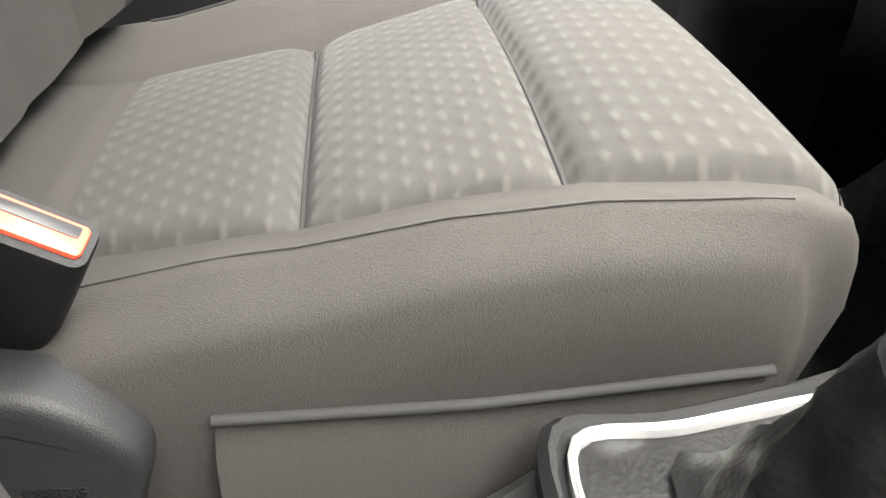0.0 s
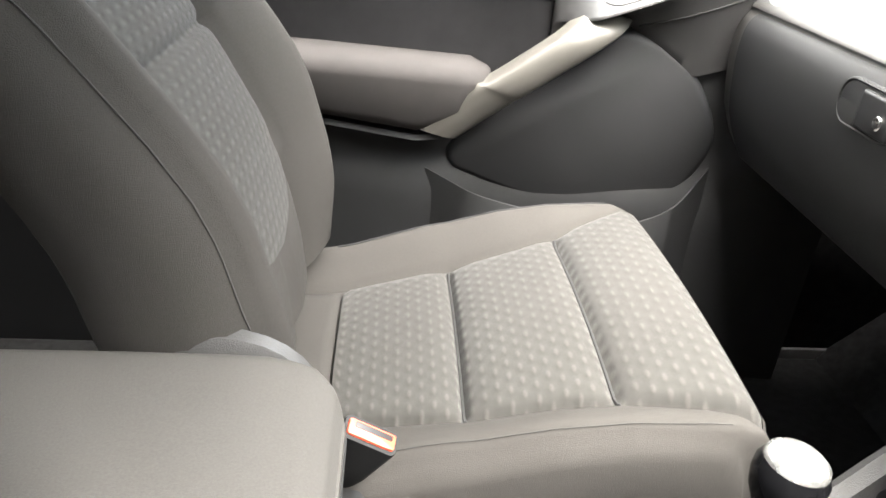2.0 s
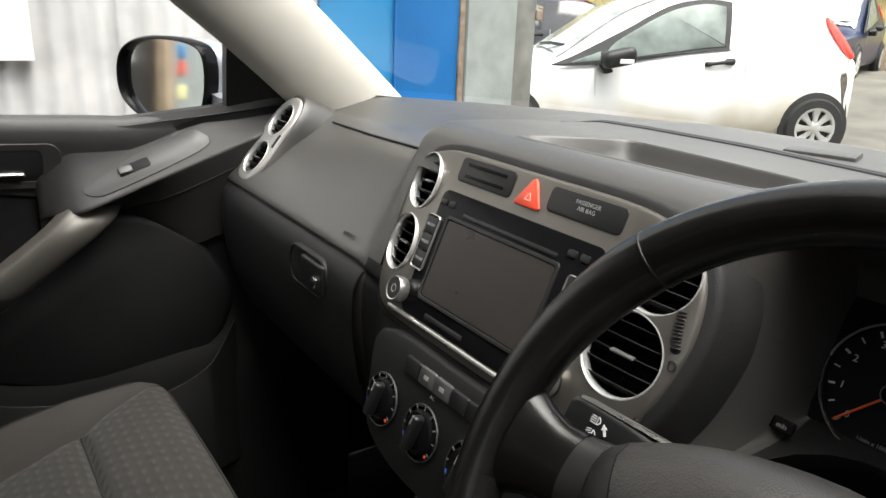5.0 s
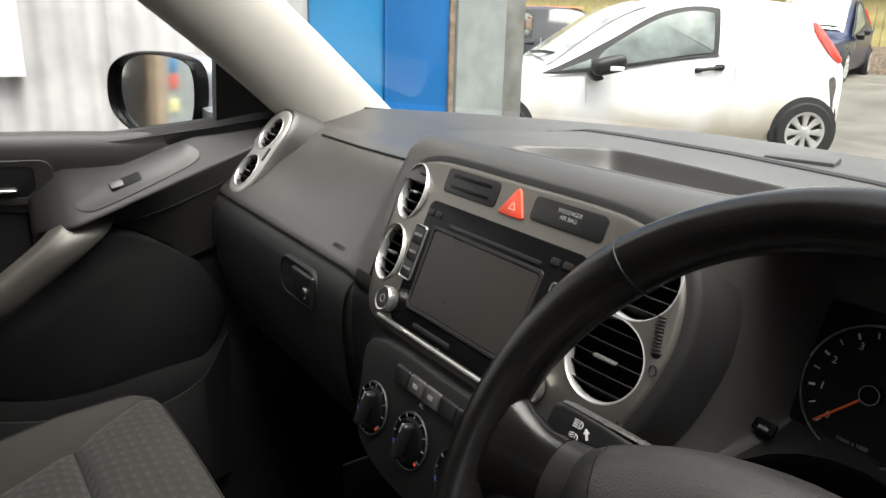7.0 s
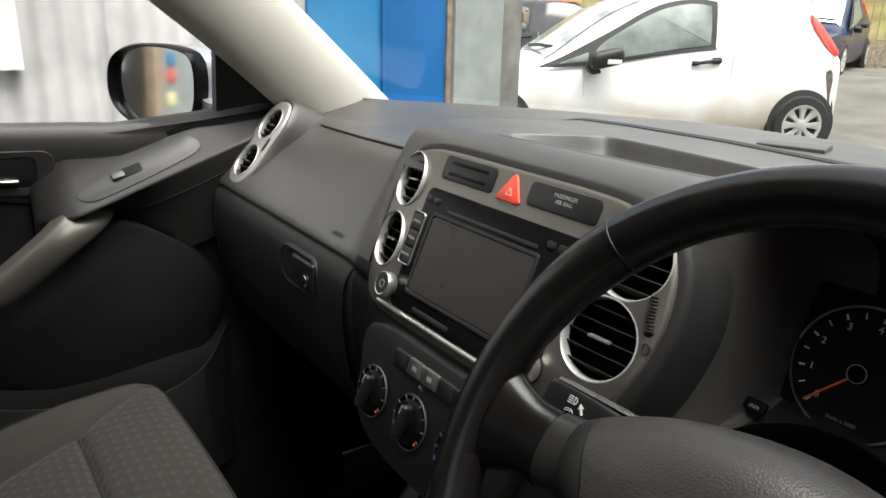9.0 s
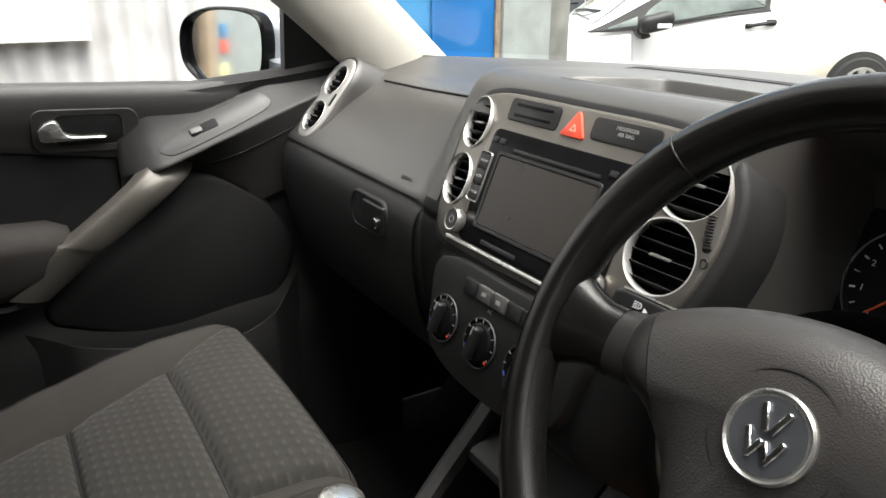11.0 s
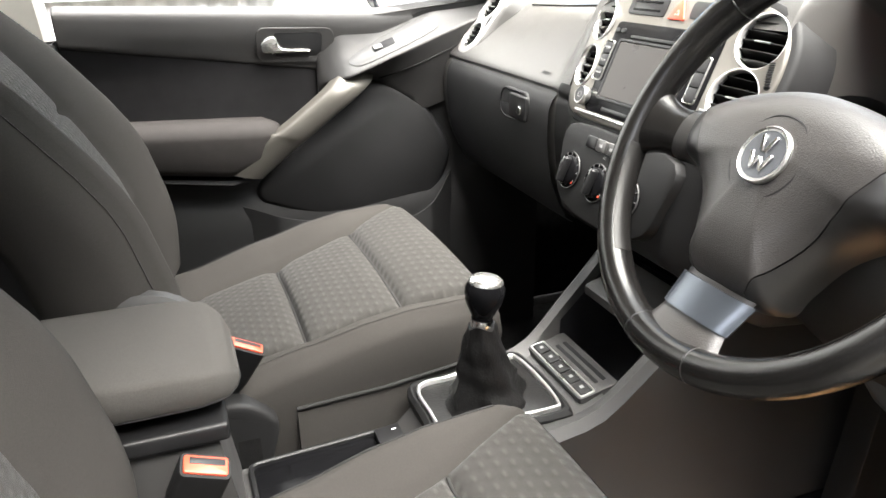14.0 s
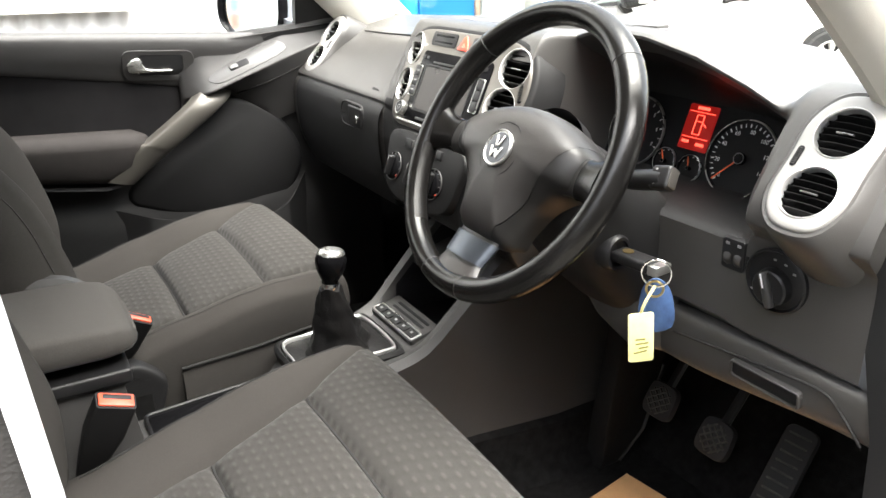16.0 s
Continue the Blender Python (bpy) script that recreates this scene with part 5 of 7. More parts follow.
def air_vent(name, m, r, parent, slats=5, label=""):
    """A round vent: bright ring, dark cup, curved slats and a bright tab on the middle one."""
    ring = lathe([(r * 0.950, -0.006), (r * 1.010, -0.006), (r * 1.034, 0.0024), (r * 1.022, 0.0040), (r * 0.995, 0.0042), (r * 0.968, 0.0030), (r * 0.952, 0.0005)], m, 44)
    v = part(name, ring, M["bright"], parent, label or "round air vent with a silver ring")
    part("vent_cup", lathe([(r * 0.962, 0.0), (r * 0.955, -0.004), (r * 0.94, -0.026), (0.0, -0.026)], m, 32), M["dialface"], v)
    for i in range(slats):
        y = r * (-0.68 + 1.36 * i / (slats - 1))
        w = 0.94 * math.sqrt(max(r * r - y * y, 0.0))
        rings = []
        for x in lin(-w, w, 9):
            bow = 0.0035 * (1 - (x / r) ** 2)
            q = [(-0.017, -0.0005), (-0.003, 0.0011), (0.0, 0.0008), (0.0004, 0.0), (-0.003, -0.0009), (-0.017, -0.0012)]
            rings.append([m @ Vector((x, y + 0.32 * d + h, d + bow - 0.003)) for d, h in q])
        part("slat", loft(rings), M["slat"], v)
    part("vent_fin", rbox(0.0014, r * 1.7, 0.010, m @ pose(0, 0, -0.018), 0.0004, 1), M["slat"], v)
    part("vent_tab", rbox(r * 0.62, 0.0020, 0.0050, m @ pose(0, 0.0002, 0.0005, 18, 0, 0), 0.0009), M["satin"], v, "silver vent tab")
    return v


bored(bezel, [bore(m, r) for m, r in CENTRE_VENTS])
bored(surround, [bore(m, r) for m, r in CENTRE_VENTS])
for m, r in CENTRE_VENTS:
    air_vent("air_vent", m, r, dash)
wm_ = CP @ pose(0.1795, -0.065, -0.0022, 0, 11, 12)
tw = part("vent_wheel", plate(rrect(0.0092, 0.033, 0.0045, 5), wm_, 0.0, 0.0052, 0.0005), M["dialface"], dash, "ridged black thumb wheel")
part("wheel_ribs", merged(*[rbox(0.0062, 0.0011, 0.003, wm_ @ pose(0, -0.0125 + 0.0025 * i, 0.0052 + 0.0022 * math.cos((i - 5) * 0.25)), 0.0003, 1) for i in range(11)]), M["black"], tw)
part("wheel_mark", frame_plate(rrect(0.0056, 0.0078, 0.0026, 4, 0, -0.0245), rrect(0.0042, 0.0064, 0.0019, 4, 0, -0.0245), wm_, 0.004, 0.0064, 0.0001), M["black"], tw)
# upper row
part("slot_panel", plate(rrect(0.080, 0.024, 0.005, 4, -0.0605, -0.0085), CP, 0.008, 0.0112, 0.0008), M["black"], dash, "black blank switch panel with slots")
for yy in (0.0, -0.011):
    part("slot", plate(rrect(0.058, 0.003, 0.0012, 3, -0.0605, yy - 0.003), CP, 0.0105, 0.0118, 0.0003), M["gloss"], dash)
tri = [(0.0045, 0.003), (0.0015, 0.001), (-0.012, -0.020), (-0.0105, -0.0225), (0.0185, -0.0225), (0.020, -0.020), (0.0075, 0.001)]
hz = part("hazard_switch", plate(tri, CP, 0.008, 0.0124, 0.0012), M["hazard"], dash, "red triangular hazard light switch")
tri2 = [(0.0045 + (x - 0.0045) * 0.28, y * 0.28 - 0.0105) for x, y in tri]
part("hazard_mark", frame_plate(tri2, [(0.0045 + (x - 0.0045) * 0.16, y * 0.16 - 0.0120) for x, y in tri], CP, 0.0120, 0.0127, 0.0001), mat("hazard_print", (0.75, 0.3, 0.22), 0.4), hz)
pab = part("airbag_panel", plate(rrect(0.083, 0.0215, 0.005, 4, 0.068, -0.0085), CP, 0.008, 0.0112, 0.0008), M["black"], dash, "black passenger airbag sign panel")
text_on("sign_text", "PASSENGER\nAIR BAG", 0.0052, CP @ pose(0.070, -0.0070, 0.0114), M["dim"], pab)

# radio
radio = part("radio", plate(rrect(0.216, 0.126, 0.009, 5, -0.003, -0.0945), CP, 0.0, 0.0114, 0.0012), M["gloss"], dash, "gloss black touch-screen car radio")
part("screen", plate(rrect(0.150, 0.076, 0.003, 3, -0.012, -0.0965), CP, 0.010, 0.0120, 0.0006), M["screen"], radio, "dark unlit screen", smooth=3)
part("screen_edge", frame_plate(rrect(0.158, 0.084, 0.004, 4, -0.012, -0.0965), rrect(0.151, 0.077, 0.003, 4, -0.012, -0.0965), CP, 0.010, 0.0128, 0.0006), M["black"], radio)
part("disc_slot", plate(rrect(0.13, 0.004, 0.0015, 3, -0.005, -0.050), CP, 0.010, 0.0122, 0.0004), M["black"], radio)
part("lower_slot", plate(rrect(0.06, 0.005, 0.0015, 3, -0.04, -0.150), CP, 0.010, 0.0120, 0.0004), M["black"], radio)
for s, cx in ((-1, -0.1085), (1, 0.0890)):
    fr = part("button_frame", frame_plate(rrect(0.021, 0.056, 0.004, 4, cx, -0.087), rrect(0.018, 0.053, 0.003, 4, cx, -0.087), CP, 0.010, 0.0136, 0.0008), M["satin"], radio, "thin silver button surround")
    for i, word in enumerate((("RADIO", "MEDIA", "PHONE"), ("MAP", "NAV", "TRAFFIC"))[s > 0]):
        b = part("button", plate(rrect(0.0175, 0.0165, 0.002, 3, cx, -0.0695 - 0.0175 * i), CP, 0.010, 0.0134, 0.001), M["black"], fr)
        if s < 0:
            text_on("button_word", word, 0.0042, CP @ pose(cx, -0.0695 - 0.0175 * i, 0.0135), M["dim"], fr)
    km_ = CP @ pose(-0.1165 if s < 0 else 0.0985, -0.1405, 0.010)
    kn = part("knob", lathe([(0.0122, 0.0), (0.0120, 0.011), (0.0108, 0.0125), (0.0, 0.0125)], km_, 30), M["black"], radio, "black rotary knob")
    part("knob_ring", lathe([(0.0122, 0.002), (0.0127, 0.004), (0.0127, 0.0115), (0.0118, 0.0132), (0.0106, 0.0128)], km_, 30), M["satin"], kn, "ribbed silver ring")
    part("knob_mark", frame_plate([(0.0042 * math.cos(radians(a)), 0.0042 * math.sin(radians(a))) for a in range(0, 360, 24)], [(0.0033 * math.cos(radians(a)), 0.0033 * math.sin(radians(a))) for a in range(0, 360, 24)], km_, 0.0125, 0.0128, 0.0001), M["dim"], kn)
for cx in (-0.104, -0.091, 0.074, 0.088):
    part("small_button", plate(rrect(0.010, 0.006, 0.0015, 3, cx, -0.044), CP, 0.010, 0.0126, 0.0006), M["black"], radio)
part("lower_trim", tube([CP @ Vector((x, -0.1605, 0.011)) for x in lin(-0.13, 0.13, 9)], 0.0022, 8), M["satin"], dash, "bright lower trim line")

# climate panel
AC = axes((0.4240, 0.0, 0.60), (0, -1, 0), (0.28, 0, 0.95))
acp = [(-0.118, 0.014), (-0.117, -0.045), (-0.102, -0.080), (-0.06, -0.096), (0.0, -0.100), (0.06, -0.096), (0.102, -0.080), (0.117, -0.045), (0.118, 0.014), (0.0, 0.020)]
# panel coloured near black for the shade it sits in
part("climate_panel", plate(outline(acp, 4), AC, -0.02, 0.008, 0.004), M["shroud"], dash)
for cx in (-0.083, -0.014, 0.055):
    m = AC @ pose(cx, -0.046, 0.008) @ Matrix.Diagonal((0.9, 0.9, 1, 1))
    d = part("climate_dial", lathe([(0.028, 0.0), (0.028, 0.003), (0.0265, 0.004), (0.025, 0.002), (0.0235, 0.003), (0.022, 0.006), (0.020, 0.007), (0.0, 0.007)], m, 36), M["gloss"], dash, "black rotary climate dial")
    part("dial_ring", lathe([(0.0282, 0.001), (0.0290, 0.0025), (0.0284, 0.0036), (0.0276, 0.0032)], m, 36), M["plastic"], d, "thin dark silver ring")
    part("dial_grip", rbox(0.009, 0.040, 0.012, m @ pose(0, 0, 0.011, 0, 0, -12), 0.004, 3), M["black"], d)
    part("dial_mark", rbox(0.0015, 0.010, 0.001, m @ pose(0.002, 0.015, 0.0172, 0, 0, -12), 0), M["dim"], d)
    for a in range(-120, 121, 30):
        part("dial_tick", rbox(0.0012, 0.004, 0.0006, m @ pose(0, 0, 0, 0, 0, a) @ pose(0, 0.0255, 0.0042), 0), M["print"], d)
    part("cold_mark", rbox(0.003, 0.003, 0.0006, m @ pose(0.0248 * math.cos(radians(205)), 0.0248 * math.sin(radians(205)), 0.0042), 0), mat("cold_blue", (0.03, 0.12, 0.6), 0.4), d)
    part("hot_mark", rbox(0.003, 0.003, 0.0006, m @ pose(0.0248 * math.cos(radians(-40)), 0.0248 * math.sin(radians(-40)), 0.0042), 0), M["hazard"], d)
for cx in (-0.050, -0.0255, -0.001, 0.0235, 0.048):
    cb = part("climate_button", plate(rrect(0.0235, 0.016, 0.002, 3, cx, 0.001), AC, 0.006, 0.0115, 0.0015), M["podgrey"] if -0.04 < cx < 0.01 else M["black"], dash)
    if -0.04 < cx < 0.01:
        part("button_mark", rbox(0.007, 0.004, 0.0004, AC @ pose(cx, 0.001, 0.0117), 0), M["dim"], cb)
text_on("panel_word", "AC", 0.0055, AC @ pose(-0.0135, -0.0125, 0.0082), M["dim"], dash)

def crease(y):
    return (interp(y, [(0.2, 0.532), (0.4, 0.555), (0.57, 0.578)]) + 0.006, y, interp(y, [(0.2, 0.765), (0.4, 0.7535), (0.57, 0.7455)]) + 0.0002)


part("pad_seam", tube([crease(y) for y in lin(0.235, 0.565, 24)], 0.0014, 6), M["seam"], dash)

# glovebox
glove = thing("glovebox", (0.46, 0.4, 0.42), "dark grained plastic glovebox lid with recessed latch", "glovebox")
# lid coloured darker for the shade under the dash
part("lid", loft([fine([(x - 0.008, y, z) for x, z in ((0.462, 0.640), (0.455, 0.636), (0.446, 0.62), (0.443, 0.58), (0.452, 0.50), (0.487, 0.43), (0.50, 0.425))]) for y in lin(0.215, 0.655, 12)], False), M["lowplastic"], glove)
gm = axes((0.4375, 0.335, 0.603), (0, -1, 0), (0.02, 0, 1))
gl = part("latch_recess", frame_plate(rrect(0.112, 0.052, 0.023, 6), rrect(0.104, 0.044, 0.020, 6), gm, -0.006, 0.002, 0.0015), M["lowplastic"], glove)
part("latch_shadow", plate(rrect(0.104, 0.044, 0.020, 6), gm, -0.006, 0.0008, 0.0004), M["black"], gl)
part("latch", rbox(0.060, 0.040, 0.008, gm @ pose(0.020, 0.0, 0.002), 0.0038, 3), M["black"], gl)
part("lock", lathe([(0.0075, 0.0), (0.0075, 0.0025), (0.006, 0.0035), (0.0, 0.0035)], gm @ pose(0.032, -0.004, 0.0058), 20), M["chrome"], gl, "chrome lock barrel")
text_on("embossed_word", "AIRBAG", 0.0085, axes((0.4635, 0.275, 0.6615), (0, -1, 0), (0.71, 0, 0.71)) @ pose(0, 0, 0.0006), M["black"], dash)

# end vents
for s in (1, -1):
    m = axes((0.512, 0.632 if s > 0 else -0.6465, 0.7085), (0, -1, 0), (0.62, 0, 0.785))
    pod_o = outline([(-0.02, 0.079), (0.022, 0.079), (0.043, 0.047), (0.043, 0.0), (0.042, -0.047), (0.022, -0.076), (-0.02, -0.076), (-0.042, -0.047), (-0.043, 0.0), (-0.043, 0.047)], 5)
    pod_body = [[m @ Vector((x * k - s * dx, y * ky + dy, h)) for x, y in pod_o] for k, ky, dx, dy, h in ((1.42, 1.22, 0.016, 0.004, -0.085), (1.36, 1.18, 0.012, 0.003, -0.05), (1.24, 1.12, 0.006, 0.001, -0.020), (1.14, 1.07, 0.002, 0, -0.004), (1.07, 1.035, 0, 0, 0.004), (1.02, 1.01, 0, 0, 0.0062), (0.96, 0.97, 0, 0, 0.0058))]
    ev = part("vent_pod", loft(pod_body), M["pad"], dash, smooth=60)
    ov = [(x * 0.94, y * 0.955) for x, y in pod_o]
    vf = part("vent_frame", soft_plate(ov, m, [(-0.004, 0.0), (0.0065, 0.0), (0.0085, 0.0012), (0.0095, 0.003), (0.0096, 0.008)]), M["ventsilver"], dash, "silver double vent frame", smooth=50)
    ends = [m @ pose(0, yy, 0.0065) for yy in (0.0355, -0.0335)]
    bored(ev, [bore(q, 0.0285) for q in ends])
    bored(vf, [bore(q, 0.0285) for q in ends])
    for q in ends:
        air_vent("air_vent", q, 0.0285, dash, 6 if s < 0 else 5)
    wm_ = m @ pose(s * 0.0315, 0.001, 0.0078)
    tw = part("vent_wheel", plate(rrect(0.007, 0.024, 0.0034, 5), wm_, 0.0, 0.0026, 0.0005), M["dialface"], dash, "ridged black thumb wheel")
    part("wheel_ribs", merged(*[rbox(0.005, 0.001, 0.002, wm_ @ pose(0, -0.009 + 0.0022 * i, 0.0030), 0.0002, 1) for i in range(9)]), M["podgrey"], tw)

part("rain_sensor", rbox(0.05, 0.07, 0.008, pose(0.854, -0.05, 0.7875, 0, 0, 20), 0.003), M["pad"], dash)


def dash_top(x, y):
    return interp(x, sorted(dash_profile(y)[:6]))


def slot_x(y):
    return interp(y, [(-0.30, 0.735), (-0.169, 0.776), (-0.004, 0.795), (0.134, 0.787), (0.234, 0.757), (0.30, 0.735)])


def tray_ring(k, drop, grow=0.0):
    out = []
    for (ax, ay), (bx, by) in zip(tray_o, tray_i):
        x, y = ax + (bx - ax) * k, ay + (by - ay) * k
        x, y = x + (x - 0.607) * grow, y + (y + 0.05) * grow
        out.append((x, y, dash_top(ax, ay) * (1 - drop) + 0.772 * drop + 0.0006))
    return out


tray = part("tray", loft([tray_ring(0, 0.03, 0.07), tray_ring(0, -0.004, 0.045), tray_ring(0, -0.012, 0.02), tray_ring(0, 0.0), tray_ring(0.05, 0.06), tray_ring(0.22, 0.34), tray_ring(0.45, 0.68), tray_ring(0.70, 0.90), tray_ring(0.88, 0.985), tray_ring(1.0, 1.0), tray_ring(1.0, 1.0, -0.97)], True, False), M["pad"], dash, "open tray moulded into the dash top", smooth=60)
# added grey plate: the sky's reflection on the tray floor
sheen_o = [(x + (0.617 - x) * 0.06, y + (-0.055 - y) * 0.06) for x, y in tray_i]
part("tray_sheen", plate(sheen_o, pose(0, 0, 0.7732), -0.001, 0.0012, 0.0005), M["podgrey"], tray, "grey plate for the sky's sheen on the ribbed tray floor")
part("floor_ribs", merged(*[rbox(0.040, 0.0016, 0.001, pose(0.618, -0.135 + 0.012 * i, 0.7747), 0.0003, 1) for i in range(14)]), M["podgrey"], tray)
part("defrost_slot", tube([(slot_x(y), y, dash_top(slot_x(y), y) + 0.0004) for y in lin(-0.29, 0.25, 40)], 0.0035, 8, False, 0.5), M["black"], dash)
part("defrost_lip", tube([(slot_x(y) + 0.008, y, dash_top(slot_x(y) + 0.008, y) + 0.001) for y in lin(-0.29, 0.25, 40)], 0.004, 8, False, 0.6), M["pad"], dash)

# instrument cluster
cl = thing("instrument_cluster", (0.65, -0.37, 0.60), "instrument cluster with white-ringed dials and red display", "instruments")
IC = axes((0.652, -0.352, 0.655), (0, -1, 0), (0.32, 0, 0.95))
part("cluster_face", plate(outline([(-0.175, -0.04), (-0.165, 0.05), (-0.10, 0.09), (0.0, 0.098), (0.10, 0.075), (0.17, 0.02), (0.165, -0.045), (0.0, -0.062)], 5), IC, -0.01, 0.0, 0.001), M["dialface"], cl)


def dial(cx, cy, r, a0, a1, ticks, numbers, needle, label):
    m = IC @ pose(cx, cy, 0.0)
    g = part("dial", lathe([(r, 0.0), (r, 0.004), (r * 0.985, 0.0055), (r * 0.955, 0.004), (r * 0.94, 0.0012), (0.0, 0.0012)], m, 48), M["dialface"], cl, label)
    part("dial_rim", lathe([(r * 0.965, 0.004), (r * 0.99, 0.0062), (r * 1.01, 0.006), (r * 1.02, 0.002)], m, 48), M["satin"], g, "pale metal rim")
    bms = []
    for i in range(ticks):
        a = a0 + (a1 - a0) * i / (ticks - 1)
        bms.append(rbox(0.0018 if i % 2 == 0 else 0.001, r * 0.09, 0.0006, m @ pose(0, 0, 0, 0, 0, a) @ pose(0, r * 0.86, 0.0016), 0))
    part("scale", merged(*bms), M["white"], g)
    for i, w in enumerate(numbers):
        a = radians(a0 + (a1 - a0) * i / (len(numbers) - 1) + 90)
        text_on("number", w, r * 0.155, m @ pose(0.71 * r * math.cos(a), 0.71 * r * math.sin(a), 0.0016), M["white"], g)
    nd = rbox(0.0019, r * 0.80, 0.0016, m @ pose(0, 0, 0, 0, 0, needle) @ pose(0, r * 0.5, 0.006), 0.0006, 1)
    part("needle", nd, M["needle"], g, "orange needle")
    part("needle_hub", merged(lathe([(r * 0.15, 0.002), (r * 0.15, 0.007), (r * 0.12, 0.009), (0.0, 0.009)], m, 24)), M["gloss"], g)
    part("hub_ring", lathe([(r * 0.128, 0.0084), (r * 0.136, 0.0090), (r * 0.146, 0.0084)], m, 24), M["dim"], g)
    return g


dial(-0.101, 0.0, 0.0535, 137, -111, 15, [str(i) for i in range(8)], 137, "rev counter")
text_on("scale_word", "1/min x 1000", 0.0046, IC @ pose(-0.103, -0.0405, 0.0016), M["dim"], cl)
dial(0.0915, -0.002, 0.0525, 137, -111, 27, ["0", "20", "40", "60", "80", "100", "120", "140"], 137, "speedometer")
dial(-0.030, -0.0315, 0.0195, 60, -60, 5, [], 30, "small temperature gauge")
dial(0.0167, -0.0325, 0.0195, 60, -60, 5, [], 20, "small fuel gauge")
dm = IC @ pose(0.0075, 0.0255, 0.0) @ Matrix.Diagonal((0.87, 0.83, 1, 1))
disp = part("red_display", plate(rrect(0.058, 0.078, 0.003, 3), dm, -0.002, 0.002, 0.0005), M["display"], cl, "glowing red information display")
icon = [rbox(0.05, 0.0012, 0.0006, dm @ pose(0, y, 0.0025), 0) for y in (0.026, -0.018)]
icon += [rbox(0.0015, 0.034, 0.0006, dm @ pose(x, 0.004, 0.0025), 0) for x in (-0.008, 0.006)]
icon += [rbox(0.014, 0.0015, 0.0006, dm @ pose(-0.001, y, 0.0025), 0) for y in (0.021, -0.012, 0.010)]
icon += [rbox(0.012, 0.0015, 0.0006, dm @ pose(0.010, 0.006, 0.0025, 0, 0, -35), 0), rbox(0.024, 0.005, 0.0006, dm @ pose(0, 0.033, 0.0025), 0), rbox(0.014, 0.005, 0.0006, dm @ pose(-0.016, -0.026, 0.0025), 0), rbox(0.016, 0.005, 0.0006, dm @ pose(0.014, -0.028, 0.0025), 0)]
part("display_marks", merged(*icon), M["displaylit"], disp)
for i, w in enumerate(("h", "min")):
    mk = axes((0.600, -0.183 - 0.0175 * i, 0.618), (0, -1, 0), (0.6, 0, 0.8)) @ pose(0, 0, 0.004)
    b = part("clock_button", rbox(0.0168, 0.011, 0.006, mk @ pose(0, 0, -0.003), 0.002, 3), M["gloss"], cl)
    text_on("button_word", w, 0.0058, mk @ pose(0, -0.001, 0.0004), M["dim"], cl)

# ---- steering wheel ----
WC, WT, WR = Vector((0.338, -0.348, 0.687)), radians(29), 0.1775
WM = axes(WC, (0, -1, 0), (math.sin(WT), 0, math.cos(WT)))
wheel = thing("steering_wheel", WC, "black leather three-spoke steering wheel, worn", "steering wheel")


def rim_r(a):
    """Thicker grips at ten-to-two."""
    return 0.0153 + 0.0014 * (math.exp(-((a - 40) / 16) ** 2) + math.exp(-((a - 140) / 16) ** 2))


n = 96
bm = tube([WM @ Vector((WR * math.cos(2 * math.pi * i / n), WR * math.sin(2 * math.pi * i / n), 0.0)) for i in range(n)], [rim_r(360 * i / n) for i in range(n)], 18, True, 1.1, tuple(WM.to_3x3() @ Vector((0, 0, 1))))
part("rim", bm, M["leather"], wheel, "black leather rim with sewn joints")
for a in (45.5, 136.5, 257, 281):
    q = WM @ pose(0, 0, 0, 0, 0, a) @ pose(WR, 0, 0, 90, 0, 0)
    rr0 = rim_r(a) * 1.01
    part("rim_seam", lathe([(rr0 * 0.985, -0.0008), (rr0 * 1.006, -0.0004), (rr0 * 1.006, 0.0004), (rr0 * 0.985, 0.0008)], q @ Matrix.Diagonal((1, 1.1, 1, 1)), 24), M["black"], wheel)
# perforated leather on the inner face of the grips
for mid in (-30, 210):
    rings = []
    for a in lin(mid - 20, mid + 20, 24):
        e = Vector((math.cos(radians(a)), math.sin(radians(a)), 0))
        r = rim_r(a % 360) + 0.0003
        rings.append([WM @ (e * (WR - r * math.cos(radians(p))) + Vector((0, 0, 1.1 * r * math.sin(radians(p))))) for p in lin(-30, 44, 12)])
    part("grip", loft(rings, False), M["perforated"], wheel, "perforated black leather grip", smooth=60)
# hub: shield shape
hub_o = outline([(-0.122, 0.018), (-0.098, 0.036), (-0.055, 0.053), (0.0, 0.061), (0.055, 0.053), (0.098, 0.036), (0.122, 0.018), (0.120, -0.016), (0.090, -0.031), (0.064, -0.055), (0.048, -0.09), (0.040, -0.112), (0.0, -0.116), (-0.040, -0.112), (-0.048, -0.09), (-0.064, -0.055), (-0.090, -0.031), (-0.120, -0.016)], 4)


def hub_ring(k, h):
    return [WM @ Vector((x * k + 0.004, y * k, h)) for x, y in hub_o]


def hub_shell(cuts):
    """The moulded hub, kept on the near side of each cut: (x, y, nx, ny) in the wheel's plane."""
    bm = loft([hub_ring(k, h) for k, h in ((0.96, -0.055), (1.0, -0.035), (0.985, -0.020), (0.94, -0.006), (0.86, 0.004), (0.74, 0.0105), (0.5, 0.016), (0.18, 0.0185))])
    for x, y, nx, ny in cuts:
        bmesh.ops.bisect_plane(bm, geom=bm.verts[:] + bm.edges[:] + bm.faces[:], plane_co=WM @ Vector((x, y, 0)), plane_no=WM.to_3x3() @ Vector((nx, ny, 0)), clear_outer=True)
    return bm


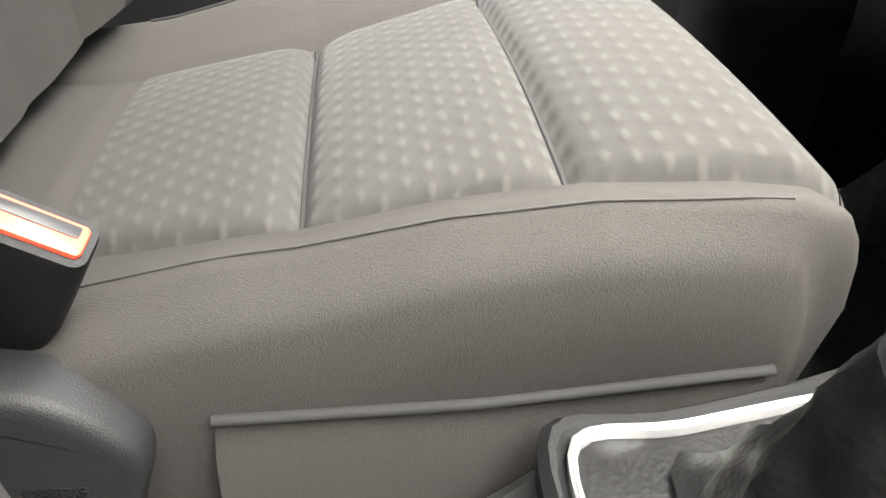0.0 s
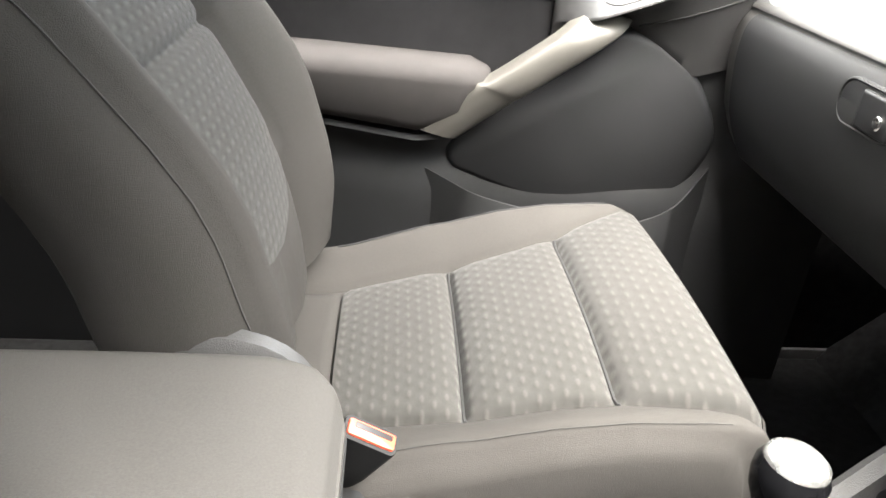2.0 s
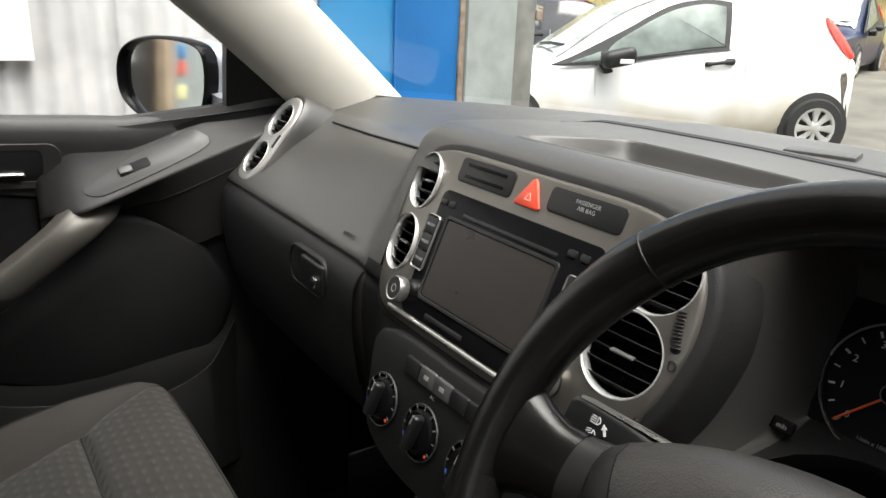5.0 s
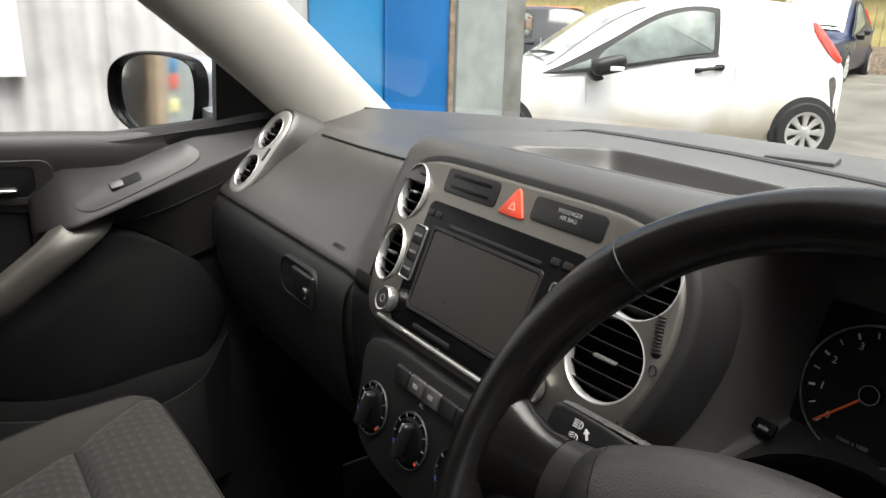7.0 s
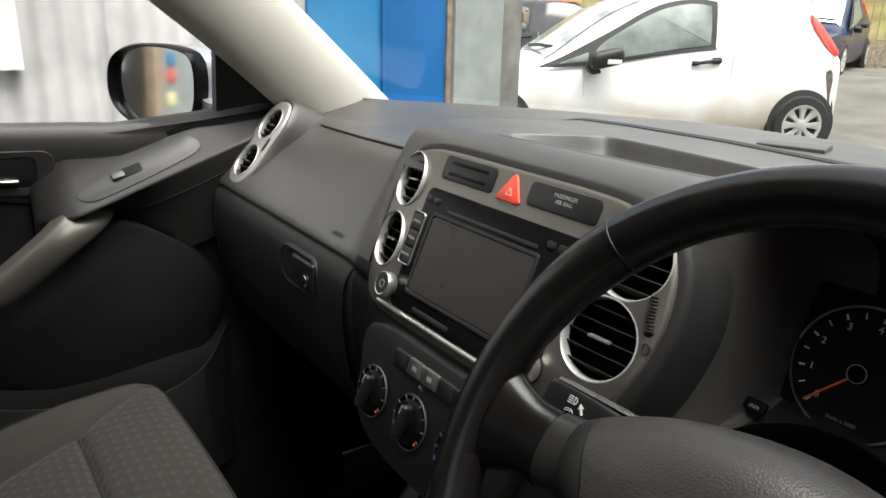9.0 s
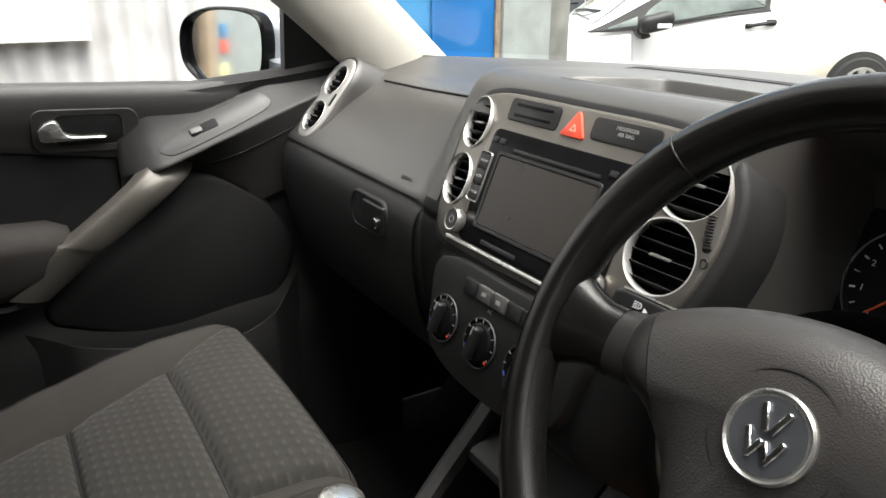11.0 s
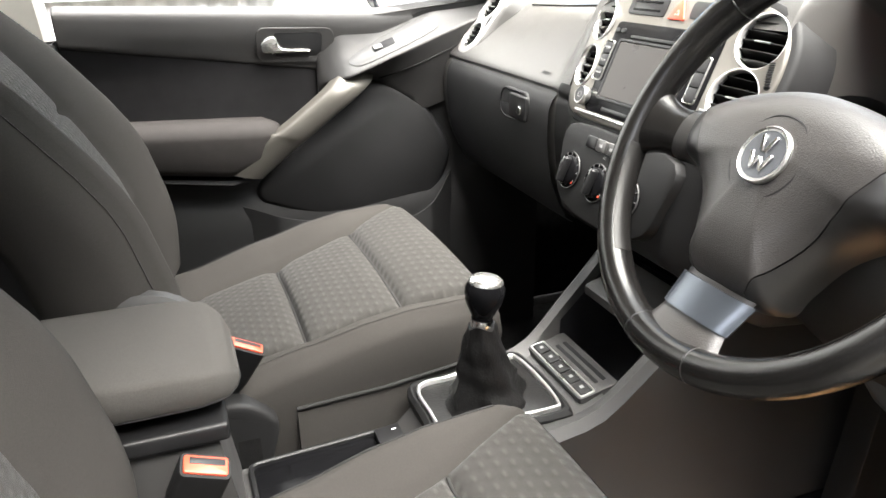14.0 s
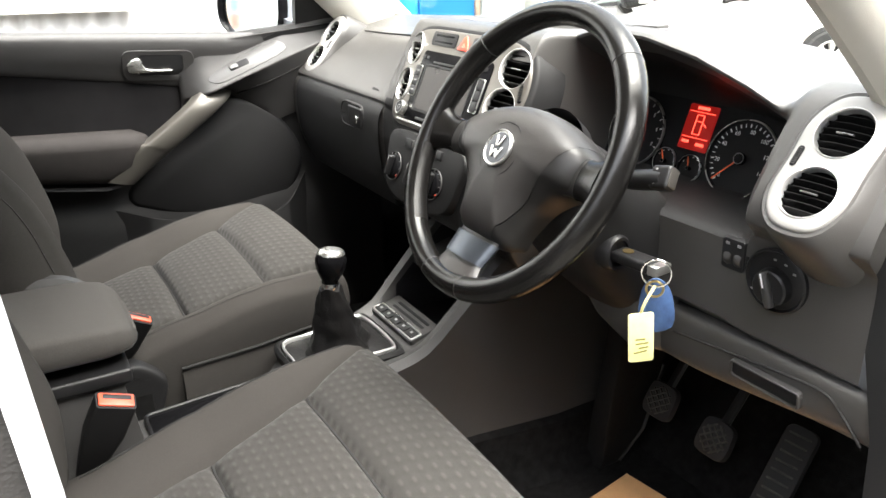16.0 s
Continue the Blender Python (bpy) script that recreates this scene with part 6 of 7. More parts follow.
part("airbag_cover", hub_shell([(0.110, 0.035, 0.88, -0.475), (-0.102, 0.035, -0.88, -0.475)]), M["hub"], wheel, "grained dark grey airbag cover")
for s in (-1, 1):
    part("spoke_cover", hub_shell([(s * 0.1068 + 0.004, 0.035, -s * 0.88, 0.475)]), M["spokeblack"], wheel, "smooth dark spoke cover")
lg = WM @ pose(0.005, -0.005, 0.0178) @ Matrix.Diagonal((0.80, 0.80, 1, 1))
badge = part("badge", lathe([(0.0295, 0.0), (0.0295, 0.003), (0.028, 0.0045), (0.0265, 0.003), (0.0, 0.003)], lg, 40), M["satin"], wheel, "round chrome badge")
part("badge_groove", lathe([(0.044, -0.003), (0.044, -0.0012), (0.0425, -0.0008), (0.042, -0.002)], lg, 40), M["black"], wheel)
part("badge_field", lathe([(0.0245, 0.0030), (0.0245, 0.0034), (0.0, 0.0034)], lg, 36), mat("badge_grey", (0.10, 0.105, 0.115), 0.25, metal=0.6), badge, "dark blue-grey field")
for wide, y0, w in ((0.0052, 0.0105, 0.0185), (0.0090, -0.0075, 0.0190)):
    bars = [rbox(0.0046, w, 0.002, lg @ pose(q * wide, y0, 0.0044, 0, 0, -q * 22), 0.0008, 1) for q in (-1, 1)]
    if y0 < 0:
        bars += [rbox(0.0044, 0.0125, 0.002, lg @ pose(q * 0.0031, -0.0085, 0.0046, 0, 0, q * 24), 0.0008, 1) for q in (-1, 1)]
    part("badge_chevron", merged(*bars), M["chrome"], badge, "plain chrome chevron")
# spokes
for s in (-1, 1):
    rings = []
    for i, t in enumerate(lin(0, 1, 9)):
        x = s * (0.066 + (0.162 - 0.066) * t)
        yc = interp(t, [(0, 0.004), (0.6, -0.003), (1, -0.004)])
        hh = interp(t, [(0, 0.032), (0.5, 0.024), (0.8, 0.022), (1, 0.032)])
        zc = interp(t, [(0, -0.022), (0.5, -0.018), (1, -0.004)])
        rings.append([WM @ Vector((x, yc + hh * math.cos(a), zc + 0.013 * math.sin(a))) for a in [2 * math.pi * k / 16 for k in range(16)]])
    part("spoke", loft(rings[:6]), M["spokeblack"], wheel, "smooth dark grey plastic spoke", smooth=60)
    wrap = [[p + (p - sum((Vector(q) for q in ring), Vector()) / len(ring)) * 0.035 for p in ring] for ring in rings[5:]]
    part("spoke_wrap", loft(wrap), M["leather"], wheel, "black leather spoke end", smooth=60)

low = []
for t in lin(0, 1, 8):
    y = -0.108 - 0.056 * t
    w = interp(t, [(0, 0.040), (0.5, 0.034), (1, 0.044)])
    low.append([WM @ Vector((w * math.cos(a) + 0.001, y, -0.016 + 0.014 * t + 0.010 * math.sin(a))) for a in [2 * math.pi * k / 18 for k in range(18)]])
part("lower_spoke", loft(low), M["hub"], wheel)
cap = []
for t in lin(0, 1, 6):
    y = -0.113 - 0.030 * t
    w = interp(t, [(0, 0.0425), (1, 0.0385)])
    cap.append([WM @ Vector((w * math.cos(a) + 0.001, y, -0.0145 + 0.008 * t + 0.0125 * math.sin(a))) for a in [2 * math.pi * k / 18 for k in range(18)]])
part("spoke_insert", loft(cap), M["brushed"], wheel, "brushed satin metal lower spoke insert")
part("hub_back", lathe([(0.075, -0.05), (0.07, -0.075), (0.055, -0.09), (0.0, -0.09)], WM, 32), M["black"], wheel)

# ---- steering column, stalks, key ----
col = thing("steering_column", (0.45, -0.35, 0.55), "dark plastic steering column shroud with stalks", "steering column")
rings = []
for d, hw, hh, dz in ((-0.062, 0.062, 0.045, 0.0), (-0.075, 0.080, 0.058, -0.004), (-0.13, 0.092, 0.072, -0.02), (-0.19, 0.095, 0.082, -0.035), (-0.27, 0.09, 0.085, -0.05)):
    rings.append([WM @ Vector((hw * math.copysign(abs(math.cos(a)) ** 0.6, math.cos(a)), dz + hh * math.copysign(abs(math.sin(a)) ** 0.7, math.sin(a)), d)) for a in [2 * math.pi * k / 28 for k in range(28)]])
part("shroud", loft(rings), M["lowplastic"], col)


def paddle(rows, h, d):
    """A flat stalk: rows of (x, y, z) in the wheel's own frame, with its height and thickness."""
    out = []
    for i, (x, y, z) in enumerate(rows):
        k = 1.0 if i < len(rows) - 1 else 0.86
        out.append([WM @ Vector((x, y + q[1], z + q[0])) for q in rrect(d * k, h * (0.62 + 0.38 * min(1, i / 3)) * k, min(d, h) * 0.3, 4)])
    return loft(out)


st = part("light_stalk", paddle([(-0.05, 0.008, -0.085), (-0.085, 0.012, -0.080), (-0.11, 0.0145, -0.074), (-0.14, 0.0155, -0.066), (-0.170, 0.016, -0.058), (-0.1765, 0.016, -0.056)], 0.031, 0.016), M["black"], col, "black indicator stalk", smooth=40)
part("stalk_band", loft([[WM @ Vector((x, 0.0305, z + d)) for d in (-0.0072, 0.0072)] + [WM @ Vector((x, 0.0322, z + d)) for d in (0.0066, -0.0066)] for x, z in ((-0.105, -0.0755), (-0.14, -0.066), (-0.172, -0.0575))]), M["satin"], st, "silver edge line")
st2 = part("wiper_stalk", tube(curve([WM @ Vector(p) for p in ((0.05, 0.012, -0.10), (0.11, 0.024, -0.097), (0.160, 0.036, -0.092))], 6), [0.008] * 5 + [0.011, 0.013, 0.014, 0.0145, 0.0145, 0.0145, 0.014, 0.012], 12, False, 0.85), M["black"], col, "black wiper stalk")
tip = WM @ pose(0.158, 0.0365, -0.0915, 0, 0, 12)
part("stalk_tip", rbox(0.026, 0.027, 0.018, tip, 0.005, 3), M["black"], st2, "black stalk paddle")
part("tip_cap", rbox(0.004, 0.022, 0.014, tip @ pose(0.0122, 0, 0), 0.0018, 2), M["silver"], st2, "silver stalk end")
part("wiper_marks", merged(*[rbox(0.003, 0.0022, 0.0004, tip @ pose(-0.005, -0.0085 + 0.0055 * i, 0.0092), 0) for i in range(4)]), M["dim"], st2)
ig = axes((0.440, -0.436, 0.562), (0.95, 0.1, 0.0), (0.0, 0.0, 1.0))
part("ignition_barrel", lathe([(0.024, -0.01), (0.024, 0.004), (0.021, 0.009), (0.017, 0.009), (0.016, 0.003), (0.0, 0.003)], ig, 28), M["black"], col)

key = thing("car_key", (0.44, -0.49, 0.57), "black car key in the ignition with ring and tags", "key")
part("key_head", rbox(0.03, 0.014, 0.062, ig @ pose(0, 0, 0.036), 0.006, 3), M["black"], key)
part("key_badge", lathe([(0.007, 0.0), (0.007, 0.001), (0.0, 0.001)], ig @ pose(0.0, 0.0075, 0.022, -90, 0, 0), 16), M["brass"], key)
part("key_cap", rbox(0.03, 0.013, 0.016, ig @ pose(0, 0, 0.068), 0.004), M["satin"], key, "silver key end cap")
kr = Vector((0.442, -0.506, 0.570))
part("split_ring", tube([kr + 0.017 * (math.cos(a) * Vector((0.5, -0.6, 0)).normalized() + math.sin(a) * Vector((0, 0, 1))) + Vector((0, 0, -0.012)) for a in [2 * math.pi * k / 28 for k in range(28)]], 0.0014, 6, True, 1, (0.7, 0.7, 0)), M["chrome"], key, "steel split ring")
TG = axes((0.432, -0.502, 0.474), (0.85, -0.5, 0.114), (-0.134, 0, 1))
part("yellow_tag", plate(rrect(0.031, 0.069, 0.004, 4), TG, -0.001, 0.001, 0.0005), M["tag"], key, "pale yellow plastic key tag")
part("tag_strap", tube(curve([TG @ Vector((0, 0.035, 0)), TG @ Vector((0.004, 0.05, 0.003)), kr + Vector((0, 0, -0.028))], 5), 0.0019, 8), M["tag"], key)
part("tag_marks", merged(*[rbox(0.012 + 0.004 * (i % 2), 0.0022, 0.0005, TG @ pose(-0.001 + 0.002 * (i % 3), -0.002 - 0.006 * i, 0.0012, 0, 0, 3 * i), 0) for i in range(4)]), mat("tag_ink", (0.25, 0.24, 0.06), 0.6), key)
FB = axes((0.466, -0.490, 0.505), (0.85, -0.5, 0.11), (-0.13, 0, 1))
part("blue_fob", plate(outline([(-0.019, -0.034), (-0.020, 0.012), (-0.010, 0.034), (0.006, 0.034), (0.019, 0.012), (0.020, -0.034)], 4), FB, -0.0016, 0.0016, 0.001), M["fob"], key, "worn blue leather fob")
part("brass_ring", tube([kr + Vector((0, 0, -0.032)) + 0.010 * (math.cos(a) * Vector((0.7, -0.7, 0)) + math.sin(a) * Vector((0, 0, 1))) for a in [2 * math.pi * k / 20 for k in range(20)]], 0.0016, 6, True, 1, (0.7, 0.7, 0)), M["brass"], key)

# ---- driver's lower dash ----
LD = axes((0.515, -0.592, 0.572), (0, -1, 0), (-0.08, 0, 1))
sw = part("light_switch", lathe([(0.038, -0.004), (0.038, 0.003), (0.0358, 0.0045), (0.0335, 0.001), (0.032, 0.002), (0.0, 0.002)], LD @ pose(0.02, 0.001, 0.002), 40), M["black"], dash, "round black headlamp switch")
part("switch_knob", lathe([(0.022, 0.0), (0.021, 0.010), (0.019, 0.012), (0.0, 0.012)], LD @ pose(0.02, -0.005, 0.004), 30), M["black"], sw)
part("switch_grip", rbox(0.010, 0.042, 0.010, LD @ pose(0.02, -0.005, 0.018, 0, 0, 18), 0.004, 3), M["plastic"], sw)
part("grip_line", rbox(0.0016, 0.016, 0.001, LD @ pose(0.0165, 0.006, 0.0234, 0, 0, 18), 0), M["white"], sw)
for a in (95, 70, 45, 205):
    part("switch_mark", rbox(0.0035, 0.0022, 0.0006, LD @ pose(0.02 + 0.031 * math.cos(radians(a)), -0.005 + 0.031 * math.sin(radians(a)), 0.0045), 0), M["dim"], sw)
lv = part("level_switch", plate(rrect(0.031, 0.038, 0.004, 4, -0.038, 0.012), LD, -0.01, 0.003, 0.001), M["black"], dash, "black headlamp level switch")
for dx in (-0.007, 0.007):
    part("level_wheel", lathe([(0.001, -0.005), (0.011, -0.005), (0.012, 0.0), (0.011, 0.005), (0.001, 0.005)], LD @ pose(-0.038 + dx, 0.006, -0.006, 0, 90, 0), 18), M["plastic"], lv)
part("level_marks", merged(*[rbox(0.005, 0.0035, 0.0006, LD @ pose(-0.038 + dx, 0.025, 0.0033), 0) for dx in (-0.008, 0.008)]), M["dim"], lv)
knee = part("knee_panel", loft([fine([(x, y, z + (0.5 - z) * 0.22 * smooth01(-0.48, -0.74, y)) for x, z in ((0.60, 0.50), (0.526, 0.481), (0.5205, 0.476), (0.5192, 0.466), (0.522, 0.43), (0.527, 0.405), (0.55, 0.395), (0.95, 0.39))]) for y in lin(-0.752, -0.40, 14)], False), M["pad"], dash)
KM = axes((0.5190, -0.616, 0.443), (0, -1, 0), (-0.2, 0, 1))
kf = part("tray_pull", frame_plate(rrect(0.094, 0.024, 0.006, 4), rrect(0.087, 0.018, 0.004, 4), KM, -0.012, 0.004, 0.001), M["plastic"], knee)
part("tray_pull_recess", plate(rrect(0.087, 0.018, 0.004, 4), KM, -0.012, 0.001, 0.0005), M["black"], kf)
part("lid_seam", tube(curve([(0.5215, -0.475, 0.447), (0.5195, -0.56, 0.457), (0.5185, -0.655, 0.4675), (0.5185, -0.690, 0.4665), (0.5205, -0.710, 0.450), (0.5245, -0.732, 0.424)], 8), 0.0016, 6), M["seam"], knee)
kp = part("kick_panel", loft([[(x, -0.758, 0.02), (x, -0.755, 0.20), (x, -0.750, 0.36), (x, -0.742, 0.44), (x, -0.726, 0.50), (x, -0.707, 0.57), (x, -0.700, 0.63), (x, -0.712, 0.70), (x, -0.735, 0.74), (x, -0.80, 0.74), (x, -0.80, 0.02)] for x in lin(0.519, 0.95, 5)]), M["lowplastic"])
tagged(kp, "dark plastic kick panel beside the driver footwell", "trim", kind="structure")
kp2 = part("kick_panel_left", loft([[(x, 0.758, 0.0), (x, 0.742, 0.02), (x, 0.738, 0.30), (x, 0.735, 0.62), (x, 0.75, 0.70), (x, 0.765, 0.70), (x, 0.765, 0.0)] for x in lin(0.665, 0.98, 5)]), M["carpet"])
tagged(kp2, "dark kick panel beside the passenger footwell", "trim", kind="structure")

# pedals
pedal_set = [("clutch_pedal", -0.281, 0.747, 0.155), ("brake_pedal", -0.405, 0.745, 0.150)]
for nm, y, x, z in pedal_set:
    pd = thing(nm, (x, y, z - 0.05), "black rubber pedal with a cross-hatched worn pad", "pedal", group="pedals")
    m = axes((x, y, z), (0, -1, 0), (0.45, 0, 0.9))
    part("pad", plate(outline([(-0.028, -0.027), (-0.031, 0.008), (-0.022, 0.030), (0.022, 0.030), (0.031, 0.008), (0.028, -0.027), (0.0, -0.032)], 4), m, -0.008, 0.006, 0.003), M["tyre"], pd)
    ribs = [rbox(w, 0.003, 0.004, m @ pose(0, 0, 0.007, 0, 0, a) @ pose(0, o, 0), 0.001, 1) for a in (42, -42) for o, w in ((-0.021, 0.030), (-0.0105, 0.044), (0.0, 0.050), (0.0105, 0.044), (0.021, 0.030))]
    part("grip_ribs", merged(*ribs), M["worn"], pd, "worn grey rubber ribs")
    part("arm", tube(curve([(x + 0.012, y, z + 0.01), (x + 0.06, y - 0.012, z + 0.12), (x + 0.09, y - 0.02, z + 0.28)], 6), 0.010, 8, False, 0.6), M["black"], pd)
ap = thing("accelerator_pedal", (0.70, -0.56, 0.02), "long black floor-hinged accelerator pedal", "pedal", group="pedals")
m = axes((0.747, -0.526, 0.142), (0.12, -1, 0), (0.61, 0.09, 0.785))
part("hinge_block", loft([[(x - w, -0.55, z), (x + w, -0.55, z), (x + w, -0.505, z), (x - w, -0.505, z)] for x, w, z in ((0.705, 0.03, 0.0), (0.70, 0.022, 0.045), (0.695, 0.012, 0.07))]), M["black"], ap)
part("pad", plate(rrect(0.052, 0.19, 0.014, 5), m, -0.008, 0.006, 0.003), M["tyre"], ap)
part("grip_ribs", merged(*[rbox(0.036, 0.0035, 0.003, m @ pose(0, -0.08 + 0.016 * i, 0.0065), 0.001, 1) for i in range(11)]), M["worn"], ap)
rest = thing("foot_rest", (0.6, -0.2, 0.0), "dark plastic panel edge beside the clutch foot rest", "foot rest")
part("rest_panel", plate([(0.70, 0.40), (0.683, 0.218), (0.667, 0.095), (0.663, 0.004), (0.705, 0.004), (0.762, 0.06), (0.798, 0.183), (0.84, 0.40)], axes((0, -0.22, 0), (1, 0, 0), (0, 0, 1)), -0.03, 0.012, 0.004), M["lowplastic"], rest)
card = thing("cardboard_sheet", (0.62, -0.36, 0.004), "sheet of brown card lying on the driver footwell carpet", "card")
part("sheet", rbox(0.30, 0.24, 0.003, pose(0.557, -0.415, 0.012, 0, 0, 8.7), 0.0005, 1), M["card"], card)

# ---- centre console ----
con = thing("centre_console", (0.1, 0.0, 0.0), "dark grey plastic centre console with gear lever", "console")


def con_ring(x):
    top = interp(x, [(-0.45, 0.20), (-0.09, 0.205), (0.12, 0.215), (0.16, 0.262), (0.33, 0.272), (0.392, 0.296), (0.404, 0.25), (0.60, 0.255)])
    edge = interp(x, [(-0.45, 0.19), (-0.09, 0.195), (0.12, 0.20), (0.18, 0.25), (0.25, 0.264), (0.33, 0.284), (0.364, 0.300), (0.40, 0.338), (0.44, 0.378), (0.49, 0.435), (0.60, 0.5), (0.95, 0.52)])
    w = interp(x, [(-0.45, 0.085), (0.0, 0.085), (0.15, 0.088), (0.30, 0.105), (0.42, 0.118), (0.60, 0.12)])
    lo = interp(x, [(-0.45, 0.09), (0.15, 0.10), (0.40, 0.14), (0.6, 0.17)])
    pts = [(-lo - 0.02, 0.0), (-lo, 0.03), (-w - 0.006, edge - 0.05), (-w - 0.004, edge - 0.012), (-w + 0.008, edge), (-w + 0.024, edge - 0.004), (-w + 0.032, top)]
    return [(x, y, z) for y, z in pts] + [(x, -y, z) for y, z in reversed(pts)]


part("console_body", loft([con_ring(x) for x in lin(-0.45, 0.60, 44) + lin(0.62, 0.97, 8)]), M["plastic"], con)
# gear surround
GS = axes((0.248, 0.008, 0.2745), (0, -1, 0), (1, 0, 0.06))
go = outline([(-0.062, -0.082), (-0.066, -0.03), (-0.078, 0.06), (-0.066, 0.078), (0.0, 0.082), (0.060, 0.078), (0.070, 0.06), (0.060, -0.03), (0.054, -0.082), (0.0, -0.088)], 5)
gi = [(x * 0.945, y * 0.957) for x, y in go]
part("gear_surround", frame_plate(go, gi, GS, -0.01, 0.006, 0.0025), M["bright"], con, "bright silver gear lever surround")
part("gear_collar", frame_plate([(x * 1.20, y * 1.13) for x, y in go], [(x * 1.0, y * 1.0) for x, y in go], GS, -0.016, 0.002, 0.0055), M["shroud"], con, "padded dark collar round the surround")
part("gear_well", plate(gi, GS, -0.01, -0.002, 0.0005), M["boot"], con)
lev = thing("gear_lever", (0.24, 0.0, 0.27), "black and chrome gear knob on a leather boot", "gear lever")
bootr = []
ax0, ax1 = Vector((0.245, 0.004, 0.272)), Vector((0.226, -0.018, 0.400))
for i, t in enumerate(lin(0, 1, 15)):
    c = ax0.lerp(ax1, t)
    r = interp(t, [(0, 0.052), (0.10, 0.045), (0.3, 0.036), (0.55, 0.029), (0.8, 0.021), (1, 0.015)])
    ring = []
    for k in range(28):
        a = 2 * math.pi * k / 28
        f = 1 + 0.10 * math.sin(4 * a + 3 * t) * (1 - t) + 0.06 * math.sin(7 * a + 9 * t) + 0.05 * math.sin(22 * t + a)
        ring.append((c.x + r * f * 1.15 * math.cos(a), c.y + r * f * math.sin(a), c.z + 0.004 * math.sin(3 * a + 8 * t)))
    bootr.append(ring)
part("boot", loft(bootr), M["boot"], lev, "creased black leather boot")
km = axes(ax1, (0, -1, 0), (1, 0, -0.1))
kn = part("knob", lathe([(0.0, -0.004), (0.0135, -0.004), (0.0135, 0.014), (0.016, 0.018), (0.023, 0.032), (0.0255, 0.044), (0.0255, 0.052), (0.022, 0.060), (0.0, 0.062)], km, 36), M["gloss"], lev, "gloss black gear knob")
part("knob_cap", lathe([(0.0225, 0.0585), (0.0215, 0.0625), (0.018, 0.0655), (0.012, 0.0668), (0.0, 0.067)], km, 36), M["satin"], kn, "satin chrome knob cap")
part("collar", lathe([(0.0142, 0.0), (0.0146, 0.001), (0.0146, 0.009), (0.0142, 0.010)], km, 28), M["chrome"], kn, "chrome collar")
# button strip and slots
BS = axes((0.378, 0.010, 0.2905), (0, -1, 0), (1, 0, 0.22))
bsp = part("button_strip", plate(rrect(0.155, 0.062, 0.006, 4), BS, -0.012, 0.005, 0.002), M["plastic"], con)
part("strip_edge", frame_plate(rrect(0.15, 0.024, 0.004, 4, 0, -0.016), rrect(0.144, 0.019, 0.003, 4, 0, -0.016), BS, 0.003, 0.0065, 0.0008), M["satin"], bsp, "thin silver edging")
for i in range(5):
    part("button", plate(rrect(0.026, 0.017, 0.002, 3, -0.058 + 0.029 * i, -0.016), BS, 0.003, 0.0074, 0.0012), M["lowplastic"], bsp)
    part("button_mark", rbox(0.006, 0.005, 0.0004, BS @ pose(-0.058 + 0.029 * i, -0.016, 0.0079), 0), M["dim"], bsp)
for yy in (0.006, 0.018):
    part("card_slot", plate(rrect(0.112, 0.0062, 0.002, 3, 0.004, yy), BS, 0.003, 0.0056, 0.0003), M["dialface"], bsp)
# open tray under the climate panel
part("tray_box", loft([[(x, -0.085, z), (x, 0.085, z)] for x, z in ((0.398, 0.297), (0.408, 0.262), (0.56, 0.27), (0.60, 0.36), (0.53, 0.40))], False), M["dialface"], con)
part("tray_hood", loft([[(x, -0.086, z - 0.012), (x, -0.085, z), (x, 0.085, z), (x, 0.086, z - 0.012)] for x, z in ((0.440, 0.374), (0.444, 0.378), (0.47, 0.386), (0.52, 0.400))]), M["plastic"], con, "smooth grey hood over the open tray")
# cup holders
ch = part("cup_tray", frame_plate(rrect(0.13, 0.215, 0.012, 5), rrect(0.118, 0.203, 0.008, 5), axes((0.03, 0.0, 0.212), (0, -1, 0), (1, 0, 0.05)), -0.006, 0.006, 0.002), M["black"], con)
part("cup_floor", plate(rrect(0.118, 0.203, 0.008, 5), axes((0.03, 0.0, 0.212), (0, -1, 0), (1, 0, 0.05)), -0.006, -0.001, 0.0005), M["gloss"], ch)
ps = part("socket_panel", rbox(0.055, 0.045, 0.012, axes((0.118, 0.03, 0.222), (0, -1, 0), (1, 0, 0.1)), 0.003), M["black"], con)
for dx in (-0.015, 0.012):
    part("socket_mark", rbox(0.0025, 0.006, 0.0006, axes((0.118, 0.03, 0.222), (0, -1, 0), (1, 0, 0.1)) @ pose(dx, 0.004, 0.0064), 0), M["white"], ps)
part("socket_tab", rbox(0.02, 0.006, 0.006, axes((0.128, 0.012, 0.232), (0, -1, 0), (1, 0, 0.1)), 0.002), M["chrome"], ps)

# armrest and its box
ar = thing("armrest", (-0.25, 0.0, 0.2), "grey cloth centre armrest lid on a dark plastic box", "armrest")


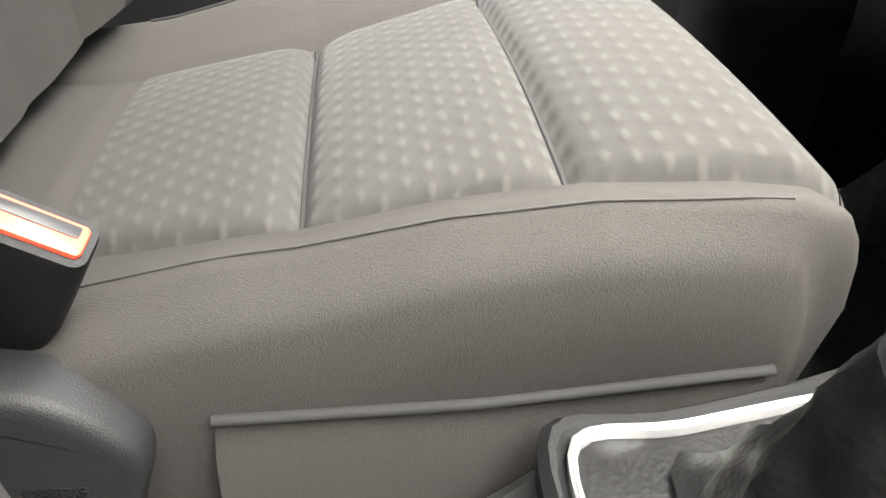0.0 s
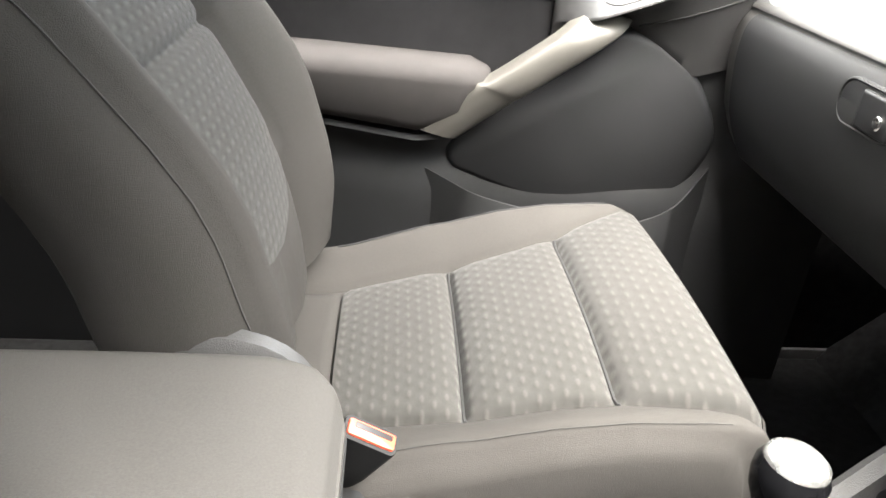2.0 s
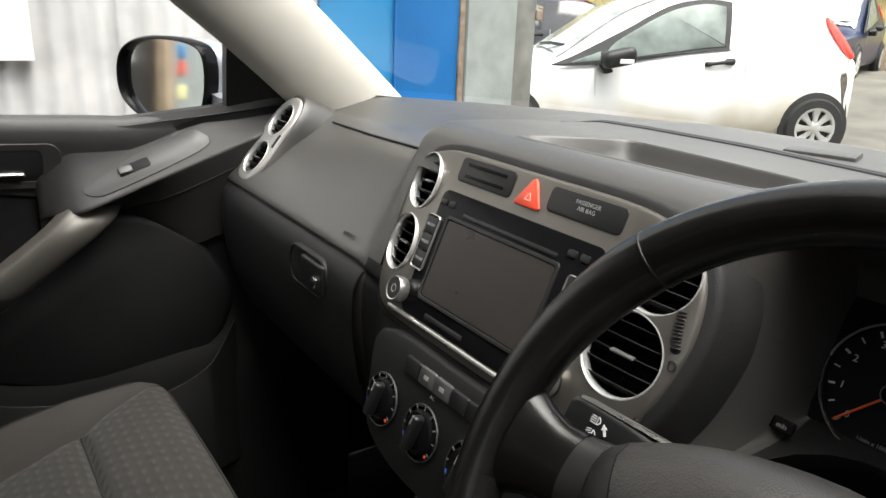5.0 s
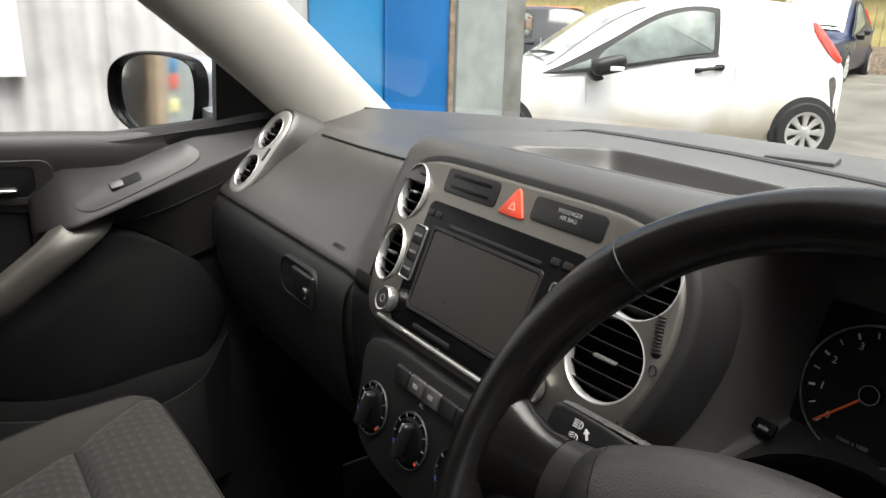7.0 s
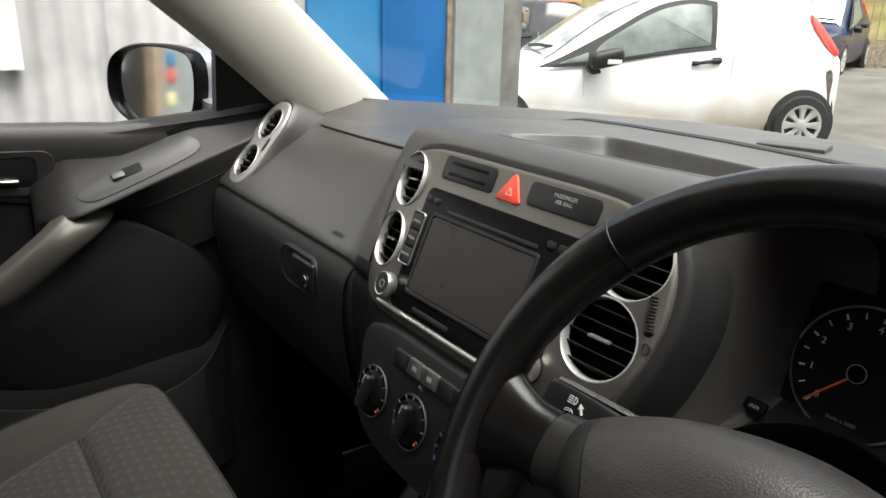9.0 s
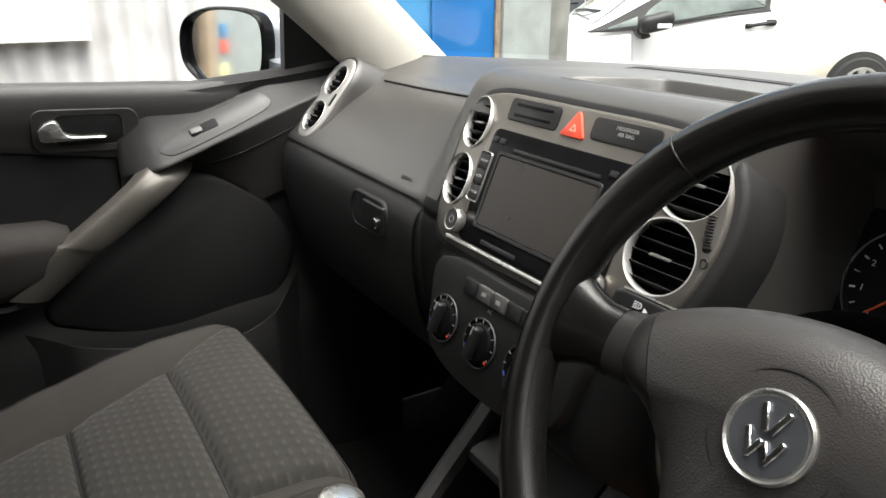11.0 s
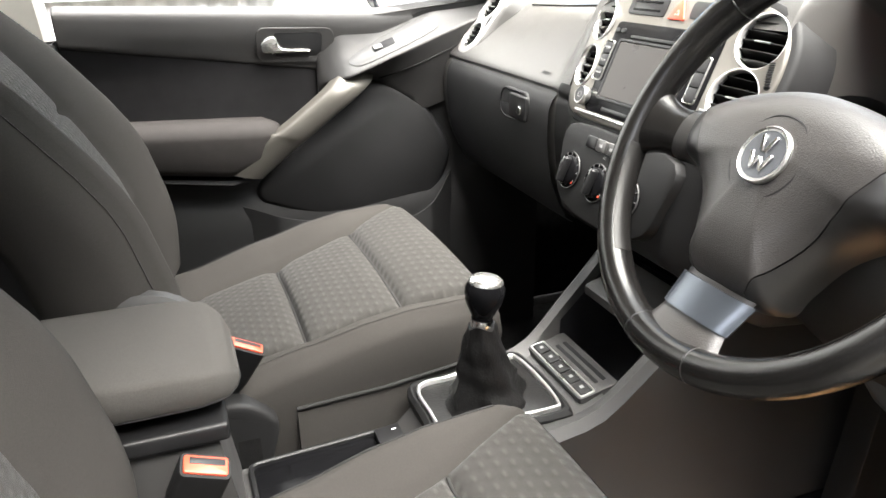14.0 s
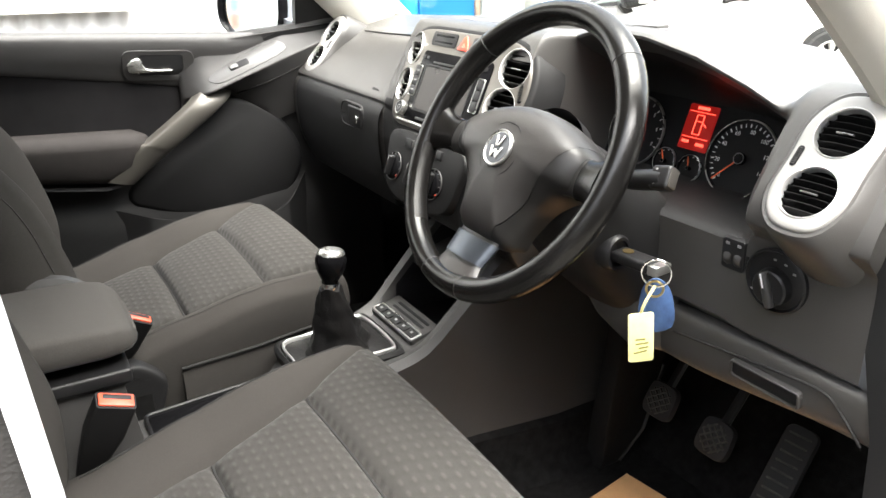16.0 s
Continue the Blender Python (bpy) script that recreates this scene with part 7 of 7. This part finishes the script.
def arm_ring(x):
    k = smooth01(-0.075, -0.13, x)
    top = interp(x, [(-0.46, 0.454), (-0.25, 0.454), (-0.14, 0.452), (-0.10, 0.446), (-0.085, 0.434), (-0.078, 0.420)])
    bot = interp(x, [(-0.46, 0.402), (-0.09, 0.401), (-0.078, 0.405)])
    w = interp(x, [(-0.46, 0.098), (-0.15, 0.102), (-0.12, 0.099), (-0.10, 0.092), (-0.088, 0.082), (-0.080, 0.068), (-0.076, 0.050)])
    pts = []
    for i in range(28):
        a = 2 * math.pi * i / 28
        ca, sa = math.cos(a), math.sin(a)
        pts.append((x, 0.008 + w * math.copysign(abs(ca) ** 0.36, ca), (top + bot) / 2 + (top - bot) / 2 * math.copysign(abs(sa) ** 0.36, sa)))
    return pts


part("lid", loft([arm_ring(x) for x in lin(-0.46, -0.14, 10) + lin(-0.13, -0.09, 8) + lin(-0.087, -0.076, 6)]), M["lidcloth"], ar, "padded grey cloth lid")
run = lin(-0.46, -0.14, 8) + lin(-0.13, -0.09, 8) + lin(-0.087, -0.076, 6)
near = [Vector(arm_ring(x)[16]) + Vector((0, -0.0004, 0)) for x in run]
far = [Vector(arm_ring(x)[26]) + Vector((0, 0.0004, 0)) for x in run]
part("lid_seam", tube(near + [near[-1].lerp(far[-1], k) + Vector((0.0005, 0, 0)) for k in lin(0.05, 0.95, 8)] + far[::-1], 0.0011, 6), M["seam"], ar)
part("box_ledge", box((-0.46, -0.092, 0.362), (-0.095, 0.092, 0.384), 0.006, 3), M["black"], ar)
part("storage_box", loft([[(x0, -w, z), (x1, -w, z), (x1, w, z), (x0, w, z)] for z, x0, x1, w in ((0.02, -0.46, -0.08, 0.085), (0.2, -0.46, -0.085, 0.085), (0.34, -0.46, -0.105, 0.080), (0.364, -0.46, -0.108, 0.080))]), M["podgrey"], ar)

# ---- seats ----
def seat(name, yc, dx, dz, label):
    """A cloth front seat; yc: its middle, dx and dz: its shift along and up the runners."""
    o = Vector((dx, yc, dz))
    root = thing(name, (dx + 0.05, yc, 0.0), label, "car seat", group="front seats")

    def line(x):
        return interp(x, [(-0.22, 0.256), (-0.16, 0.262), (-0.10, 0.266), (0.04, 0.295), (0.186, 0.340), (0.25, 0.360), (0.280, 0.366), (0.300, 0.358), (0.314, 0.338), (0.320, 0.30)])

    def quilt(x):
        d = min(abs(x - 0.038), abs(x - 0.186))
        return -0.012 * math.exp(-(d / 0.0045) ** 2) + 0.006 - 0.008 * math.exp(-(d / 0.018) ** 2)

    def lift(x):
        return interp(x, [(-0.16, 0.024), (-0.11, 0.030), (0.006, 0.042), (0.11, 0.040), (0.18, 0.030), (0.24, 0.012), (0.28, 0.002), (0.31, 0.0)])

    IN = 0.176

    def inside(x):
        """Half-width of the centre panel, wider to the front."""
        return interp(x, [(-0.12, 0.135), (0.04, 0.157), (0.13, 0.167), (0.186, 0.179), (0.25, 0.203), (0.30, 0.224)])

    def reach(x):
        """Half-width of the patterned panel, rounded off at the back."""
        return interp(x, [(-0.108, 0.0), (-0.107, 0.80), (-0.10, 0.92), (-0.09, 0.97), (-0.075, 1.0)])

    def top(x, v):
        a = abs(v)
        xe = x + 0.004 * smooth01(0.2, 0.30, x)
        IN = inside(x)
        if a < IN:
            crown = 0.010 * (1 - (a / IN) ** 2)
            return (xe, v, line(x) + crown + quilt(x) * smooth01(IN, IN - 0.012, a) - 0.006 * math.exp(-((IN - a) / 0.006) ** 2))
        t = (a - IN) / (0.250 - IN)
        xe -= 0.030 * smooth01(0.24, 0.32, x) * smooth01(0.2, 1.0, t) ** 2
        return (xe, v, line(x) + lift(x) * math.sin(min(1, t * 1.15) * math.pi / 2) - 0.006 * math.exp(-((a - IN) / 0.006) ** 2) - 0.022 * smooth01(0.6, 1.0, t) ** 2)

    xs = lin(-0.22, 0.02, 26) + lin(0.025, 0.05, 8) + lin(0.058, 0.17, 10) + lin(0.174, 0.198, 8) + lin(0.21, 0.272, 7) + lin(0.278, 0.320, 10)
    vin = lin(-IN, IN, 30)
    vin = [-IN, -IN + 0.004, -IN + 0.008] + lin(-IN + 0.014, IN - 0.014, 24) + [IN - 0.008, IN - 0.004, IN]
    part("seat_insert", grid(lambda x, v: Vector(top(x, v * reach(x) * inside(x) / IN)) + o, [x for x in xs if -0.107 <= x <= 0.3085], vin, lambda x, v: (x, v * inside(x) / IN)), M["knit"], root, "grey patterned knit cloth panel", smooth=70)
    for xq in (0.038, 0.186):
        w = inside(xq) - 0.004
        part("quilt_seam", tube([Vector(top(xq, v)) + o + Vector((0, 0, 0.0015)) for v in lin(-w, w, 26)], 0.0022, 6), M["seam"], root)
    # outer cover: bolsters, back strip, front roll and sides
    sides = [(0.254, -0.012), (0.255, -0.05), (0.252, -0.09), (0.246, -0.13)]

    def ring(x):
        w = inside(x)
        vs = lin(-0.250, -w, 12) + lin(-w + 0.006, w - 0.006, 9) + lin(w, 0.250, 12)
        pts = []
        for v in vs:
            p = Vector(top(x, v))
            if abs(v) < w * reach(x) - 0.001:
                p.z -= 0.012
            pts.append(p + o)
        e = Vector(top(x, 0.250))
        base = 0.165
        left = [Vector((e.x, w, e.z + (h if e.z + h > base else base - e.z))) + o for w, h in sides]
        right = [Vector((p.x, yc - (p.y - yc), p.z)) for p in reversed(left)]
        return right + pts + left

    rr_ = [ring(x) for x in xs]
    last = rr_[-1]
    under = [Vector((p.x - 0.008, p.y, min(p.z, 0.25 + dz))) for p in last]
    under2 = [Vector((p.x - 0.03, p.y, min(p.z, 0.17 + dz))) for p in last]
    part("cushion", loft(rr_ + [under, under2], False), M["cloth"], root, "plain grey cloth cushion cover", smooth=60)
    part("front_strip", grid(lambda x, v: Vector(top(x, v * inside(x) / IN)) + o + Vector((0.0005, 0, 0.0008)), [x for x in xs if x >= 0.304], vin), M["cloth"], root)
    # piping along the bolster
    for s in (-1, 1):
        part("bolster_seam", tube([Vector(top(x, s * interp(x, [(-0.12, 0.216), (0.1, 0.230), (0.27, 0.238)]))) + o + Vector((0, 0, 0.0004)) for x in lin(-0.12, 0.27, 18)], 0.0006 if s < 0 else 0.0014, 6), M["faintseam"] if s < 0 else M["seam"], root)
        # dark bar painting the shadow along the side hem
        pv = [Vector((x, s * 0.257, interp(x, [(-0.12, 0.235), (0.0, 0.254), (0.13, 0.260), (0.28, 0.278)]))) + o for x in lin(0.0, 0.28, 12)]
        part("hem_shade", tube(pv, 0.0030, 10), M["seam"], root)
        part("side_valance", loft([[(p.x, p.y - s * 0.004, p.z - 0.002), (p.x, p.y + s * 0.004, p.z - 0.03), (p.x, p.y + s * 0.002, 0.13 + dz), (p.x, p.y - s * 0.02, 0.12 + dz)] for p in pv]), M["cloth"], root, "plain cloth side valance")
        if yc > 0 and s < 0:
            part("hinge_cover", lathe([(0.0, 0.012), (0.05, 0.010), (0.062, 0.002), (0.064, -0.01), (0.0, -0.012)], pose(-0.180 + dx, yc + s * 0.246, 0.385 + dz, -90 * s, 0, 0) @ Matrix.Diagonal((1.3, 1.15, 1, 1)), 28), M["plastic"], root, "round grey plastic hinge cover")
        part("runner", box((-0.25 + dx, yc + s * 0.19 - 0.02, 0.0), (0.27 + dx, yc + s * 0.19 + 0.02, 0.07), 0.006), M["black"], root)
        part("side_frame", box((-0.24 + dx, yc + s * 0.20 - 0.015, 0.06), (0.25 + dx, yc + s * 0.20 + 0.015, 0.19 + dz), 0.01), M["black"], root)
    # backrest, in its own leaning frame: u up the back, v across, w to the front
    B0 = Vector((-0.158, 0, 0.30)) + o
    up = Vector((-math.sin(radians(29)), 0, math.cos(radians(29))))
    fwd = Vector((math.cos(radians(29)), 0, math.sin(radians(29))))
    BI = 0.135

    def front(u, v):
        a = abs(v)
        wv = interp(u, [(0, 0.235), (0.15, 0.246), (0.45, 0.240), (0.62, 0.215), (0.70, 0.19)])
        bol = interp(u, [(0, 0.030), (0.08, 0.050), (0.25, 0.062), (0.42, 0.046), (0.6, 0.020), (0.7, 0.0)])
        z = interp(u, [(0, 0.005), (0.06, 0.030), (0.12, 0.048), (0.21, 0.064), (0.3, 0.066), (0.4, 0.060), (0.5, 0.045), (0.64, 0.015), (0.70, -0.02)])
        if a > BI:
            t = min(1.0, (a - BI) / (wv - BI))
            z += bol * math.sin(min(1, t * 1.2) * math.pi / 2) - 0.045 * smooth01(0.6, 1.0, t) ** 2
        else:
            z += 0.006 * (1 - (a / BI) ** 2) - 0.008 * math.exp(-((u - 0.335) / 0.008) ** 2)
        z -= 0.005 * math.exp(-((a - BI) / 0.006) ** 2)
        vv = max(-wv, min(wv, v))
        return B0 + up * u + fwd * z + Vector((0, vv, 0))

    us = lin(0.0, 0.31, 18) + lin(0.318, 0.352, 8) + lin(0.36, 0.70, 16)
    vb = lin(-BI, BI, 24)

    def back_reach(u):
        return interp(u, [(0.10, 0.02), (0.103, 0.30), (0.112, 0.55), (0.13, 0.78), (0.16, 0.94), (0.20, 1.0), (0.6, 1.0), (0.64, 0.94), (0.66, 0.8), (0.661, 0.0)])

    part("back_insert", grid(lambda u, v: front(u, v * back_reach(u)) + fwd * 0.001, lin(0.10, 0.19, 14) + [u for u in us if 0.195 <= u <= 0.63] + lin(0.635, 0.66, 5), vb, lambda u, v: (u, v * back_reach(u))), M["knit"], root, "grey patterned knit back panel", smooth=70)

    def back_ring(u):
        wv = interp(u, [(0, 0.235), (0.15, 0.246), (0.45, 0.240), (0.62, 0.215), (0.70, 0.19)])
        th = interp(u, [(0, 0.128), (0.2, 0.124), (0.4, 0.100), (0.55, 0.078), (0.70, 0.045)])
        pts = [front(u, v) for v in lin(-wv, -BI, 12) + lin(-BI + 0.006, BI - 0.006, 9) + lin(BI, wv, 12)]
        pts = [p - fwd * (0.008 if abs(p.y - yc) < BI * back_reach(u) - 0.001 else 0) for p in pts]
        e = front(u, wv)
        lf = [e - fwd * th * k + Vector((0, d, 0)) for k, d in ((0.25, 0.006), (0.55, 0.004), (0.85, -0.006), (1.0, -0.03))]
        rt = [Vector((p.x, 2 * yc - p.y, p.z)) for p in reversed(lf)]
        return rt + pts + lf

    part("backrest", loft([back_ring(u) for u in us]), M["cloth"], root, "plain grey cloth backrest cover", smooth=60)
    for s in (-1, 1):
        part("back_seam", tube([front(u, s * (interp(u, [(0, 0.235), (0.15, 0.246), (0.45, 0.240), (0.62, 0.215), (0.70, 0.19)]) - 0.012)) + fwd * 0.0006 for u in lin(0.02, 0.66, 40)], 0.0008, 6), M["faintseam"], root)
    return root


seat("passenger_seat", 0.361, 0.0, 0.0, "dark grey cloth passenger seat with patterned centre")
seat("driver_seat", -0.345, -0.065, -0.028, "dark grey cloth driver seat with patterned centre")


def buckle(at, right, face, deep, label):
    """A seat-belt buckle: black housing with a red push button in its top."""
    m = axes(at, right, Vector(face).cross(Vector(right)))
    root = thing("seat_belt_buckle", at, label, "seat belt buckle", group="seat belt buckles")
    part("housing", loft([[m @ Vector((x * k, y * k, h)) for x, y in rrect(0.052, deep + 0.008, 0.006, 4)] for h, k in ((0.0, 0.97), (-0.003, 1.0), (-0.06, 1.0), (-0.10, 0.8), (-0.15, 0.55))]), M["shroud"], root)
    part("push_button", plate(rrect(0.045, deep, 0.003, 4), m, -0.001, 0.003, 0.0015), M["red"], root, "red push button")
    part("latch_slot", plate(rrect(0.036, deep * 0.36, 0.001, 3, 0.001, deep * 0.18), m, 0.001, 0.0036, 0.0002), M["black"], root)


buckle((-0.057, 0.103, 0.367), (0.88, 0.0, -0.47), (0.45, -0.33, 0.83), 0.015, "red and black seat belt buckle beside the passenger seat")
buckle((-0.124, -0.127, 0.362), (0.93, 0.0, -0.36), (0.34, -0.34, 0.88), 0.021, "red and black seat belt buckle beside the driver seat")
bc = thing("seat_side_cover", (-0.03, 0.10, 0.2), "dark plastic cover at the base of the buckle", "seat trim")
part("cover", soft_plate(outline([(-0.112, 0.12), (-0.042, 0.12), (-0.040, 0.19), (-0.028, 0.238), (-0.034, 0.262), (-0.066, 0.288), (-0.10, 0.290), (-0.114, 0.262)], 5), axes((0, 0.10, 0), (1, 0, 0), (0, 0, 1)), [(-0.015, 0.0), (0.009, 0.0), (0.0135, 0.0022), (0.0155, 0.006), (0.016, 0.012)]), M["lowplastic"], bc, smooth=60)

# printed symbols
sm = WM @ pose(-0.142, 0.018, -0.0572, 0, 14.5, 0)
lamps = []
for k in (0, 1):
    q = sm @ pose(-0.014, 0.0048 - 0.0085 * k, 0.0006)
    bow = [(0.0016 * math.cos(radians(a)) * 1.6, 0.0026 * math.sin(radians(a))) for a in range(-90, 91, 20)]
    lamps += [frame_plate(bow, [(x * 0.62 + 0.0004, y * 0.72) for x, y in bow], q, -0.0002, 0.0002, 0.00005)]
    lamps += [rbox(0.0034, 0.00055, 0.0004, q @ pose(-0.0025, dy, 0, 0, 0, 18 * k), 0) for dy in (-0.0021, -0.0007, 0.0007, 0.0021)]
for cx, cy, turn in ((-0.0075, 0.002, 120), (0.018, -0.001, 180)):
    q = sm @ pose(cx, cy, 0.0006, 0, 0, turn)
    lamps += [rbox(0.0040, 0.0016, 0.0004, q @ pose(-0.002, 0, 0), 0), plate([(0.0, -0.0022), (0.0034, 0.0), (0.0, 0.0022)], q, -0.0002, 0.0002, 0.00005)]
part("lamp_symbols", merged(*lamps), M["white"], st)
# crumb on the passenger seat
cr = thing("crumb", (-0.025, 0.308, 0.283), "tiny orange crumb lying on the seat cloth", "crumb")
part("bit", rbox(0.004, 0.003, 0.002, pose(-0.025, 0.308, 0.286, 10, 5, 30), 0.0008, 1), M["needle"], cr)

# cover under the steering column, and carpet along the tunnel
COVER = [(-0.52, 0.404), (-0.474, 0.402), (-0.408, 0.400), (-0.349, 0.418), (-0.30, 0.463), (-0.26, 0.51), (-0.22, 0.54)]


def cover_ring(y):
    zb = interp(y, COVER)
    zt = max(0.56, zb + 0.03)
    d = 0.03 * smooth01(-0.42, -0.47, y)
    return [(x + d, y, z) for x, y, z in [(0.56, y, zt + 0.01), (0.508, y, zt), (0.500, y, zb + (zt - zb) * 0.6), (0.498, y, zb + (zt - zb) * 0.25), (0.503, y, zb + 0.006), (0.516, y, zb), (0.60, y, zb + 0.01), (0.93, y, zb + 0.03)]]


part("column_cover", loft([fine(cover_ring(y)) for y in lin(-0.47, -0.22, 22)], False), M["pad"], dash, smooth=60)


def tunnel_ring(x, s):
    lo = interp(x, [(-0.45, 0.09), (0.15, 0.10), (0.40, 0.14), (0.6, 0.17)]) + 0.006
    return [(x, s * (lo + 0.04), 0.001), (x, s * (lo + 0.012), 0.03), (x, s * lo, 0.10), (x, s * (lo - 0.012), 0.108), (x, s * (lo - 0.03), 0.10), (x, s * (lo - 0.03), 0.001)]


for s in (-1, 1):
    tc = part("tunnel_carpet", loft([tunnel_ring(x, s) for x in lin(0.05, 0.86, 20)]), M["carpet"])
    tagged(tc, "black carpet along the foot of the console", "carpet", kind="structure")
part("cover_slot", box((-0.085, 0.0838, 0.19), (-0.055, 0.0855, 0.235), 0.0005, 1), M["carpet"], bc)
part("rest_edge", tube([(0.799, -0.233, 0.19), (0.764, -0.233, 0.06), (0.708, -0.233, 0.008)], 0.003, 6), M["pad"], rest, "worn pale edge")
text_on("embossed_word", "AIRBAG", 0.0085, WM @ pose(0.004, -0.048, 0.0130), M["black"], wheel)
for s in (-1, 1):
    part("tray_side", loft([[(x, s * 0.0845, 0.25), (x, s * 0.0845, interp(x, [(0.36, 0.29), (0.40, 0.325), (0.44, 0.365), (0.49, 0.42), (0.60, 0.49)])), (x, s * 0.0865, 0.25)] for x in lin(0.40, 0.60, 9)]), M["dialface"], con, "black tray wall")
